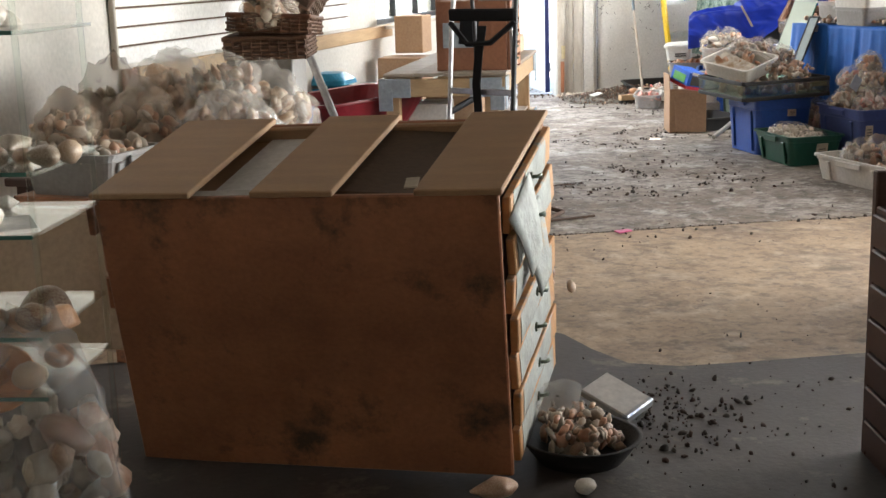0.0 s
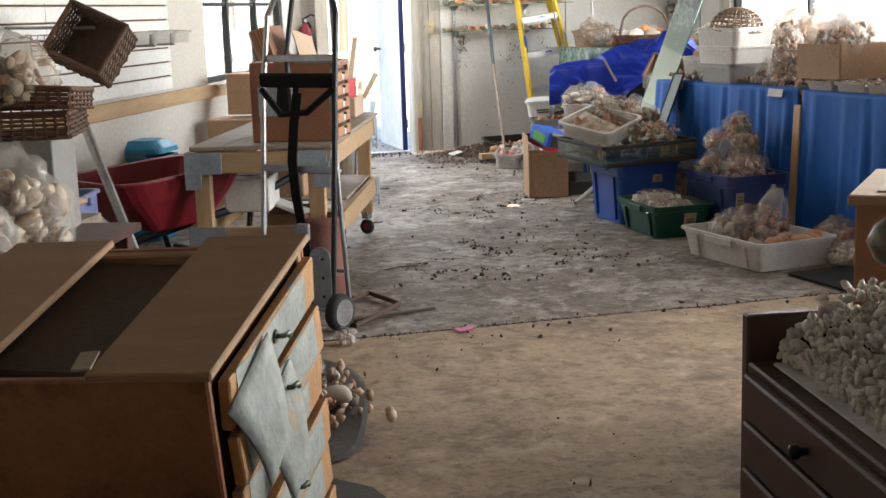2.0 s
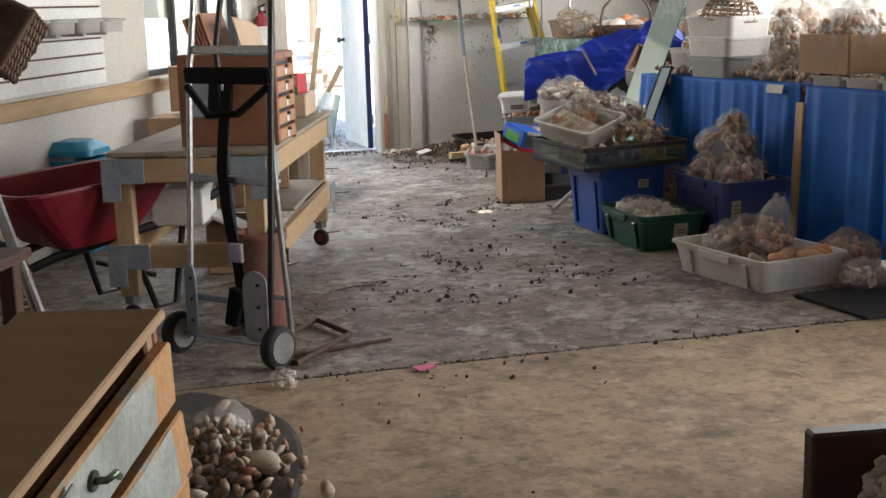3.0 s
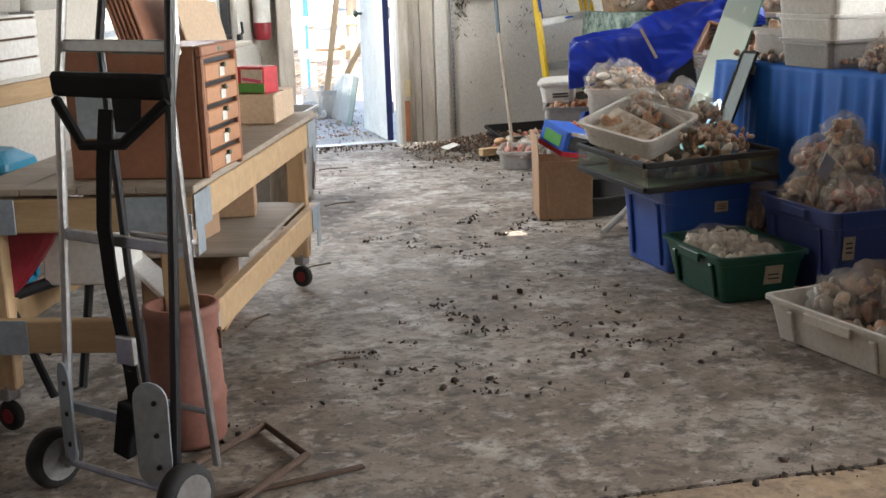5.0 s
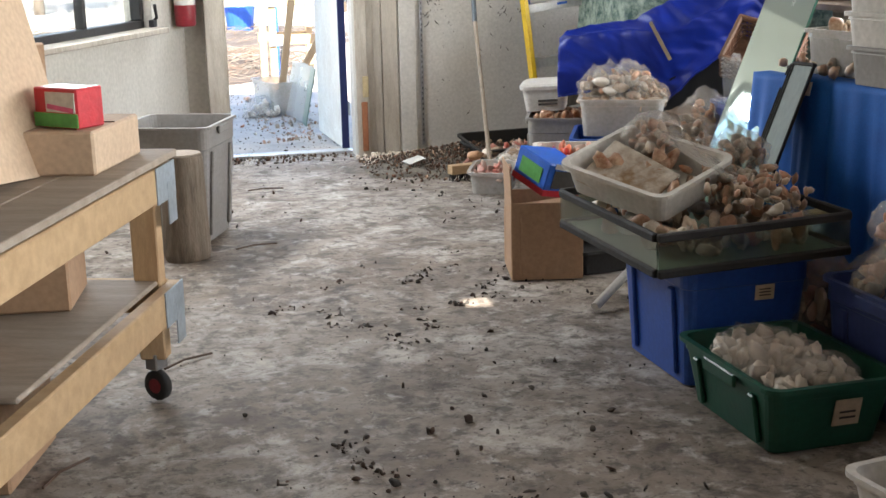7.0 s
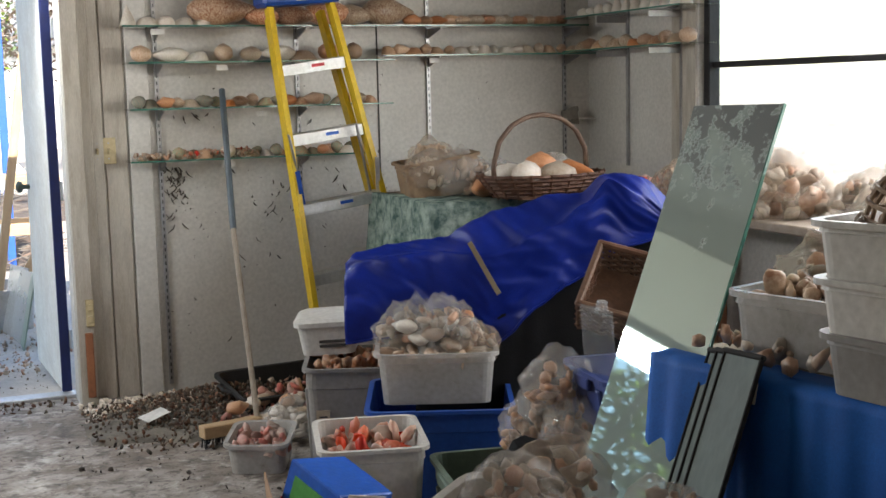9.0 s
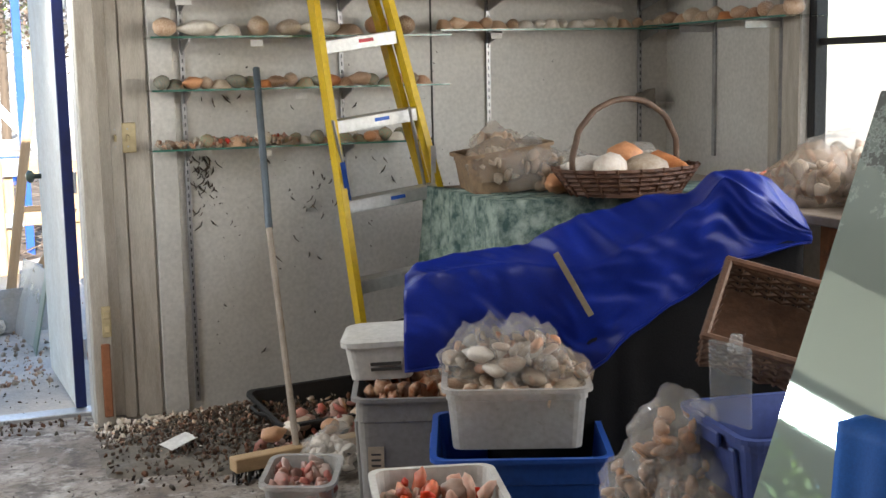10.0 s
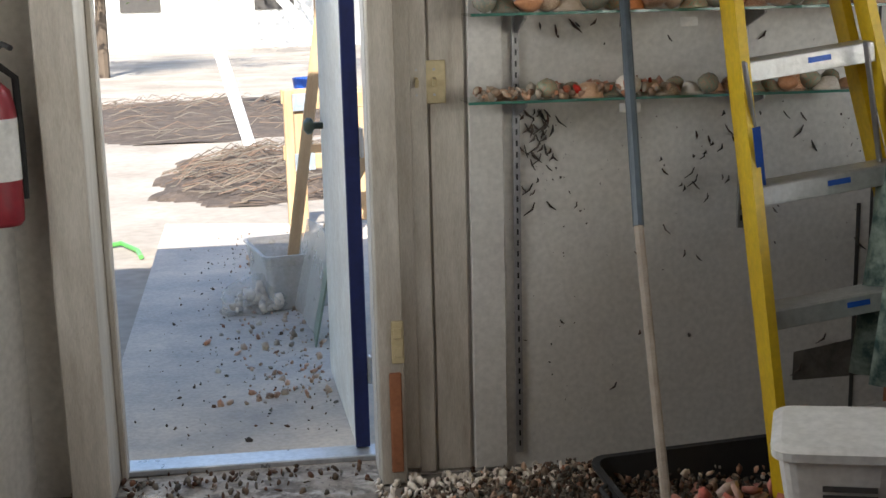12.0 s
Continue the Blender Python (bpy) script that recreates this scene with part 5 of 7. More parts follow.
for s in (-1, 1):
    w = part("wheel", lathe([(0.02, -0.022), (0.055, -0.024), (0.075, -0.02), (0.08, 0), (0.075, 0.02), (0.055, 0.024), (0.02, 0.022)], 24), RUBBER, t, "black wheel with spoked hub", True, pose(s * 0.24, -0.11, 0.08, 0, 90, 0))
    part("rim", lathe([(0.052, -0.026), (0.056, -0.026), (0.056, 0.026), (0.052, 0.026)], 20), METAL, w)
    for k in range(3):
        part("spoke", blk((0.10, 0.012, 0.05), (0, 0, 0), (0, 0, 60 * k)), GREYP, w)
    g = part("wheel_guard", loft(bmesh.new(), [rrect(0.09, 0.26, 0.044, 0), rrect(0.09, 0.26, 0.044, 0.006)], True, True), STEELP, t, "grey pressed guard plate", m=pose(s * 0.155, -0.118, 0.22, 90, 0, 20 * s))
    for zz in (-0.08, 0.0, 0.08):
        part("bolt", lathe([(0.007, 0), (0.006, 0.006)], 8), BLACKM, g, m=pose(0.012, zz, 0.006))
part("axle", tube([(-0.24, -0.11, 0.08), (0.24, -0.11, 0.08)], 0.009, 8), METAL, t)
part("toe_plate", tube([DM.inverted() @ Vector(p) for p in ((0.0, 3.90, 0.014), (0.055, 3.84, 0.014), (0.315, 4.175, 0.014), (0.228, 4.44, 0.014), (0.02, 4.2, 0.014))], 0.011, 7), RUST, t, "rusty folding toe frame")
part("strap", tube([(-0.195, -0.03, 0.99), (-0.06, -0.07, 0.89), (0.08, -0.07, 0.90), (0.2, -0.03, 1.0)], 0.014, 6), STRAP, t)
part("strap", blk((0.41, 0.03, 0.06), (0.0, -0.025, 1.03), (6, 0, 0), 0.01), STRAP, t, "wide black strap")
bm = bmesh.new()
loft(bm, [[(0.02 + dx + 0.03 * math.sin(z * 7), -0.075 + dy, z) for dx, dy in ((-0.024, 0), (0.024, 0), (0.024, 0.006), (-0.024, 0.006))] for z in (0.14, 0.25, 0.35, 0.45, 0.55, 0.7, 0.85, 0.98)], True, True)
part("strap", bm, STRAP, t, "hanging black strap")
part("buckle", blk((0.06, 0.02, 0.07), (0.04, -0.08, 0.40)), METAL, t)
part("strap_end", wobble(blk((0.06, 0.04, 0.14), (0.03, -0.085, 0.20), (0, 14, 0)), 0.01, 14), STRAP, t)
shell_bag((-0.02, 3.62, 0.002), 0.05, 60, False, SHELLW, place="on the floor by the hand truck", n=5)
t = thing("iron_bar", "thin brown iron bar on the floor", "bar", pose(0.25, 4.02, 0.0))
part("bar", blk((0.42, 0.02, 0.01), (0, 0, 0.006), (0, 0, 14)), RUST, t)

# ---- dark drawer cabinet in the right foreground ----
RM = pose(0.24, 0.80, 0, 0, 0, -8)
t = thing("dark_drawer_cabinet", "dark stained wooden cabinet of shallow drawers", "cabinet", RM)
RH, RL, RW = 0.655, 1.25, 0.62
part("body", blk((RW, RL, RH), (RW / 2 + 0.016, -RL / 2, RH / 2)), DARKWOOD, t)
part("end_board", blk((RW, 0.03, RH + 0.085), (RW / 2 + 0.016, 0.017, (RH + 0.085) / 2)), DARKWOOD, t)
part("tray_lining", blk((RW - 0.04, RL - 0.06, 0.004), (RW / 2 + 0.03, -RL / 2 - 0.01, RH + 0.004), (0, 0, 0), 0), SLAT, t, "pale blue grey tray lining")
nd = 7
for k in range(nd):
    z = 0.03 + (RH - 0.04) / nd * (k + 0.5)
    d = part("drawer", blk((0.02, RL - 0.05, (RH - 0.04) / nd - 0.008), (0, 0, 0)), DARKWOOD, t, m=pose(0.008, -RL / 2, z, 0, 0, 0))
    for y in (0.30, -0.30):
        part("knob", lathe([(0.006, 0), (0.007, 0.012), (0.013, 0.018), (0.012, 0.028), (0.004, 0.032)], 12), BLACKM, d, "round black knob", True, pose(-0.009, y, 0, 0, -90, 0))
rows = []
r2 = random.Random(3)
for _ in range(5600):
    x, y = 0.06 + (RW - 0.06) * r2.random() ** 1.3, -r2.uniform(0.03, RL - 0.06)
    top = 0.16 * max(0.0, 1 - ((x - 0.40) / 0.36) ** 4) * min(1.0, (-y) / 0.06 + 0.3)
    rows.append((x, y, RH + 0.008 + top * r2.random() ** 0.45, r2.uniform(0.007, 0.0135)))
h = lumps("shell_heap", rows, SHELLW, None, seed=9, squash=0.75)
h.matrix_basis = RM
tagged(h, "heap of small white and tan shells in the tray", "shells", kind="stuff")
shell("round", SHELLG, RM @ Vector((0.24, -0.14, RH + 0.185)), 0.13, "greenish white", "on the heap of small shells")
shell("clam", SHELLW, RM @ Vector((0.42, -0.22, RH + 0.19)), 0.15, "pale", "on the heap of small shells")

# light wooden chest further right
t = thing("pine_chest", "light brown wooden chest with a framed lid", "chest", pose(1.56, 1.885, 0, 0, 0, -40))
part("body", blk((0.62, 0.55, 0.73), (0, 0, 0.365)), REDFRONT, t)
part("lid_frame", blk((0.66, 0.59, 0.03), (0, 0, 0.745)), PINE, t)
part("lid_panel", blk((0.52, 0.45, 0.006), (0, 0, 0.763)), PAPERT, t)
t = thing("rubber_mat", "black rubber mat on the floor", "mat", pose(2.55, 3.95, 0, 0, 0, 8))
part("mat", blk((0.62, 0.45, 0.012), (0, 0, 0.006)), RUBBER, t)
shell_bag((2.66, 4.42, 0.0), 0.15, 70, True, SHELLP, 1.2, 1, 0.8, "on the floor by the tubs")
shell_bag((2.95, 4.25, 0.0), 0.14, 71, True, SHELLM, 1.2, 1, 0.8, "on the floor by the tubs")
shell_bag((2.55, 4.15, 0.012), 0.09, 72, False, SHELLW, 1.2, 1, 0.8, "on the rubber mat", n=8)

# ---- tubs on the floor at the right ----
storage_tub("clear_tub", "cloudy shallow plastic tub with bags and orange shells", "tub", pose(2.27, 4.55, 0.0, 0, 0, 10), 0.46, 0.66, 0.145, WHITEP, 0.9, fill=SHELLM, fill_level=0.55, fill_n=70, group="tubs on the floor")
shell_bag((2.22, 4.72, 0.05), 0.13, 74, False, SHELLM, place="in the shallow tub")
shell_bag((2.36, 4.55, 0.05), 0.11, 75, False, SHELLP, 0.8, 0.8, 1.6, "in the shallow tub")
shell_bag((2.38, 4.80, 0.05), 0.13, 76, True, SHELLM, place="in the shallow tub")
for k in range(6):
    shell("conch", SHELLO, (2.28 + 0.05 * k, 4.36 + 0.03 * (k % 3), 0.09), 0.08, "bright orange", "in the shallow tub")
storage_tub("green_tub", "dark green plastic tub filled with bagged white shells", "tub", pose(2.17, 5.47, 0.0, 0, 0, 3), 0.36, 0.50, 0.185, GREEN, 0.84, (0.075, 0.075, 0.04, 0.10), SHELLW, group="tubs on the floor", fill_level=0.8, fill_n=80)
shell_bag((2.14, 5.50, 0.10), 0.15, 77, False, SHELLW, 0.9, 1.1, 0.6, "in the green tub", n=20, neck=False)
shell_bag((2.22, 5.38, 0.10), 0.11, 78, False, SHELLW, 1, 1, 0.6, "in the green tub", n=20, neck=False)
storage_tub("blue_tub", "blue plastic storage tub under a glass tank", "tub", pose(2.19, 5.98, 0.0, 0, 0, 3), 0.40, 0.46, 0.365, BLUE, 0.88, (0.06, 0.045, 0.05, 0.27), group="tubs on the floor")
t = thing("glass_tank", "low dirty glass tank with black rims on a blue tub", "tank", pose(2.155, 6.02, 0.372, 0, -1.5, 4))
TW, TD, TH = 0.60, 0.70, 0.125
for z in (0.012, TH - 0.012):
    for sx, sy, px, py in ((TW, 0.02, 0, -TD / 2), (TW, 0.02, 0, TD / 2), (0.02, TD - 0.02, -TW / 2, 0), (0.02, TD - 0.02, TW / 2, 0)):
        part("rim", blk((sx, sy, 0.024), (px, py, z)), RUBBER, t)
for sx, sy, px, py in ((TW - 0.01, 0.005, 0, -TD / 2), (TW - 0.01, 0.005, 0, TD / 2), (0.005, TD - 0.01, -TW / 2, 0), (0.005, TD - 0.01, TW / 2, 0)):
    part("pane", blk((sx, sy, TH - 0.03), (px, py, TH / 2), (0, 0, 0), 0), TANKG, t)
part("base", blk((TW - 0.02, TD - 0.02, 0.006), (0, 0, 0.012), (0, 0, 0), 0), SAGE, t)
TM = pose(2.155, 6.02, 0.372, 0, -1.5, 4)
rows = [(r2.uniform(-0.22, 0.22), r2.uniform(-0.31, 0.31), 0.03 + r2.random() * 0.06, r2.uniform(0.02, 0.04)) for _ in range(110)]
lumps("filling", rows, SHELLM, t, seed=4)
t = thing("tilted_tray", "white plastic tray of shells tilted on the tank", "tray", TM @ pose(-0.10, 0.13, TH + 0.02, 9, -13, 22))
part("tray", tub_mesh(0.32, 0.40, 0.10, 0.9), WHITEP, t)
part("lining", wobble(blk((0.20, 0.26, 0.01), (-0.05, 0.03, 0.05), (12, -14, 0)), 0.012, 11), STAINED, t, "brown stained paper in the tray")
lumps("filling", [(r2.uniform(-0.12, 0.12), r2.uniform(-0.13, 0.12), 0.03 + 0.04 * r2.random(), r2.uniform(0.02, 0.05)) for _ in range(14)], SHELLB, t, seed=5)
t = thing("plastic_sheet", "creased clear plastic sheet over the tray", "plastic sheet", TM @ pose(0.08, -0.06, TH + 0.085, 24, 8, 34))
bm = bmesh.new()
bmesh.ops.create_grid(bm, x_segments=14, y_segments=24, size=0.5)
for v in bm.verts:
    v.co = Vector((v.co.x * 0.16, v.co.y * 0.52, 0.02 * noise.noise(v.co * 7)))
part("sheet", bm, BAG, t)
rows = [(r2.gauss(0.13, 0.06), r2.gauss(-0.06, 0.10), TH + 0.08 * r2.random(), r2.uniform(0.012, 0.026)) for _ in range(190)]
h = lumps("shell_heap", rows, SHELLM, None, seed=6)
h.matrix_basis = TM
tagged(h, "loose heap of tan shell pieces on the tank", "shells", kind="stuff")
for k, (x, y, z, s) in enumerate(((-0.02, 0.25, 0.10, 0.10), (0.10, 0.30, 0.08, 0.11), (0.20, 0.10, 0.06, 0.09))):
    shell_bag(TM @ Vector((x, y, TH + z)), s, 80 + k, bool(k % 2), SHELLM, place="piled on the glass tank")
storage_tub("navy_tub", "navy plastic tub heaped with bagged shells", "tub", pose(2.58, 5.40, 0.0, 0, 0, 4), 0.38, 0.52, 0.34, NAVY, 0.88, (0.05, 0.09, -0.12, 0.2), SHELLM, group="tubs on the floor", fill_level=0.9, fill_n=80)
for k, (x, y, z, s) in enumerate(((0, -0.12, 0, 0.12), (0.10, 0.02, 0.0, 0.12), (-0.09, 0.05, 0.0, 0.12), (0.02, 0.15, 0.02, 0.13), (0.03, -0.02, 0.14, 0.11), (0.08, 0.08, 0.17, 0.09), (-0.04, 0.10, 0.15, 0.1), (0.04, 0.04, 0.26, 0.085))):
    shell_bag((2.58 + x, 5.40 + y, 0.29 + z), s, 90 + k, False, (SHELLP, SHELLM, SHELLM)[k % 3], 1, 1, 0.85, "heaped in the navy tub", n=20)
t = thing("foil_card", "small shiny card stuck in the bags", "card", pose(2.42, 5.22, 0.50, 10, 30, 30))
part("card", blk((0.085, 0.004, 0.085), (0, 0, 0.0)), FOIL, t)
for k, (x, y) in enumerate(((2.48, 5.88), (2.55, 6.15), (2.62, 5.78))):
    shell_bag((x, y, 0.0), 0.17, 100 + k, True, SHELLP, 1, 1, 1.2, "between the tubs on the floor")
t = thing("wood_strip", "thin wooden strip across the tank", "wood strip", pose(2.45, 5.95, 0.43, 0, 0, 20))
part("strip", blk((0.30, 0.05, 0.03)), PINE, t)

# cardboard box with a printed bag box
carton("open brown cardboard box on the floor", pose(2.02, 7.16, 0, 0, 0, -10), 0.27, 0.28, 0.30, CARD, (("l", 0.135, 3),), group="carton by the tubs", open_top=True)
t = thing("food_bag_box", "blue and red printed carton of plastic bags", "carton", pose(2.02, 7.15, 0.335, 14, 10, 20))
part("print_bar", blk((0.12, 0.003, 0.02), (0, -0.107, 0.118), (0, 6, 0), 0), PAPER, t)
part("body", blk((0.17, 0.21, 0.13), (0, 0, 0.065)), PRINTB, t)
# flat black panel for the dark inside; the body itself is closed
part("front", blk((0.11, 0.003, 0.07), (0.0, -0.1065, 0.07), (0, 0, 0), 0), INK, t, "dark opening of the carton")
part("stripe", blk((0.172, 0.212, 0.024), (0, 0, 0.014), (0, 0, 0), 0), PRINTR, t)
part("end", blk((0.003, 0.14, 0.06), (-0.0865, 0, 0.07), (0, 0, 0), 0), PRINTG, t)
t = thing("tan_filling", "crumpled brown paper in the cardboard box", "paper", pose(2.02, 7.16, 0.0))
part("paper", wobble(blk((0.24, 0.25, 0.24), (0, 0, 0.13)), 0.02, 14), CARD, t)
t = thing("black_tray", "black plastic tray on the floor behind the box", "tray", pose(2.25, 7.28, 0, 0, 0, 10))
part("tray", tub_mesh(0.36, 0.5, 0.10, 0.9), RUBBER, t)
t = thing("white_pipe", "short length of white plastic pipe on the floor", "pipe")
part("pipe", tube([(2.02, 6.55, 0.02), (2.35, 6.85, 0.14)], 0.016, 10), WHITEP, t)

# ---- tables with blue cloth ----
def cloth_table(name, label, m, w, d, h):
    t = thing(name, label, "table", m)
    part("tabletop", blk((w, d, 0.03), (w / 2, 0, h - 0.017)), GREYBOARD, t)
    for x in (0.05, w - 0.05):
        for y in (-d / 2 + 0.05, d / 2 - 0.05):
            part("leg", blk((0.045, 0.045, h - 0.035), (x, y, (h - 0.035) / 2)), OLDWOOD, t)
    bm = bmesh.new()
    n = 90
    fold = [0.006 * math.sin(k * 1.1 + 2 * noise.noise(Vector((k * 0.1, 2, 0)))) + 0.030 * noise.noise(Vector((k * 0.16, d, 0))) + 0.018 * noise.noise(Vector((k * 0.45, 4, d))) for k in range(n + 1)]
    loops = []
    for z in (h + 0.002, h - 0.02, h * 0.75, h * 0.5, h * 0.25, 0.03):
        amt = (1 - z / h) * 0.9 + 0.08
        loops.append([(-0.012 - amt * 0.03 + fold[k] * amt * 2.5, -d / 2 + d * k / n, z + (0.0 if z > 0.1 else 0.012 * noise.noise(Vector((k * 0.2, 3, d))))) for k in range(n + 1)])
    loops.insert(0, [(0.10, -d / 2 + d * k / n, h + 0.004) for k in range(n + 1)])
    loft(bm, loops, closed=False)
    c = part("cloth_skirt", bm, CLOTH, t, "bright blue pleated cloth skirt", True)
    so = c.modifiers.new("thick", "SOLIDIFY")
    so.thickness = 0.003
    return t


T1 = pose(2.76, 5.92, 0, 0, 0, 9)
T2 = pose(2.98, 4.10, 0, 0, 0, 7)
cloth_table("display_table", "table with a bright blue cloth skirt", T1, 0.85, 1.45, 0.80)
cloth_table("display_table", "longer table with a bright blue cloth skirt", T2, 0.85, 2.05, 0.80)
for y in (-0.55, 0.45):
    t = thing("price_tag", "white paper tag on the table edge", "tag", T1 @ pose(-0.035, y, 0.775, 0, 12, 0))
    part("tag", blk((0.003, 0.13, 0.045)), PAPER, t)
t = thing("orange_plank", "rough brown plank standing between the tables", "plank", pose(2.80, 5.14, 0, 0, 3, 8))
part("plank", blk((0.03, 0.06, 0.72), (0, 0, 0.36)), PINEV, t)


def on_table(tm, x, y, z=0.803):
    return tm @ Vector((x, y, z))


# stack of white tubs with a basket
for k, (zz, mm, s) in enumerate(((0.0, GREYP, 0.98), (0.105, WHITEP, 1.0), (0.215, WHITEP, 1.0))):
    storage_tub("stacked_tub", "dusty white plastic tub in a stack on the table", "tub", T1 @ pose(0.14, 0.06 + 0.01 * k, 0.806 + zz, 0, 0, 4 * k), 0.33 * s, 0.36 * s, 0.12, mm, 0.92, group="stacked tubs", fill=SHELLM if k == 2 else None, handles=False)
t = thing("wicker_hat", "upturned pale wicker basket on the stacked tubs", "basket", T1 @ pose(0.14, 0.06, 1.13, 8, 0, 0))
bm = bmesh.new()
for k in range(12):
    a = k / 12 * math.pi
    tube([(0.16 * math.cos(a) * math.cos(q), 0.16 * math.sin(a) * math.cos(q), 0.13 * math.sin(q)) for q in [math.pi * i / 12 for i in range(13)]], 0.005, 5, bm)
for j in range(7):
    q = j / 7 * math.pi / 2
    tube([(0.165 * math.cos(q) * math.cos(a), 0.165 * math.cos(q) * math.sin(a), 0.13 * math.sin(q)) for a in [2 * math.pi * i / 26 for i in range(27)]], 0.005, 5, bm, False)
part("woven_dome", bm, WICKERP, t)["kind"] = "stuff"
storage_tub("clear_box", "clear plastic box of dark red shells on the table", "tub", T1 @ pose(0.24, 0.42, 0.806, 0, 0, 8), 0.30, 0.34, 0.15, CLEARP, 0.92, fill=SHELLB, fill_level=0.95, handles=False)
for k, (x, y, z, s) in enumerate(((0.12, -0.40, 0, 0.09), (0.22, -0.46, 0.0, 0.10), (0.14, -0.44, 0.14, 0.10), (0.45, 0.15, 0, 0.16), (0.48, 0.45, 0, 0.18), (0.55, -0.2, 0, 0.2), (0.5, -0.5, 0, 0.18), (0.62, 0.1, 0.12, 0.16), (0.12, -0.25, 0.0, 0.07), (0.4, 0.62, 0.0, 0.12))):
    shell_bag(on_table(T1, x, y, 0.806 + z), s, 110 + k, bool(k % 2), SHELLM, 0.9, 0.9, 1.2, "on the blue table", n=16)
rows = [(r2.uniform(0.02, 0.3), r2.uniform(-0.66, 0.66), 0.82 + 0.03 * r2.random(), r2.uniform(0.014, 0.03)) for _ in range(160)]
h = lumps("shell_heap", rows, SHELLM, None, seed=12)
h.matrix_basis = T1
tagged(h, "scattered loose shells along the table edge", "shells", kind="stuff")
carton("open brown cardboard box of shells on the table", T2 @ pose(0.22, 0.96, 0.864, 0, 0, 2), 0.38, 0.36, 0.19, CARD, group="carton on the table", open_top=True)
for k, (x, y, z, s) in enumerate(((0.14, 0.88, 0.16, 0.13), (0.30, 0.98, 0.16, 0.14), (0.18, 1.04, 0.17, 0.11), (0.15, 0.40, 0.0, 0.11), (0.30, 0.38, 0.0, 0.14), (0.12, 0.22, 0.0, 0.11), (0.25, 0.05, 0.0, 0.14), (0.50, 0.6, 0.0, 0.2), (0.55, 0.2, 0.0, 0.22), (0.5, 0.95, 0.0, 0.18), (0.45, 0.5, 0.25, 0.16), (0.2, -0.25, 0.0, 0.16), (0.3, -0.6, 0.0, 0.16), (0.35, 0.2, 0.16, 0.15), (0.35, -0.1, 0.14, 0.15))):
    shell_bag(on_table(T2, x, y, 0.806 + z), s, 130 + k, bool(k % 3 == 1), SHELLM, 0.95, 0.95, 1.1, "on the longer blue table", n=16)
for k, y in enumerate((0.80, 0.55, 0.30, 0.02)):
    storage_tub("shallow_tray", "clear shallow tray of small shells on the table edge", "tray", T2 @ pose(0.10, y + 0.1, 0.806, 0, 0, 5 * k), 0.20, 0.24, 0.05, CLEARP, 0.95, fill=SHELLM, fill_level=0.7, fill_n=40, fill_r=0.016, handles=False, group="trays on the table")
for k, y in enumerate((0.16, -0.1)):
    storage_tub("white_box", "white plastic box stacked on the table", "box", T2 @ pose(0.22, y, 0.90 + 0.0 * k, 0, 0, 8), 0.2, 0.2, 0.14, WHITEP, 0.95, handles=False)
    storage_tub("white_box", "clear plastic box under another on the table", "box", T2 @ pose(0.22, y, 0.806, 0, 0, 3), 0.2, 0.2, 0.095, CLEARP, 0.95, handles=False)

# ---- leaning mirror and window panes ----
A, B = Vector((2.55, 6.66, 0.46)), Vector((2.92, 6.72, 1.345))
up = (B - A).normalized()
across = Vector((0.12, -1, 0)).normalized()
across = (across - up * across.dot(up)).normalized()
nrm = across.cross(up)
MM = Matrix(((across.x, nrm.x, up.x, A.x), (across.y, nrm.y, up.y, A.y), (across.z, nrm.z, up.z, A.z), (0, 0, 0, 1)))
t = thing("mirror_strip", "tall narrow old mirror with flaked silver leaning on the table", "mirror", MM)
part("glass", blk((0.30, 0.006, (B - A).length + 0.40), (0, 0, (B - A).length / 2 - 0.20), (0, 0, 0), 0.001), MIRROR, t)
part("glass_edge", blk((0.004, 0.0075, (B - A).length + 0.40), (0.152, 0, (B - A).length / 2 - 0.20), (0, 0, 0), 0), GLASSEDGE, t)
for k in range(3):
    t = thing("leaning_glass", "loose glass sheet with dark edges leaning beside the mirror", "glass pane", MM @ pose(0.25 + 0.055 * k, 0.04 + 0.03 * k, -0.42, 0, 0, 0), "leaning panes")
    hh = 0.80
    part("pane", blk((0.10, 0.005, hh), (0, 0, hh / 2), (0, 0, 0), 0), DUSTYGLASS, t)
    for s in (-1, 1):
        part("frame", blk((0.007, 0.012, hh), (s * 0.052, 0, hh / 2)), RUBBER, t)
    part("frame", blk((0.116, 0.016, 0.012), (0, 0, hh)), RUBBER, t)
    for j in range(3):
        part("bar", blk((0.10, 0.01, 0.01), (0, -0.004, hh * (0.25 + 0.25 * j))), RUBBER, t)

# ---- tubs in front of the tarpaulin ----
storage_tub("clear_bin", "cloudy clear bin heaped with bagged conch shells", "tub", pose(2.70, 8.10, 0.385, 0, 0, -22), 0.38, 0.36, 0.17, CLEARP, 0.92, fill=SHELLB, fill_level=0.8, handles=False)
storage_tub("lower_blue_tub", "blue plastic tub under a clear bin", "tub", pose(2.70, 8.08, 0.0, 0, 0, -22), 0.46, 0.46, 0.385, BLUE, 0.88)
for k, (x, y, z, s) in enumerate(((2.60, 8.16, 0.52, 0.09), (2.72, 8.06, 0.52, 0.11), (2.80, 8.02, 0.50, 0.08), (2.68, 8.20, 0.54, 0.09))):
    shell_bag((x, y, z), s, 150 + k, k == 2, SHELLM, 1.1, 1, 1.1, "on the clear bin")
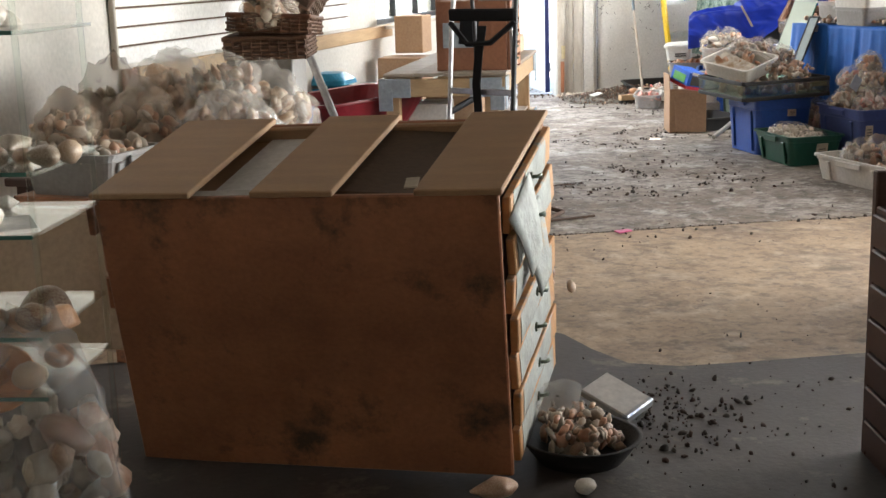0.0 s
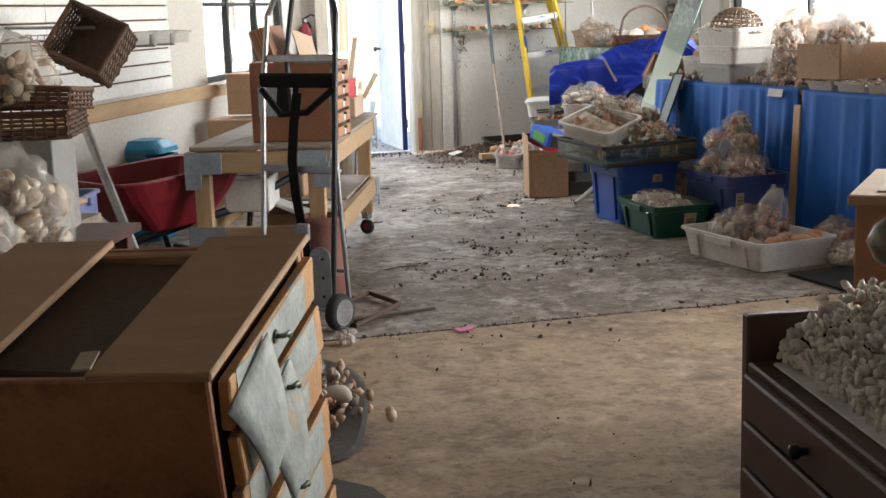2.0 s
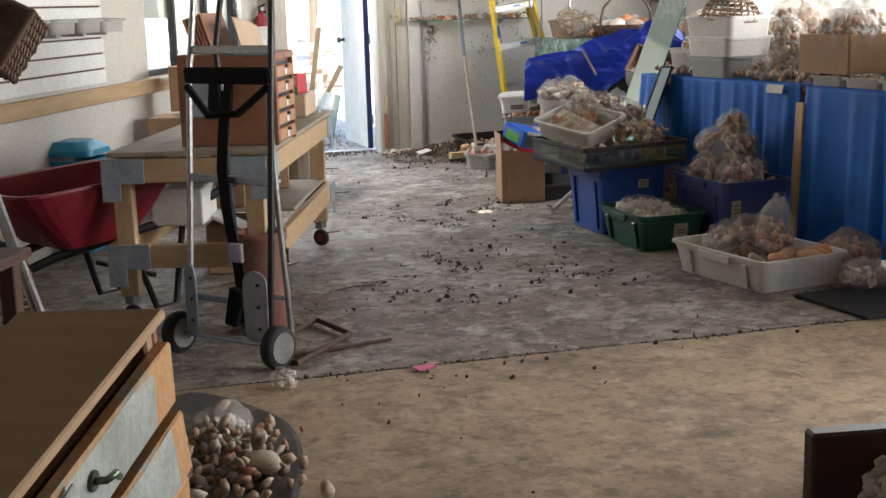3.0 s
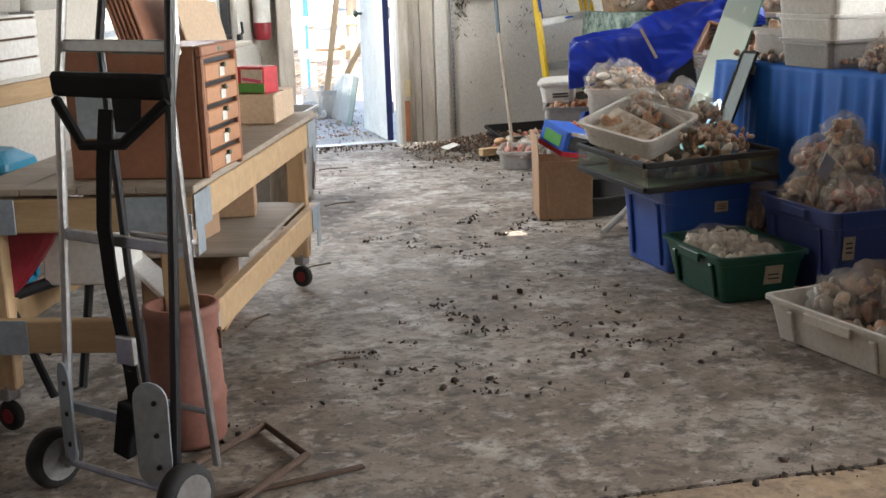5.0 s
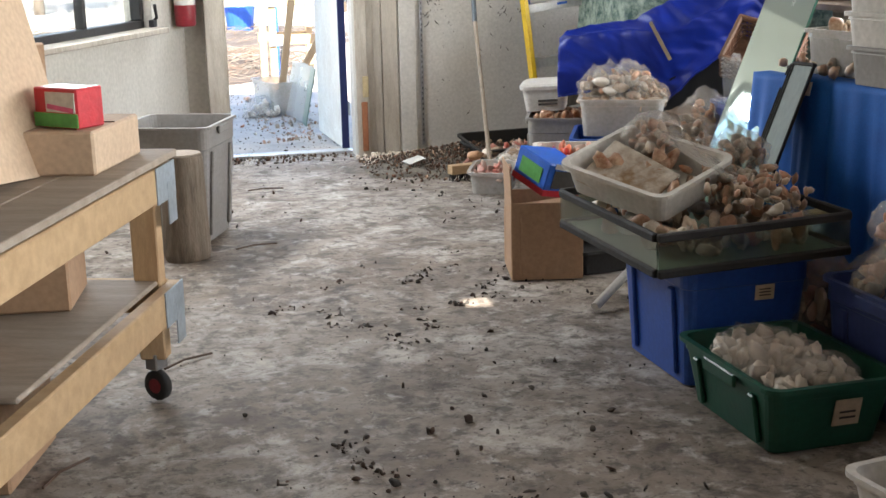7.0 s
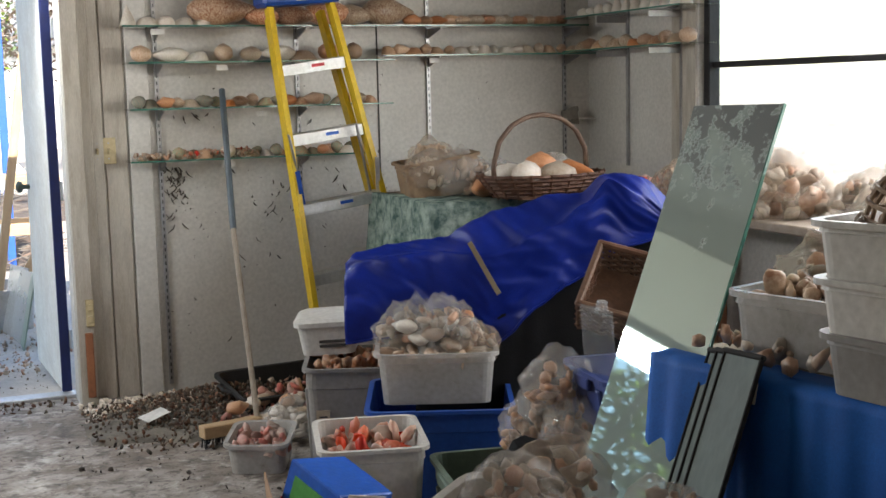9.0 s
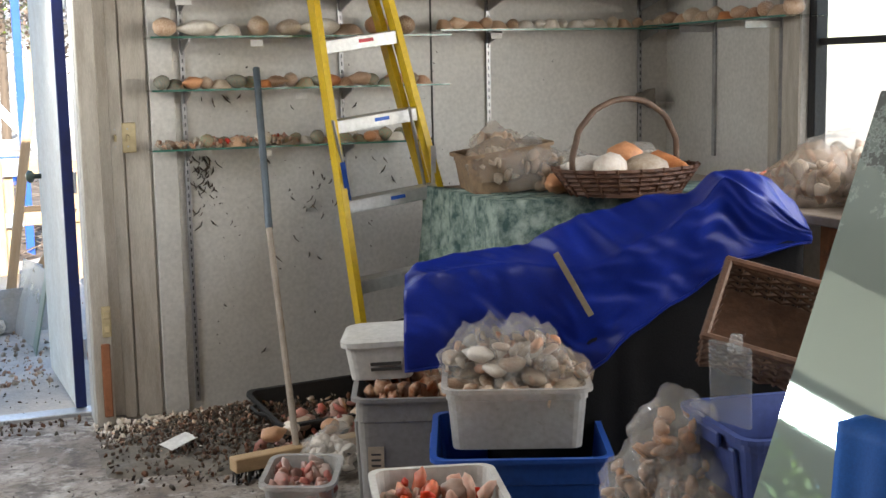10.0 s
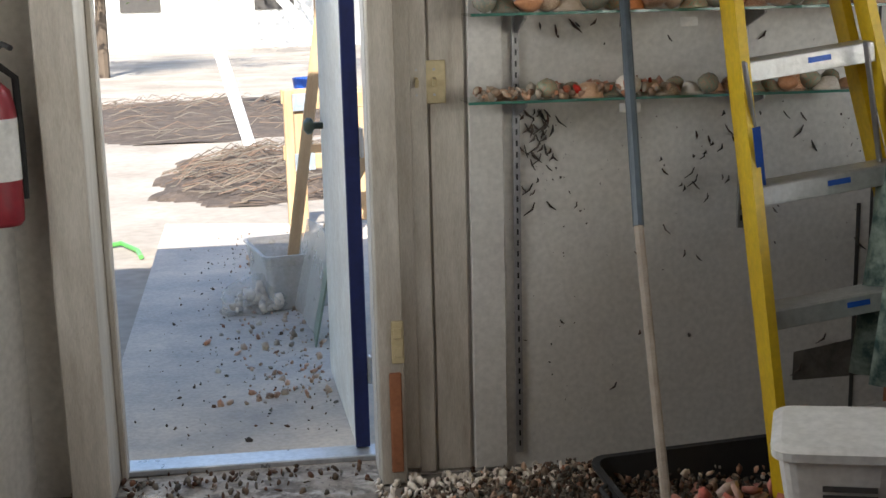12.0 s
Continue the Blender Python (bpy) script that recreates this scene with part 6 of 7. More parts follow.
for k in range(12):
    shell("conch", (SHELL, SHELLB, SHELLW)[k % 3], (2.54 + 0.045 * (k % 7), 8.12 - 0.025 * (k % 7) + 0.05 * (k % 2), 0.51 + 0.025 * (k % 3) + 0.04 * (k // 7)), 0.068, "tan", "heaped in the clear bin")
storage_tub("grey_low_bin", "light grey plastic bin of shells by the wall", "bin", pose(2.62, 8.72, 0.0, 0, 0, -20), 0.36, 0.42, 0.40, GREYP, 0.9, (0.05, 0.09, -0.12, 0.2), SHELLB, fill_level=0.95)
t = thing("lidded_box", "white lidded food box on a grey bin", "box", pose(2.56, 8.84, 0.415, 4, -3, -24))
part("body", loft(bmesh.new(), [rrect(0.20, 0.19, 0.03, 0), rrect(0.225, 0.215, 0.035, 0.115)], True, True), WHITEP, t)
part("lid", loft(bmesh.new(), [rrect(0.25, 0.24, 0.04, 0.115), rrect(0.25, 0.24, 0.04, 0.132), rrect(0.21, 0.20, 0.03, 0.14)], True, True), WHITEP, t)
for k in range(2):
    part("print", blk((0.10, 0.002, 0.011), (0.02, -0.1045, 0.055 - 0.018 * k), (-6, 0, 0), 0), INK, t)
storage_tub("white_tray_bin", "white plastic bin with red and orange pieces", "bin", pose(2.33, 7.74, 0.16, 0, 0, -14), 0.30, 0.36, 0.22, WHITEP, 0.9, fill=CORAL, fill_level=0.85, handles=False)
t = thing("grey_crate", "low grey crate under a white bin", "crate", pose(2.34, 7.74, 0, 0, 0, -14))
part("crate", blk((0.30, 0.36, 0.157), (0, 0, 0.0785)), GREYP, t)
storage_tub("small_clear_tray", "small cloudy tray of pink shells by the debris", "tray", pose(2.26, 8.80, 0.01, 6, 0, -25), 0.22, 0.24, 0.12, CLEARP, 0.9, fill=SHELLP, fill_level=0.7, handles=False)
shell_bag((2.45, 9.1, 0.02), 0.11, 160, False, SHELLW, place="on the debris heap")
storage_tub("sage_tub", "pale green plastic tub with a dark bag", "tub", pose(2.66, 7.36, 0.0, 0, 0, -10), 0.44, 0.42, 0.33, SAGE, 0.88)
t = thing("black_sack", "crumpled black sack in a green tub", "sack", pose(2.62, 7.30, 0.25))
part("sack", wobble(ico(3, 0.15), 0.09, 7), STRAP, t)
for k, (x, y, z, s) in enumerate(((2.78, 7.50, 0.30, 0.12), (2.84, 7.36, 0.30, 0.12), (2.82, 7.44, 0.45, 0.11))):
    shell_bag((x, y, z), s, 165 + k, False, SHELLO, 1, 1, 1.1, "in the green tub", n=9)
storage_tub("side_blue_tub", "blue tub with clear stands beside the mirror", "tub", pose(3.02, 7.30, 0.44, 0, 0, -8), 0.36, 0.34, 0.16, NAVY, 0.9)
t = thing("support_crate", "plain crate under a blue tub", "crate", pose(3.02, 7.30, 0, 0, 0, -8))
part("crate", blk((0.40, 0.38, 0.437), (0, 0, 0.2185)), GREYBOARD, t)
t = thing("clear_stand", "bent clear acrylic stand with a hook", "stand", pose(2.90, 7.34, 0.58, 8, -20, 30))
part("plate", blk((0.012, 0.10, 0.22), (0, 0, 0.11), (0, 0, 0), 0.004), ACRYLIC, t)
part("hook", tube([(0, 0, 0.2), (0.02, 0, 0.23), (0.05, 0, 0.21), (0.045, 0, 0.17)], 0.008, 8), ACRYLIC, t)
wicker_tray(pose(3.06, 7.42, 0.74, 46, 14, -40), 0.28, 0.22, 0.13, "round-edged brown wicker basket tilted in a tub", WICKER)

# ---- tarpaulin over a table ----
t = thing("covered_table", "old table hidden under the tarpaulin", "table", pose(3.12, 8.32, 0, 0, 0, -22))
part("tabletop", blk((0.76, 0.36, 0.04), (0, 0, 0.62)), OLDWOOD, t)
for x in (-0.34, 0.34):
    for y in (-0.14, 0.14):
        part("leg", blk((0.05, 0.05, 0.6), (x, y, 0.3)), OLDWOOD, t)
part("load", wobble(blk((0.26, 0.18, 0.22), (0.14, 0.06, 0.75)), 0.02, 5), GREYBOARD, t)


def along(u, rows):
    """Smooth height at u from (u, height) rows."""
    for (a, p), (b, q) in zip(rows, rows[1:]):
        if u <= b:
            f = max(0.0, (u - a) / (b - a))
            f = f * f * (3 - 2 * f) * 0.6 + f * 0.4
            return p + (q - p) * f
    return rows[-1][1]


def tarp():
    """A stiff sheet: a ridge that climbs to a peak, a sharp crease before it, then a straight fall to the hem."""
    t = thing("tarpaulin", "creased royal blue tarpaulin draped over a loaded table", "tarpaulin")
    ridge = ((0, 0.79), (0.03, 0.83), (0.15, 0.862), (0.31, 0.885), (0.38, 0.93), (0.46, 0.97), (0.64, 1.025), (0.71, 1.02), (0.78, 1.085), (0.89, 1.07), (0.98, 0.99), (1, 0.96))
    crease = ((0, 0.76), (0.05, 0.80), (0.15, 0.82), (0.31, 0.83), (0.45, 0.82), (0.62, 0.92), (0.72, 1.0), (0.78, 1.075), (0.86, 1.02), (1, 0.93))
    hem = ((0, 0.535), (0.11, 0.554), (0.22, 0.60), (0.34, 0.54), (0.43, 0.50), (0.49, 0.567), (0.56, 0.65), (0.67, 0.735), (0.82, 0.855), (1, 0.90))
    across, out = Vector((1.06, -0.46, 0)), Vector((-0.398, -0.917, 0))
    bm = bmesh.new()
    nu, nv = 96, 60
    loops = []
    for j in range(nv + 1):
        v = j / nv
        row = []
        for i in range(nu + 1):
            u = i / nu
            r, c, h = along(u, ridge), along(u, crease), along(u, hem)
            lap = min(1.0, max(0.0, (u - 0.26) / 0.12)) * (1.0 if u < 0.8 else max(0.3, 1 - (u - 0.8) * 4))
            if v < 0.25:
                f = v / 0.25
                d, z = -0.40 + 0.30 * f, r - 0.26 * (1 - f) ** 1.4
            elif v < 0.45:
                f = (v - 0.25) / 0.20
                d, z = -0.10 + (0.06 + 0.09 * lap) * f, r + (c - r) * f ** 1.3 - 0.012 * math.sin(f * math.pi)
            else:
                f = (v - 0.45) / 0.55
                d, z = -0.04 + 0.09 * lap + (0.06 - 0.09 * lap) * f ** 0.6, c + (h - c) * f
            p = Vector((2.46, 8.34, 0)) + across * u + out * d + Vector((0, 0, z))
            pull = u * 9 - v * 4.5
            k = 0.020 * (0.5 - abs(noise.noise(Vector((pull * 0.8, v * 1.6, 5.0))))) * 2 + 0.012 * (0.5 - abs(noise.noise(Vector((pull * 2.1, v * 4.0, 2.0))))) * 2 + 0.03 * noise.noise(Vector((u * 4, v * 3, 1.0)))
            fold = 0.012 * math.sin(u * 23 + v * 2.5 + 2 * noise.noise(Vector((u * 5, v * 2, 9)))) * max(0.0, v - 0.5) * 2
            p += out * (k + fold) + Vector((0, 0, 0.5 * k if 0.1 < v < 0.9 else 0))
            row.append(p)
        loops.append(row)
    loft(bm, loops, closed=False)
    c = part("sheet", bm, TARP, t, smooth=True)
    c.modifiers.new("thick", "SOLIDIFY").thickness = 0.003
    part("hem", tube([tuple(p) for p in loops[-1][::3]], 0.005, 6), TARP, t, "rolled hem of the sheet", True)
    return t


tarp()
# black sheet that stands in for the dark void below the hem
t = thing("under_tarp_shade", "black cloth hanging under the tarpaulin", "cloth", pose(3.0, 8.085, 0, 0, 0, -23.5))
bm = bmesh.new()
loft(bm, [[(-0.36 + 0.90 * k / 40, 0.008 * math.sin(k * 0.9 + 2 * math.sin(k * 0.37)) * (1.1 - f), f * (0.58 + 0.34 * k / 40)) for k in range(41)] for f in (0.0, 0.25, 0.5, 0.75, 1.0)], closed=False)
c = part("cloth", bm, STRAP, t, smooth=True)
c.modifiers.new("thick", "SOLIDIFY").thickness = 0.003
t = thing("tape_strip", "strip of dirty brown tape on the tarpaulin", "tape", pose(2.86, 8.045, 0.80, 74, -28, -22))
part("tape", wobble(blk((0.017, 0.20, 0.003)), 0.006, 9), TAPE, t)
# back corner table with a batik cloth
t = thing("corner_table", "table in the corner with a green batik cloth", "table", pose(3.62, 9.28, 0))
part("tabletop", blk((1.2, 0.72, 0.03), (0, 0, 0.925)), GREYBOARD, t)
for x in (-0.55, 0.55):
    for y in (-0.32, 0.32):
        part("leg", blk((0.05, 0.05, 0.91), (x, y, 0.455)), OLDWOOD, t)
bm = bmesh.new()
n = 70
loops = []
for z in (0.946, 0.94, 0.8, 0.6, 0.4):
    amt = (0.95 - z) * 0.10
    row = []
    for k in range(n + 1):
        u = k / n
        px, py = (-0.61, 0.36 - u * 2 * 0.74) if u < 0.5 else (-0.61 + (u - 0.5) * 2 * 1.2, -0.375)
        nx, ny = (-1, 0) if u < 0.5 else (0, -1)
        f = amt * (0.6 + 0.5 * math.sin(k * 1.25) + noise.noise(Vector((k * 0.3, 7, 0))))
        row.append((px + nx * f, py + ny * f, z))
    loops.append(row)
loops.insert(0, [(-0.5 + 1.0 * (k / n), -0.2 + 0.3 * math.sin(k / n * 3.1), 0.948) for k in range(n + 1)])
loft(bm, loops, closed=False)
c = part("cloth", bm, BATIK, t, "mottled green batik cloth", True)
c.modifiers.new("thick", "SOLIDIFY").thickness = 0.003
storage_tub("wicker_crate", "open crate of bagged shells on the corner table", "crate", pose(3.22, 9.30, 0.95, 0, -8, -10), 0.32, 0.30, 0.16, WICKERP, 0.95, fill=SHELLM, handles=False)
for k, (x, y, z, s) in enumerate(((3.14, 9.22, 0.99, 0.11), (3.27, 9.20, 0.95, 0.13), (3.34, 9.36, 0.96, 0.12), (3.42, 9.12, 0.95, 0.10), (3.20, 9.36, 1.06, 0.09), (3.38, 9.02, 0.95, 0.09))):
    shell_bag((x, y, z), s, 170 + k, k % 2 == 0, SHELL, 1, 1, 0.9, "on the corner table")
shell("conch", SHELLO, (3.30, 9.02, 0.95), 0.12, "tan", "on the corner table")
t = thing("handled_basket", "brown wicker basket with a tall hoop handle holding large shells", "basket", pose(3.52, 8.92, 0.95, 0, 0, 10))
bm = bmesh.new()
for j in range(6):
    r = 0.19 + 0.012 * j
    tube([(r * 1.15 * math.cos(2 * math.pi * i / 40), r * 0.8 * math.sin(2 * math.pi * i / 40) + (0.005 if (i + j) % 2 else -0.005), 0.012 + 0.016 * j) for i in range(41)], 0.008, 5, bm, False)
for i in range(20):
    a = 2 * math.pi * i / 20
    tube([(0.19 * 1.15 * math.cos(a), 0.19 * 0.8 * math.sin(a), 0), (0.26 * 1.15 * math.cos(a), 0.255 * 0.8 * math.sin(a), 0.1)], 0.005, 5, bm)
part("woven_bowl", bm, WICKER, t)["kind"] = "stuff"
part("base", lathe([(0.2, 0), (0.2, 0.01)], 20), WICKER, t)
part("handle", tube([(0.24 * math.cos(a), 0.004 * math.sin(a * 15), 0.09 + 0.245 * math.sin(a) ** 0.8) for a in [math.pi * i / 30 for i in range(31)]], 0.011, 8), WICKER, t, smooth=True)
for k, (x, y, z, s, kd, mm) in enumerate(((-0.10, -0.06, 0.03, 0.16, "round", SHELLW), (0.02, -0.10, 0.03, 0.17, "round", SHELL), (0.13, -0.05, 0.04, 0.16, "cone", SHELLO), (0.02, 0.05, 0.07, 0.15, "round", SHELLO), (-0.14, 0.04, 0.04, 0.14, "conch", SHELLW))):
    shell(kd, mm, (3.52 + x, 8.92 + y, 0.95 + z), s, "large pale", "in the handled basket", group="shells in the basket")
shell_bag((3.62, 8.98, 1.0), 0.09, 180, False, SHELLW, place="in the handled basket")
t = thing("white_dish", "white dish of red shell pieces on a pile", "dish", pose(3.95, 8.65, 0.95))
part("dish", lathe([(0.10, 0), (0.15, 0.03), (0.17, 0.06), (0.165, 0.06), (0.14, 0.035), (0.05, 0.012)], 28), WHITEP, t, smooth=True)
lumps("filling", [(0.11 * r2.uniform(-1, 1), 0.11 * r2.uniform(-1, 1), 0.05 + 0.02 * r2.random(), 0.018) for _ in range(50)], CORAL, t)
t = thing("window_table", "table under the wide window", "table", pose(4.02, 8.0, 0))
part("tabletop", blk((0.70, 1.7, 0.03), (0, 0, 0.93)), GREYBOARD, t)
for x in (-0.3, 0.3):
    for y in (-0.8, 0.8):
        part("leg", blk((0.05, 0.05, 0.915), (x, y, 0.457)), OLDWOOD, t)
for k in range(9):
    shell_bag((3.82 + 0.35 * rnd.random(), 7.3 + 0.14 * k, 0.946), rnd.uniform(0.11, 0.17), 185 + k, bool(k % 2), SHELLM, place="on the table under the window")

# ---- step ladder ----
t = thing("step_ladder", "yellow fibreglass step ladder with a blue top", "ladder")
LT, LB = Vector((2.755, 9.78, 1.79)), Vector((2.985, 9.46, 0.0))
wt, wb = 0.142, 0.255


def rail(p0, p1, name):
    bm = bmesh.new()
    d = (p1 - p0).normalized()
    x = Vector((1, 0, 0))
    y = d.cross(x).normalized()
    loft(bm, [[q + x * a + y * b for a, b in ((-0.012, -0.035), (0.012, -0.035), (0.012, -0.026), (-0.004, -0.026), (-0.004, 0.026), (0.012, 0.026), (0.012, 0.035), (-0.012, 0.035))] for q in (p0, p1)], True, True)
    return part(name, bm, YELLOW, t)


LEAN = -math.degrees(math.atan2(LB.x - LT.x, LT.z - LB.z))
side = Vector((math.cos(radians(LEAN)), 0, -math.sin(radians(LEAN))))
for s in (-1, 1):
    foot = LB + side * (s * wb)
    foot.z = max(foot.z, 0.0)
    rail(foot, LT + side * (s * wt), "front_rail")
    rail(foot + Vector((-s * 0.02, 0.085, 0.03)), LT + side * (s * wt * 0.85) + Vector((0, 0.085, -0.04)), "rear_rail")
    part("spreader", blk((0.008, 0.022, 0.34), LB.lerp(LT, 0.60) + side * (s * 0.187 - s * 0.03) + Vector((-0.02, -0.028, 0)), (8, LEAN - 6, 0)), METAL, t)
    part("sticker", blk((0.020, 0.003, 0.20), LB.lerp(LT, 0.55) + side * (s * 0.181) + Vector((0, -0.0385, 0)), (10, LEAN + 4 * s, 0), 0), LADBLUE if s < 0 else PAPER, t)
    part("boot", blk((0.035, 0.09, 0.03), foot + Vector((0, 0, 0.015))), RUBBER, t)
for k in range(1, 6):
    f = k * 0.305 / 1.79
    p = LB.lerp(LT, f)
    w = wb + (wt - wb) * f
    part("step", blk((2 * w - 0.02, 0.085, 0.03), p + Vector((0, 0.02, 0)), (0, LEAN, 0)), ALU, t)
    part("step_lip", blk((2 * w - 0.02, 0.006, 0.05), p + Vector((0, -0.024, -0.012)), (0, LEAN, 0)), ALU, t)
    part("step_label", blk((0.06, 0.002, 0.014), p + Vector((0.02, -0.028, -0.004)), (0, LEAN, 0), 0), PRINTR if k == 5 else PRINTB, t)
part("cap", blk((0.36, 0.20, 0.06), LT + Vector((0, 0.04, 0.03)), (0, LEAN * 0.5, 0), 0.015), LADBLUE, t, "blue moulded ladder top")
part("cap_mark", blk((0.10, 0.003, 0.025), LT + Vector((0.02, -0.062, 0.03)), (0, LEAN * 0.5, 0), 0), PAPER, t)

# ---- broom and debris ----
t = thing("push_broom", "wide push broom with a long handle leaning on the wall", "broom")
part("handle", tube([(2.35, 9.22, 0.055), (2.37, 9.60, 0.82)], 0.0125, 9), GREYBOARD, t)
part("grip", tube([(2.37, 9.60, 0.82), (2.43, 9.97, 1.42)], 0.0145, 9), GRIP, t, "dark blue grey handle sleeve")
part("head", blk((0.52, 0.06, 0.05), (2.36, 9.22, 0.055), (0, 0, 12)), PINE, t)
bm = bmesh.new()
for k in range(60):
    tube([(2.36 + (k / 59 - 0.5) * 0.5, 9.22 + (k / 59 - 0.5) * 0.106 + 0.02 * math.sin(k * 7), 0.032), (2.36 + (k / 59 - 0.5) * 0.52, 9.20 + (k / 59 - 0.5) * 0.106 + 0.03 * math.sin(k * 5), 0.0)], 0.004, 4, bm)
part("bristles", bm, RUBBER, t)["kind"] = "stuff"
t = thing("dust_pan", "black metal pan lying in the debris", "pan", pose(2.62, 9.62, 0.03, 8, 0, 8))
part("pan", tub_mesh(0.62, 0.36, 0.11, 0.9), RUBBER, t)
for sx in (-1, 1):
    part("handle", tube([(sx * 0.32, -0.06, 0.10), (sx * 0.35, -0.03, 0.105), (sx * 0.35, 0.03, 0.105), (sx * 0.32, 0.06, 0.10)], 0.007, 7), RUBBER, t)


def debris(name, label, n, cx, cy, sx, sy, top, material, rmin, rmax, seed, keep=None):
    r3 = random.Random(seed)
    rows = []
    while len(rows) < n:
        x, y = r3.gauss(cx, sx), r3.gauss(cy, sy)
        if keep and not keep(x, y):
            continue
        g = math.exp(-((x - cx) / sx / 1.6) ** 2 - ((y - cy) / sy / 1.6) ** 2)
        rows.append((x, y, max(0.002, top * g * r3.random()), r3.uniform(rmin, rmax)))
    return tagged(lumps(name, rows, material, seed=seed, squash=0.4), label, "debris", kind="stuff")


bm = bmesh.new()
bmesh.ops.create_grid(bm, x_segments=70, y_segments=40, size=1.0)
for v in bm.verts:
    p = v.co.copy()
    d = math.hypot(p.x, p.y) + 0.35 * noise.noise(p * 2.6)
    z = 0.085 * max(0.0, 1 - d) ** 0.7 * (0.6 + 0.7 * abs(noise.noise(p * 7)))
    v.co = Vector((2.42 + 0.72 * p.x, 9.66 + 0.42 * p.y, -0.012 + (0.013 if d < 1 else 0.0) + z + 0.006 * noise.noise(p * 30)))
tagged(part("debris_mound", bm, LITTER, smooth=True), "low mound of mud and litter swept against the wall", "debris", kind="stuff")
inside = lambda x, y: 1.72 < x < 3.3 and 9.08 < y < WALL_Y - 0.03
debris("shell_debris", "heap of broken shells and dirt against the wall", 900, 2.47, 9.76, 0.36, 0.17, 0.12, SHELLM, 0.005, 0.019, 31, inside)
debris("mud_debris", "dark mud and leaf litter under the shells", 6500, 2.38, 9.66, 0.33, 0.22, 0.12, LITTER, 0.004, 0.013, 32, inside)
debris("pink_debris", "pink and white shell pieces in the heap", 160, 2.65, 9.48, 0.25, 0.16, 0.15, SHELLP, 0.02, 0.042, 33, inside)
debris("white_debris", "white shell fragments at the foot of the wall", 520, 2.1, 9.96, 0.40, 0.08, 0.04, SHELLW, 0.006, 0.02, 34, inside)
debris("threshold_dirt", "line of dirt along the threshold", 170, 1.25, 10.16, 0.34, 0.06, 0.02, LITTER, 0.005, 0.016, 35, lambda x, y: 0.75 < x < 1.72 and 9.9 < y < 10.3)
t = thing("paper_scrap", "white paper scrap on the debris", "paper", pose(1.98, 9.52, 0.06, 6, -8, 30))
part("scrap", wobble(blk((0.13, 0.07, 0.004)), 0.008, 12), PAPER, t)
t = thing("plastic_scrap", "crumpled clear plastic by the threshold", "plastic", pose(1.08, 10.02, 0.0))
part("scrap", wobble(ico(2, 0.05), 0.03, 12), BAG, t)
for k in range(8):
    shell(("conch", "round")[k % 2], (SHELLO, SHELLW, SHELL)[k % 3], (2.30 + 0.07 * k, 9.34 + 0.05 * (k % 3), 0.07), 0.075, "pale pink", "on the debris heap", group="shells in the debris")

r3 = random.Random(51)
rows = []
for _ in range(2600):
    y = r3.uniform(1.7, 10.0)
    x = r3.gauss(0.35 + 0.16 * y, 0.62)
    if x < -0.1 + 0.05 * y - 0.5 or x > 2.6 or (y < 3.6 and r3.random() < 0.72) or noise.noise(Vector((x * 1.6, y * 1.6, 0))) < r3.uniform(-0.1, 0.35):
        continue
    s = 0.003 + 0.013 * r3.random() ** 3.6
    rows.append((x, y, 0.002, s))
for _ in range(120):
    y = r3.uniform(3.9, 7.6)
    x = r3.gauss(0.55 + 0.13 * y, 0.42)
    if x > 1.9 or noise.noise(Vector((x * 0.9, y * 0.9, 3))) < r3.uniform(-0.25, 0.2):
        continue
    for _ in range(r3.randint(4, 13)):
        rows.append((x + r3.gauss(0, 0.03), y + r3.gauss(0, 0.022), -0.004, 0.004 + 0.012 * r3.random() ** 2))
h = lumps("floor_dirt", rows, MUD, None, seed=52, squash=0.32)
tagged(h, "crumbs and clods of dried mud over the floor", "dirt", kind="stuff")
rows = [(r3.gauss(-0.16, 0.16), r3.gauss(1.18, 0.17), 0.01, 0.003 + 0.012 * r3.random() ** 3) for _ in range(330)] + [(r3.uniform(-0.3, 1.2), r3.uniform(0.6, 1.6), 0.009, 0.002 + 0.009 * r3.random() ** 4) for _ in range(120)]
h = lumps("floor_rubble", rows, MUD, None, seed=53, squash=0.6)
tagged(h, "dark rubble on the floor covering beside the chest", "dirt", kind="stuff")
rows = [(r3.uniform(-0.2, 2.3), 3.71 + r3.gauss(0, 0.012), -0.012, r3.uniform(0.006, 0.016)) for _ in range(420)]
h = lumps("joint_dirt", rows, MUD, None, seed=54, squash=0.6)
tagged(h, "dirt packed in the floor joint", "dirt", kind="stuff")
t = thing("red_scrap", "faded pink scrap on the floor joint", "scrap", pose(0.48, 3.66, 0.002, 0, 0, 20))
part("scrap", wobble(blk((0.08, 0.045, 0.006), (0, 0, 0.003)), 0.004, 20), PRINTPINK, t)
for k, (x, y, a) in enumerate(((0.95, 7.9, 20), (0.75, 8.6, 70), (1.1, 9.2, 5), (0.62, 6.4, 40), (0.5, 5.0, 15), (0.3, 5.6, 60))):
    t = thing("twig", "thin dark twig on the floor", "twig", pose(x, y, 0.006, 0, 0, a))
    part("twig", tube([(-0.09, 0, 0), (0, 0.012, 0.003), (0.1, -0.006, 0)], 0.004, 5), RUST, t)

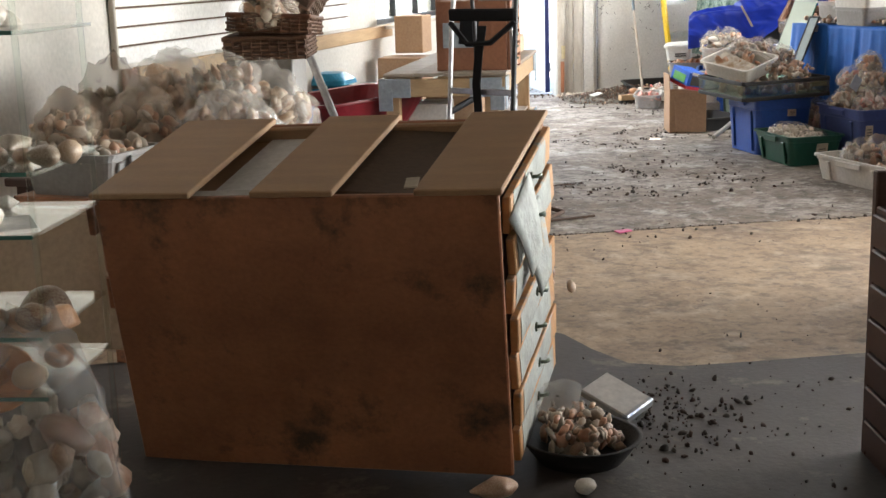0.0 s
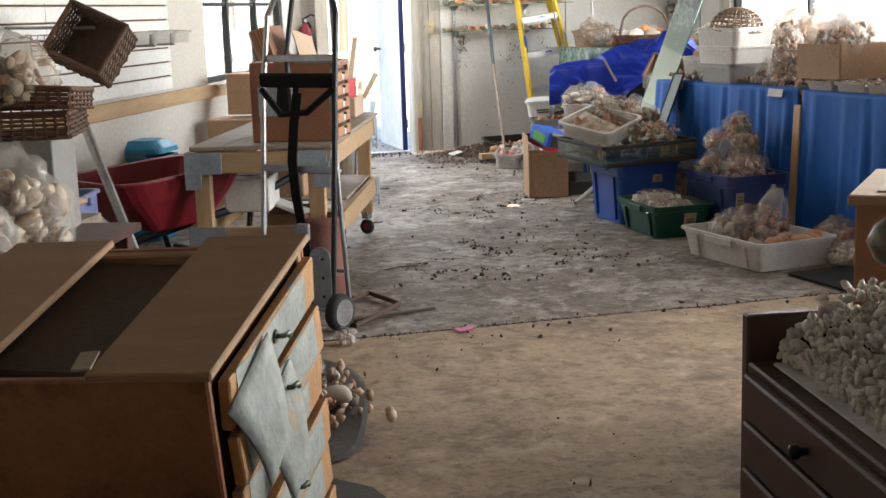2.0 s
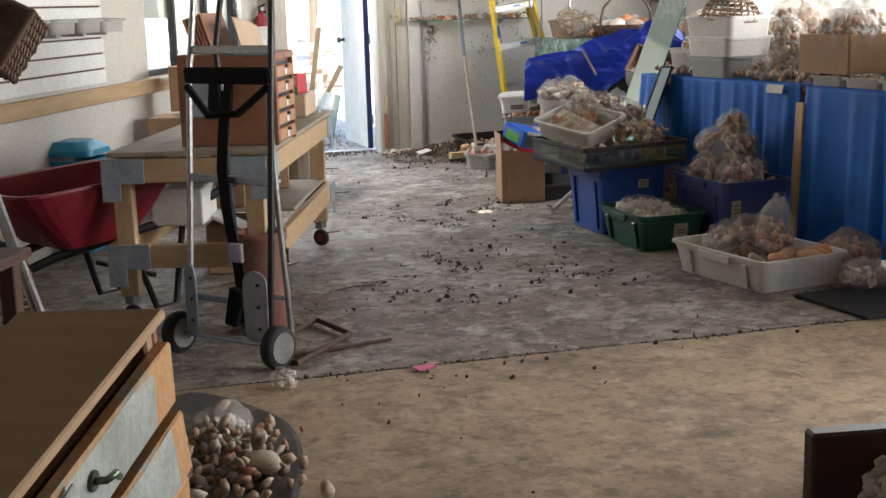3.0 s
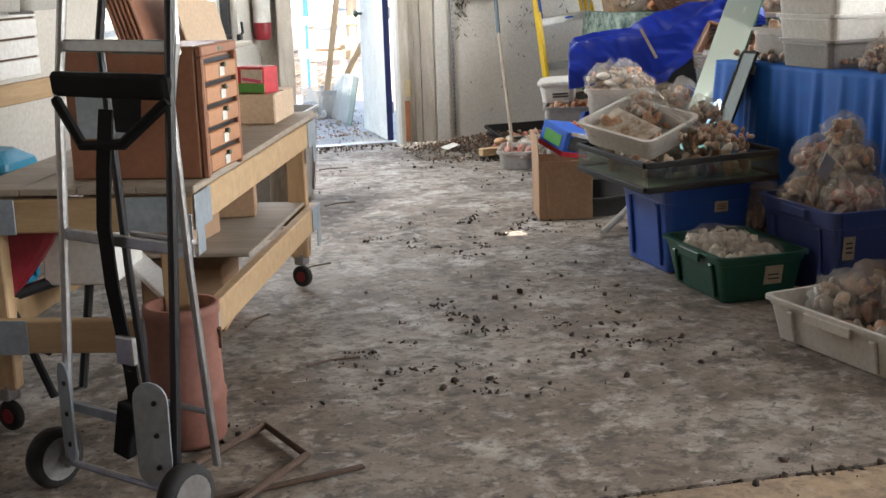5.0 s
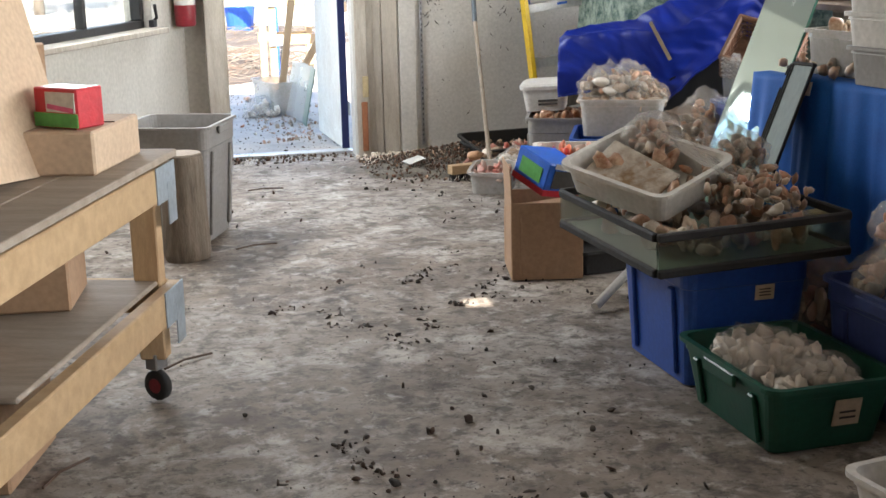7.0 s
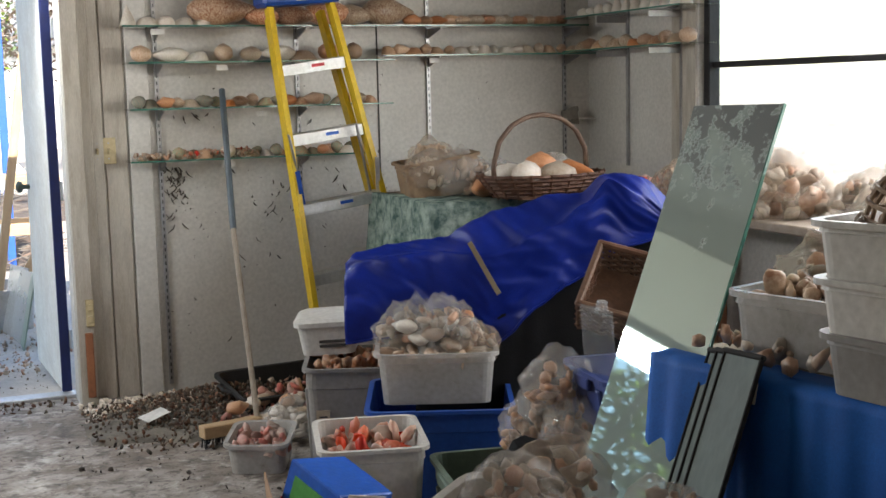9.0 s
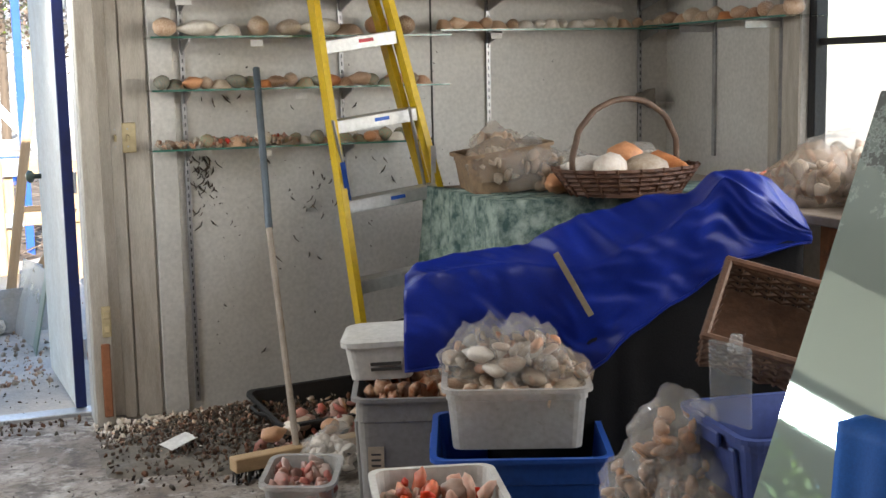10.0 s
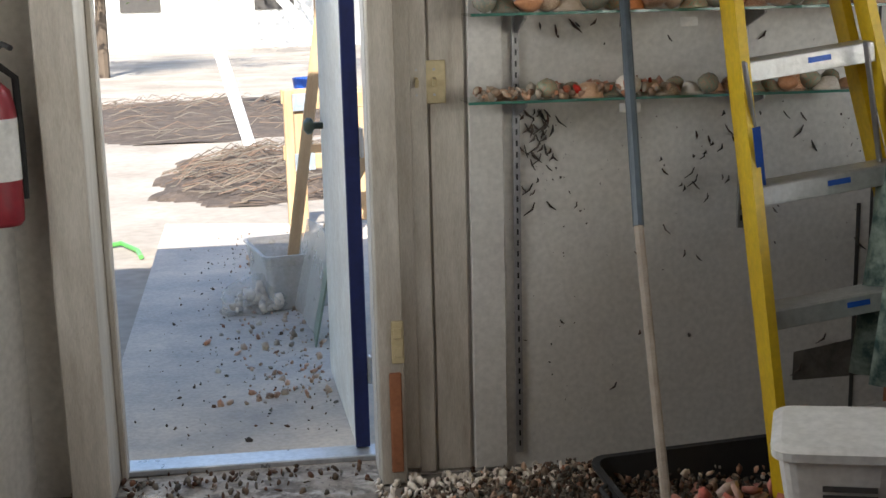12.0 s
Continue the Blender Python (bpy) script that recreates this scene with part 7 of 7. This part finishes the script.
# ---- glass shelves with shells on the far wall ----
STRIPS = (2.162, 2.83, 3.505, 4.27)
t = thing("shelf_track", "perforated metal shelf tracks on the wall", "shelf track", kind="structure")
for x, z0 in zip(STRIPS, (0.05, 0.7, 1.15, 1.05)):
    part("track", blk((0.02, 0.012, CEIL_Z - 0.1 - z0), (x, WALL_Y - 0.008 - (0.022 if x < 2.1 else 0), (CEIL_Z - 0.1 + z0) / 2), (0, 0, 0), 0.001), METAL, t)
    slot = None
    for k in range(int((1.9 - z0) / 0.032)):
        mm = pose(x, WALL_Y - 0.0155, z0 + 0.03 + k * 0.032)
        if slot is None:
            slot = part("slot", blk((0.005, 0.002, 0.016), (0, 0, 0), (0, 0, 0), 0), BLACKM, t, m=mm)
        else:
            share("slot", slot, t, mm)
for y in (9.72, 9.24):
    part("track", blk((0.012, 0.02, 1.3), (RIGHT_X - 0.008, y, 1.65), (0, 0, 0), 0.001), METAL, t)


def glass_shelf(x0, x1, z, depth, label, brackets, y1=WALL_Y - 0.02):
    t = thing("glass_shelf", label, "shelf", group="glass wall shelves")
    part("glass", blk((x1 - x0, depth, 0.007), ((x0 + x1) / 2, y1 - depth / 2, z), (0, 0, 0), 0.001), GLASS, t)
    part("edge", blk((x1 - x0, 0.003, 0.0075), ((x0 + x1) / 2, y1 - depth - 0.002, z), (0, 0, 0), 0), GLASSEDGE, t)
    for x in brackets:
        part("bracket", loft(bmesh.new(), [[(x + dx, y1, z - 0.006), (x + dx, y1 - depth * 0.85, z - 0.006), (x + dx, y1 - depth * 0.85, z - 0.014), (x + dx, y1, z - 0.055)] for dx in (-0.003, 0.003)], True, True), METAL, t)
    return t


SH = ((1.99, 4.30, 1.705, 0.20), (2.01, 3.25, 1.545, 0.20), (3.21, 4.36, 1.565, 0.18), (2.01, 3.25, 1.340, 0.17), (2.00, 3.14, 1.108, 0.17))
for x0, x1, z, dp in SH:
    glass_shelf(x0, x1, z, dp, "glass wall shelf with rows of sea shells", [x for x in STRIPS if x0 < x < x1])
t = thing("glass_shelf", "glass shelf with shells on the side wall", "shelf", group="glass wall shelves")
for z in (1.74, 1.575):
    part("glass", blk((0.2, 1.1, 0.007), (RIGHT_X - 0.12, 9.48, z), (0, 0, 0), 0.001), GLASS, t)
    part("edge", blk((0.003, 1.1, 0.0075), (RIGHT_X - 0.222, 9.48, z), (0, 0, 0), 0), GLASSEDGE, t)
    for y in (9.72, 9.24):
        part("bracket", blk((0.17, 0.006, 0.03), (RIGHT_X - 0.1, y, z - 0.02)), METAL, t)
y0 = WALL_Y - 0.12
for k in range(5):
    shell("spike" if k == 0 else "clam", SHELLW, (2.03 + 0.082 * k, y0, 1.709), 0.085, "white", "on the upper glass shelf")
for k, (x, s) in enumerate(((2.46, 0.19), (2.66, 0.13), (2.80, 0.14), (2.98, 0.17), (3.08, 0.15), (3.26, 0.17))):
    shell("conch", SHELLB, (x, y0, 1.709), s, "large banded brown", "on the upper glass shelf", rnd.uniform(-30, 30))
for k in range(14):
    shell("conch", SHELLB if k > 3 else SHELLO, (3.40 + 0.062 * k, y0 + 0.02, 1.709), 0.075, "mottled brown", "on the upper glass shelf")
for k, mm in enumerate((SHELL, SHELLW, SHELLW, SHELL, SHELL, SHELLW, SHELL, SHELLO, SHELLB)):
    shell(("round", "conch", "clam", "round")[k % 4], mm, (2.08 + 0.125 * k, y0, 1.549), 0.105, "mixed cream", "on the second glass shelf")
for k in range(18):
    shell(("clam", "cone")[k % 2], SHELLO if k < 6 else (SHELLW if k < 12 else SHELL), (3.26 + 0.062 * k, y0, 1.569), 0.078, "orange to white", "on the second glass shelf")
for k in range(20):
    shell(("round", "clam", "conch")[k % 3], (SHELLG, SHELLB, SHELLG, SHELL, SHELLO)[(k * 7) % 5], (2.06 + 0.058 * k, y0 + 0.01 * (k % 2), 1.344), 0.072, "green and brown", "on the third glass shelf")
for k in range(24):
    shell(("round", "clam")[k % 2], (SHELLG, SHELLG, SHELLB, SHELLW, SHELLO)[(k * 3) % 5], (2.22 + 0.038 * k, y0 + 0.03 * ((k * 5) % 3 - 1), 1.112), rnd.uniform(0.055, 0.085), "polished green and red", "on the lowest glass shelf")
lumps_ob = lumps("shell_heap", [(2.03 + r3.random() * 0.55, y0 + r3.uniform(-0.06, 0.06), 1.118 + 0.02 * r3.random(), r3.uniform(0.008, 0.018)) for _ in range(170)], SHELLM, seed=61)
tagged(lumps_ob, "small loose shells on the lowest glass shelf", "shells", kind="stuff")
lumps_ob = lumps("shell_heap", [(2.25 + r3.random() * 0.35, y0 + r3.uniform(-0.05, 0.05), 1.125 + 0.02 * r3.random(), r3.uniform(0.012, 0.022)) for _ in range(50)], CORAL, seed=62)
tagged(lumps_ob, "red shell pieces on the lowest glass shelf", "shells", kind="stuff")
for k in range(12):
    shell("spike" if k > 3 else "round", SHELLW, (RIGHT_X - 0.13, 9.95 - 0.085 * k, 1.744), 0.07, "white", "on the upper side shelf")
    shell(("clam", "round")[k % 2], (SHELLB, SHELLB, SHELLO, SHELL)[k % 4], (RIGHT_X - 0.13, 9.97 - 0.088 * k, 1.579), 0.085, "dark red and orange", "on the lower side shelf")
for x, z, w in ((2.14, 1.69, 0.06), (2.42, 1.53, 0.05), (3.45, 1.55, 0.05), (2.44, 1.095, 0.06), (2.6, 1.32, 0.05)):
    t = thing("shelf_tag", "small white price tag on a shelf edge", "tag", pose(x, WALL_Y - 0.23 if z > 1.5 else WALL_Y - 0.2, z - 0.012, -12, 0, 0), "shelf tags")
    part("card", blk((w, 0.002, 0.025)), PAPER, t)
t = thing("fallen_wad", "tuft of dry grass and shells on the side bracket", "tuft", pose(4.28, WALL_Y - 0.05, 1.25))
part("tuft", wobble(ico(2, 0.05), 0.05, 14), DRYLEAF, t)
part("ledge", blk((0.2, 0.05, 0.008), (0.08, 0, -0.02)), WHITEP, t)
# spatter of mud on the wall panels
r4 = random.Random(77)
rows = []
for _ in range(230):
    x = r4.choice((r4.gauss(2.28, 0.08), r4.uniform(2.1, 3.3), r4.uniform(2.1, 4.3), r4.gauss(3.2, 0.06)))
    z = r4.choice((r4.gauss(0.95, 0.12), r4.uniform(0.15, 1.5)))
    rows.append((x, WALL_Y - 0.001, z, 0.0015 + 0.005 * r4.random() ** 2.5))
tagged(lumps("wall_spatter", rows, MUD, seed=78, squash=0.3), "specks of mud and dead leaves on the wall panels", "dirt", kind="stuff")
bm = bmesh.new()
for k in range(96):
    if k < 44:
        x, z = r4.gauss(2.235, 0.03), 1.07 - 0.27 * r4.random() ** 1.8
    elif k < 58:
        x, z = r4.gauss(2.72, 0.06), 1.02 - 0.22 * r4.random()
    elif k < 74:
        x, z = r4.uniform(2.1, 3.2), r4.choice((1.32, 1.09)) - 0.06 * r4.random()
    else:
        x, z = r4.uniform(2.1, 3.3), r4.uniform(0.2, 1.05)
    ln, a = r4.uniform(0.010, 0.040), r4.uniform(-1.2, 1.2)
    tube([(x, WALL_Y - 0.004, z), (x + ln * 0.4 * math.sin(a), WALL_Y - 0.012, z - ln * 0.5), (x + ln * math.sin(a * 1.8), WALL_Y - 0.005, z - ln)], [0.0015, r4.uniform(0.002, 0.0048), 0.001], 5, bm)
tagged(part("wall_litter", bm, MUD), "shrivelled dead leaves and mud strings stuck to the wall", "dirt", kind="stuff")
t = thing("wall_joint", "dark vertical joint between the wall panels", "trim", kind="structure")
part("joint", blk((0.012, 0.003, 0.75), (3.20, WALL_Y - 0.001, 0.38), (0, 0, 0), 0), INK, t)
part("joint", blk((0.008, 0.003, CEIL_Z), (3.24, WALL_Y - 0.001, 1.55 + 0.25), (0, 0, 0), 0), INK, t)
part("hole", wobble(blk((0.22, 0.006, 0.22), (3.12, WALL_Y - 0.001, 0.32), (0, 0, 0), 0.02), 0.02, 8), LITTER, t, "rotten dark hole in the wall panel")

# ---- outside ----
bm = bmesh.new()
bmesh.ops.create_grid(bm, x_segments=60, y_segments=60, size=150)
for v in bm.verts:
    v.co.z = -0.16
tagged(part("ground", bm, DIRTG), "dry pale ground with leaf litter", "ground", kind="structure")
bm = bmesh.new()
vs = [bm.verts.new(p) for p in ((0.86, 10.36, -0.17), (2.3, 10.36, -0.17), (2.0, 14.4, -0.17), (0.74, 14.7, -0.17))]
f = bm.faces.new(vs)
ex = bmesh.ops.extrude_face_region(bm, geom=[f])
for v in ex["geom"]:
    if isinstance(v, bmesh.types.BMVert):
        v.co.z = -0.012
tagged(part("path", bm, SLABO), "pale concrete path littered with shell bits outside the door", "path", kind="structure")
rows = [(r3.gauss(1.35, 0.28), r3.uniform(10.5, 14.2), -0.010, 0.003 + 0.010 * r3.random() ** 4) for _ in range(420)]
rows = [q for q in rows if 0.92 < q[0] < 1.75]
tagged(lumps("path_litter", rows, LITTER, seed=91, squash=0.5), "leaves and shell bits on the path", "litter", kind="stuff")


def mulch_bed(cx, cy, sx, sy, h, seed, label):
    """A low uneven bed of dark mulch with twigs."""
    r7 = random.Random(seed)
    bm = bmesh.new()
    bmesh.ops.create_grid(bm, x_segments=44, y_segments=44, size=1.0)
    for v in bm.verts:
        d = math.hypot(v.co.x, v.co.y) + 0.30 * noise.noise(v.co * 2.3 + Vector((seed, 0, 0)))
        z = h * max(0.0, 1 - d * d) * (0.7 + 0.6 * abs(noise.noise(v.co * 9)))
        v.co = Vector((cx + v.co.x * sx, cy + v.co.y * sy, -0.185 + (0.03 if d < 1 else 0.0) + z))
    tagged(part("mulch_bed", bm, MULCH), label, "mulch", kind="stuff")
    bm = bmesh.new()
    for _ in range(300):
        a, q = r7.uniform(0, 6.28), math.sqrt(r7.random()) * 1.0
        p = Vector((cx + sx * q * math.cos(a), cy + sy * q * math.sin(a), -0.14 + h * (1 - q * q)))
        b, ln = r7.uniform(-0.7, 0.7), r7.uniform(0.15, 0.6)
        tube([p, p + Vector((math.cos(b) * ln * 0.5, math.sin(b) * ln * 0.5, r7.uniform(0, 0.1))), p + Vector((math.cos(b) * ln, math.sin(b) * ln, r7.uniform(-0.03, 0.08)))], [0.006, 0.005, 0.002], 4, bm)
    tagged(part("yard_twigs", bm, DRYLEAF), "dry twigs and palm stalks on the mulch", "twigs", kind="stuff")


mulch_bed(0.4, 23.5, 3.4, 3.0, 0.12, 5, "wide bed of brown mulch and dry stalks in the yard")
mulch_bed(1.35, 17.8, 0.95, 1.7, 0.16, 9, "heap of brown mulch beside the path")
t = thing("garden_hose", "green garden hose on the ground beside the path", "hose")
part("hose", tube([(0.10, 14.1, -0.14), (0.25, 14.6, -0.14), (0.45, 14.75, -0.135), (0.58, 14.5, -0.14), (0.62, 14.3, -0.14)], 0.016, 7), PRINTG, t)
h = lumps("path_shells", [(r3.gauss(1.52, 0.14), r3.uniform(10.9, 13.6), -0.010 + 0.02 * r3.random() ** 3, 0.006 + 0.02 * r3.random() ** 3) for _ in range(380)], SHELLM, None, seed=95)
tagged(h, "broken shells and crumbs along the open door", "shells", kind="stuff")
t = thing("saw_horse", "orange wooden trestle frame with steel plates outside the door", "trestle", pose(1.80, 14.3, -0.012, 0, 0, 8))
for x in (-0.22, 0.22):
    for y in (-0.2, 0.2):
        part("leg", blk((0.06, 0.05, 0.84), (x, y, 0.42)), PINEV, t)
for z in (0.80, 0.45):
    for y in (-0.225, 0.225):
        part("rail", blk((0.52, 0.035, 0.09), (0, y, z)), PINE, t)
    part("plate", blk((0.12, 0.004, 0.1), (-0.2, -0.247, z)), STEELP, t)
for k, (x, a, h, y) in enumerate(((1.50, 9, 1.75, 12.55), (1.54, 30, 0.75, 12.7))):
    t = thing("timber_prop", "bare timber board leaning beside the open door", "board", pose(x, y, -0.012, 0, a, 0))
    part("board", blk((0.055, 0.03, h), (0, 0, h / 2)), PINEV, t)
t = thing("clear_tote", "clear plastic tote on the path", "tote", pose(1.52, 12.5, -0.012, 0, 0, 12))
part("body", tub_mesh(0.34, 0.5, 0.26, 0.9), CLEARP, t)
part("label", blk((0.06, 0.003, 0.06), (0.08, -0.235, 0.12), (-5, 0, 0), 0), PRINTPINK, t)
for k in range(3):
    t = thing("glass_sheet", "pale sheet of glass leaning on the open door", "glass sheet", pose(1.60 - 0.02 * k, 11.75 + 0.2 * k, -0.01, 0, 12, 8 * k))
    part("sheet", blk((0.008, 0.30, 0.42), (0, 0, 0.21)), CLEARP if k else SAGE, t)
shell_bag((1.36, 12.3, -0.012), 0.13, 200, False, SHELLW, 1.4, 1, 0.7, "outside on the path")
t = thing("white_beam", "white painted beam leaning in the yard", "beam")
part("beam", blk((0.12, 0.12, 3.2), (0.85, 19.5, 1.2), (12, -14, 0)), SLAT, t)
part("beam", blk((0.12, 0.12, 3.0), (1.55, 22.5, 1.4), (20, -40, 0)), SLAT, t)
t = thing("yard_tarp", "heap of grey blue sheets in the far yard", "sheets", pose(-4.4, 48, -0.16))
part("heap", wobble(ico(3, 1.0), 0.5, 1.3), STEELP, t)
part("sheet", wobble(blk((2.2, 1.2, 0.25), (0.6, 0, 0.6)), 0.25, 1.5), CYAN, t)
t = thing("blue_bucket", "small blue bucket in the yard", "bucket", pose(1.95, 24, -0.16))
part("bucket", lathe([(0.2, 0), (0.26, 0.45), (0.25, 0.45), (0.19, 0.03)], 18), BLUE, t)
t = thing("blue_post", "blue painted post in the yard", "post", pose(1.85, 16.5, -0.16))
part("post", blk((0.07, 0.07, 3.0), (0, 0, 1.5)), BLUE, t)
t = thing("pale_house", "pale far house with a purple door across the yard", "house", pose(-1.5, 46, -0.16))
part("wall", blk((16, 6, 3.2), (0, 3, 1.6)), GRASSY, t)
part("roof", loft(bmesh.new(), [[(-8.6, -0.6, 3.2), (-8.6, 3, 5.2), (-8.6, 6.6, 3.2)], [(8.6, -0.6, 3.2), (8.6, 3, 5.2), (8.6, 6.6, 3.2)]], True, True), GREYP, t)
for x in (-5, -1, 3):
    part("window", blk((1.2, 0.05, 1.1), (x, -0.03, 1.7)), INK, t)


def tree(m, h, crown, n, material, seed):
    t = thing("tree", "leafy tree in the yard beyond the windows", "tree", m, "trees outside")
    r5 = random.Random(seed)
    part("trunk", tube([(0, 0, 0), (0.05, 0.03, h * 0.4), (-0.04, 0.08, h * 0.75)], [0.13, 0.10, 0.05], 9), BARK, t)
    for k in range(6):
        a = k * 1.05 + r5.random()
        part("limb", tube([(0, 0.03, h * (0.35 + 0.06 * k)), (crown * 0.5 * math.cos(a), crown * 0.5 * math.sin(a), h * (0.55 + 0.05 * k)), (crown * 0.8 * math.cos(a), crown * 0.8 * math.sin(a), h * (0.62 + 0.06 * k))], [0.05, 0.03, 0.012], 6), BARK, t)
    centres = [(r5.gauss(0, crown * 0.45), r5.gauss(0, crown * 0.45), h * r5.uniform(0.35, 1.0)) for _ in range(34)]
    vs, fs = [], []
    for _ in range(n):
        c = r5.choice(centres)
        p = Vector((r5.gauss(c[0], crown * 0.14), r5.gauss(c[1], crown * 0.14), r5.gauss(c[2], crown * 0.14)))
        q = Euler((r5.uniform(-0.9, 0.9), r5.uniform(-0.9, 0.9), r5.uniform(0, 6.3))).to_matrix()
        s = r5.uniform(0.05, 0.11)
        b = len(vs)
        vs += [tuple(p + q @ Vector(o) * s) for o in ((-1, 0, 0), (0, 0.45, 0.1), (1, 0, 0), (0, -0.45, 0.1))]
        fs.append((b, b + 1, b + 2, b + 3))
    me = bpy.data.meshes.new("crown")
    me.from_pydata(vs, [], fs)
    me.materials.append(material)
    o = new("crown", me)
    o.parent = t
    o["kind"] = "stuff"


for k, (x, y, h, c) in enumerate(((12.2, 5.0, 3.0, 1.5), (13.8, 8.6, 3.0, 1.6), (13.5, 12.5, 3.2, 1.8), (-4.2, 13.0, 3.6, 1.6), (-2.0, 33, 6.0, 2.6), (4.5, 30, 6.0, 2.6), (2.6, 40, 8, 3.4))):
    tree(pose(x, y, -0.16), h, c, 5200, LEAF if k % 3 != 2 else DRYLEAF, 300 + k)
tree(pose(-4.6, 12.6, -0.16), 5.6, 1.9, 5200, LEAF, 77)
tree(pose(-6.4, 12.2, -0.16), 5.0, 1.8, 4200, LEAF, 78)
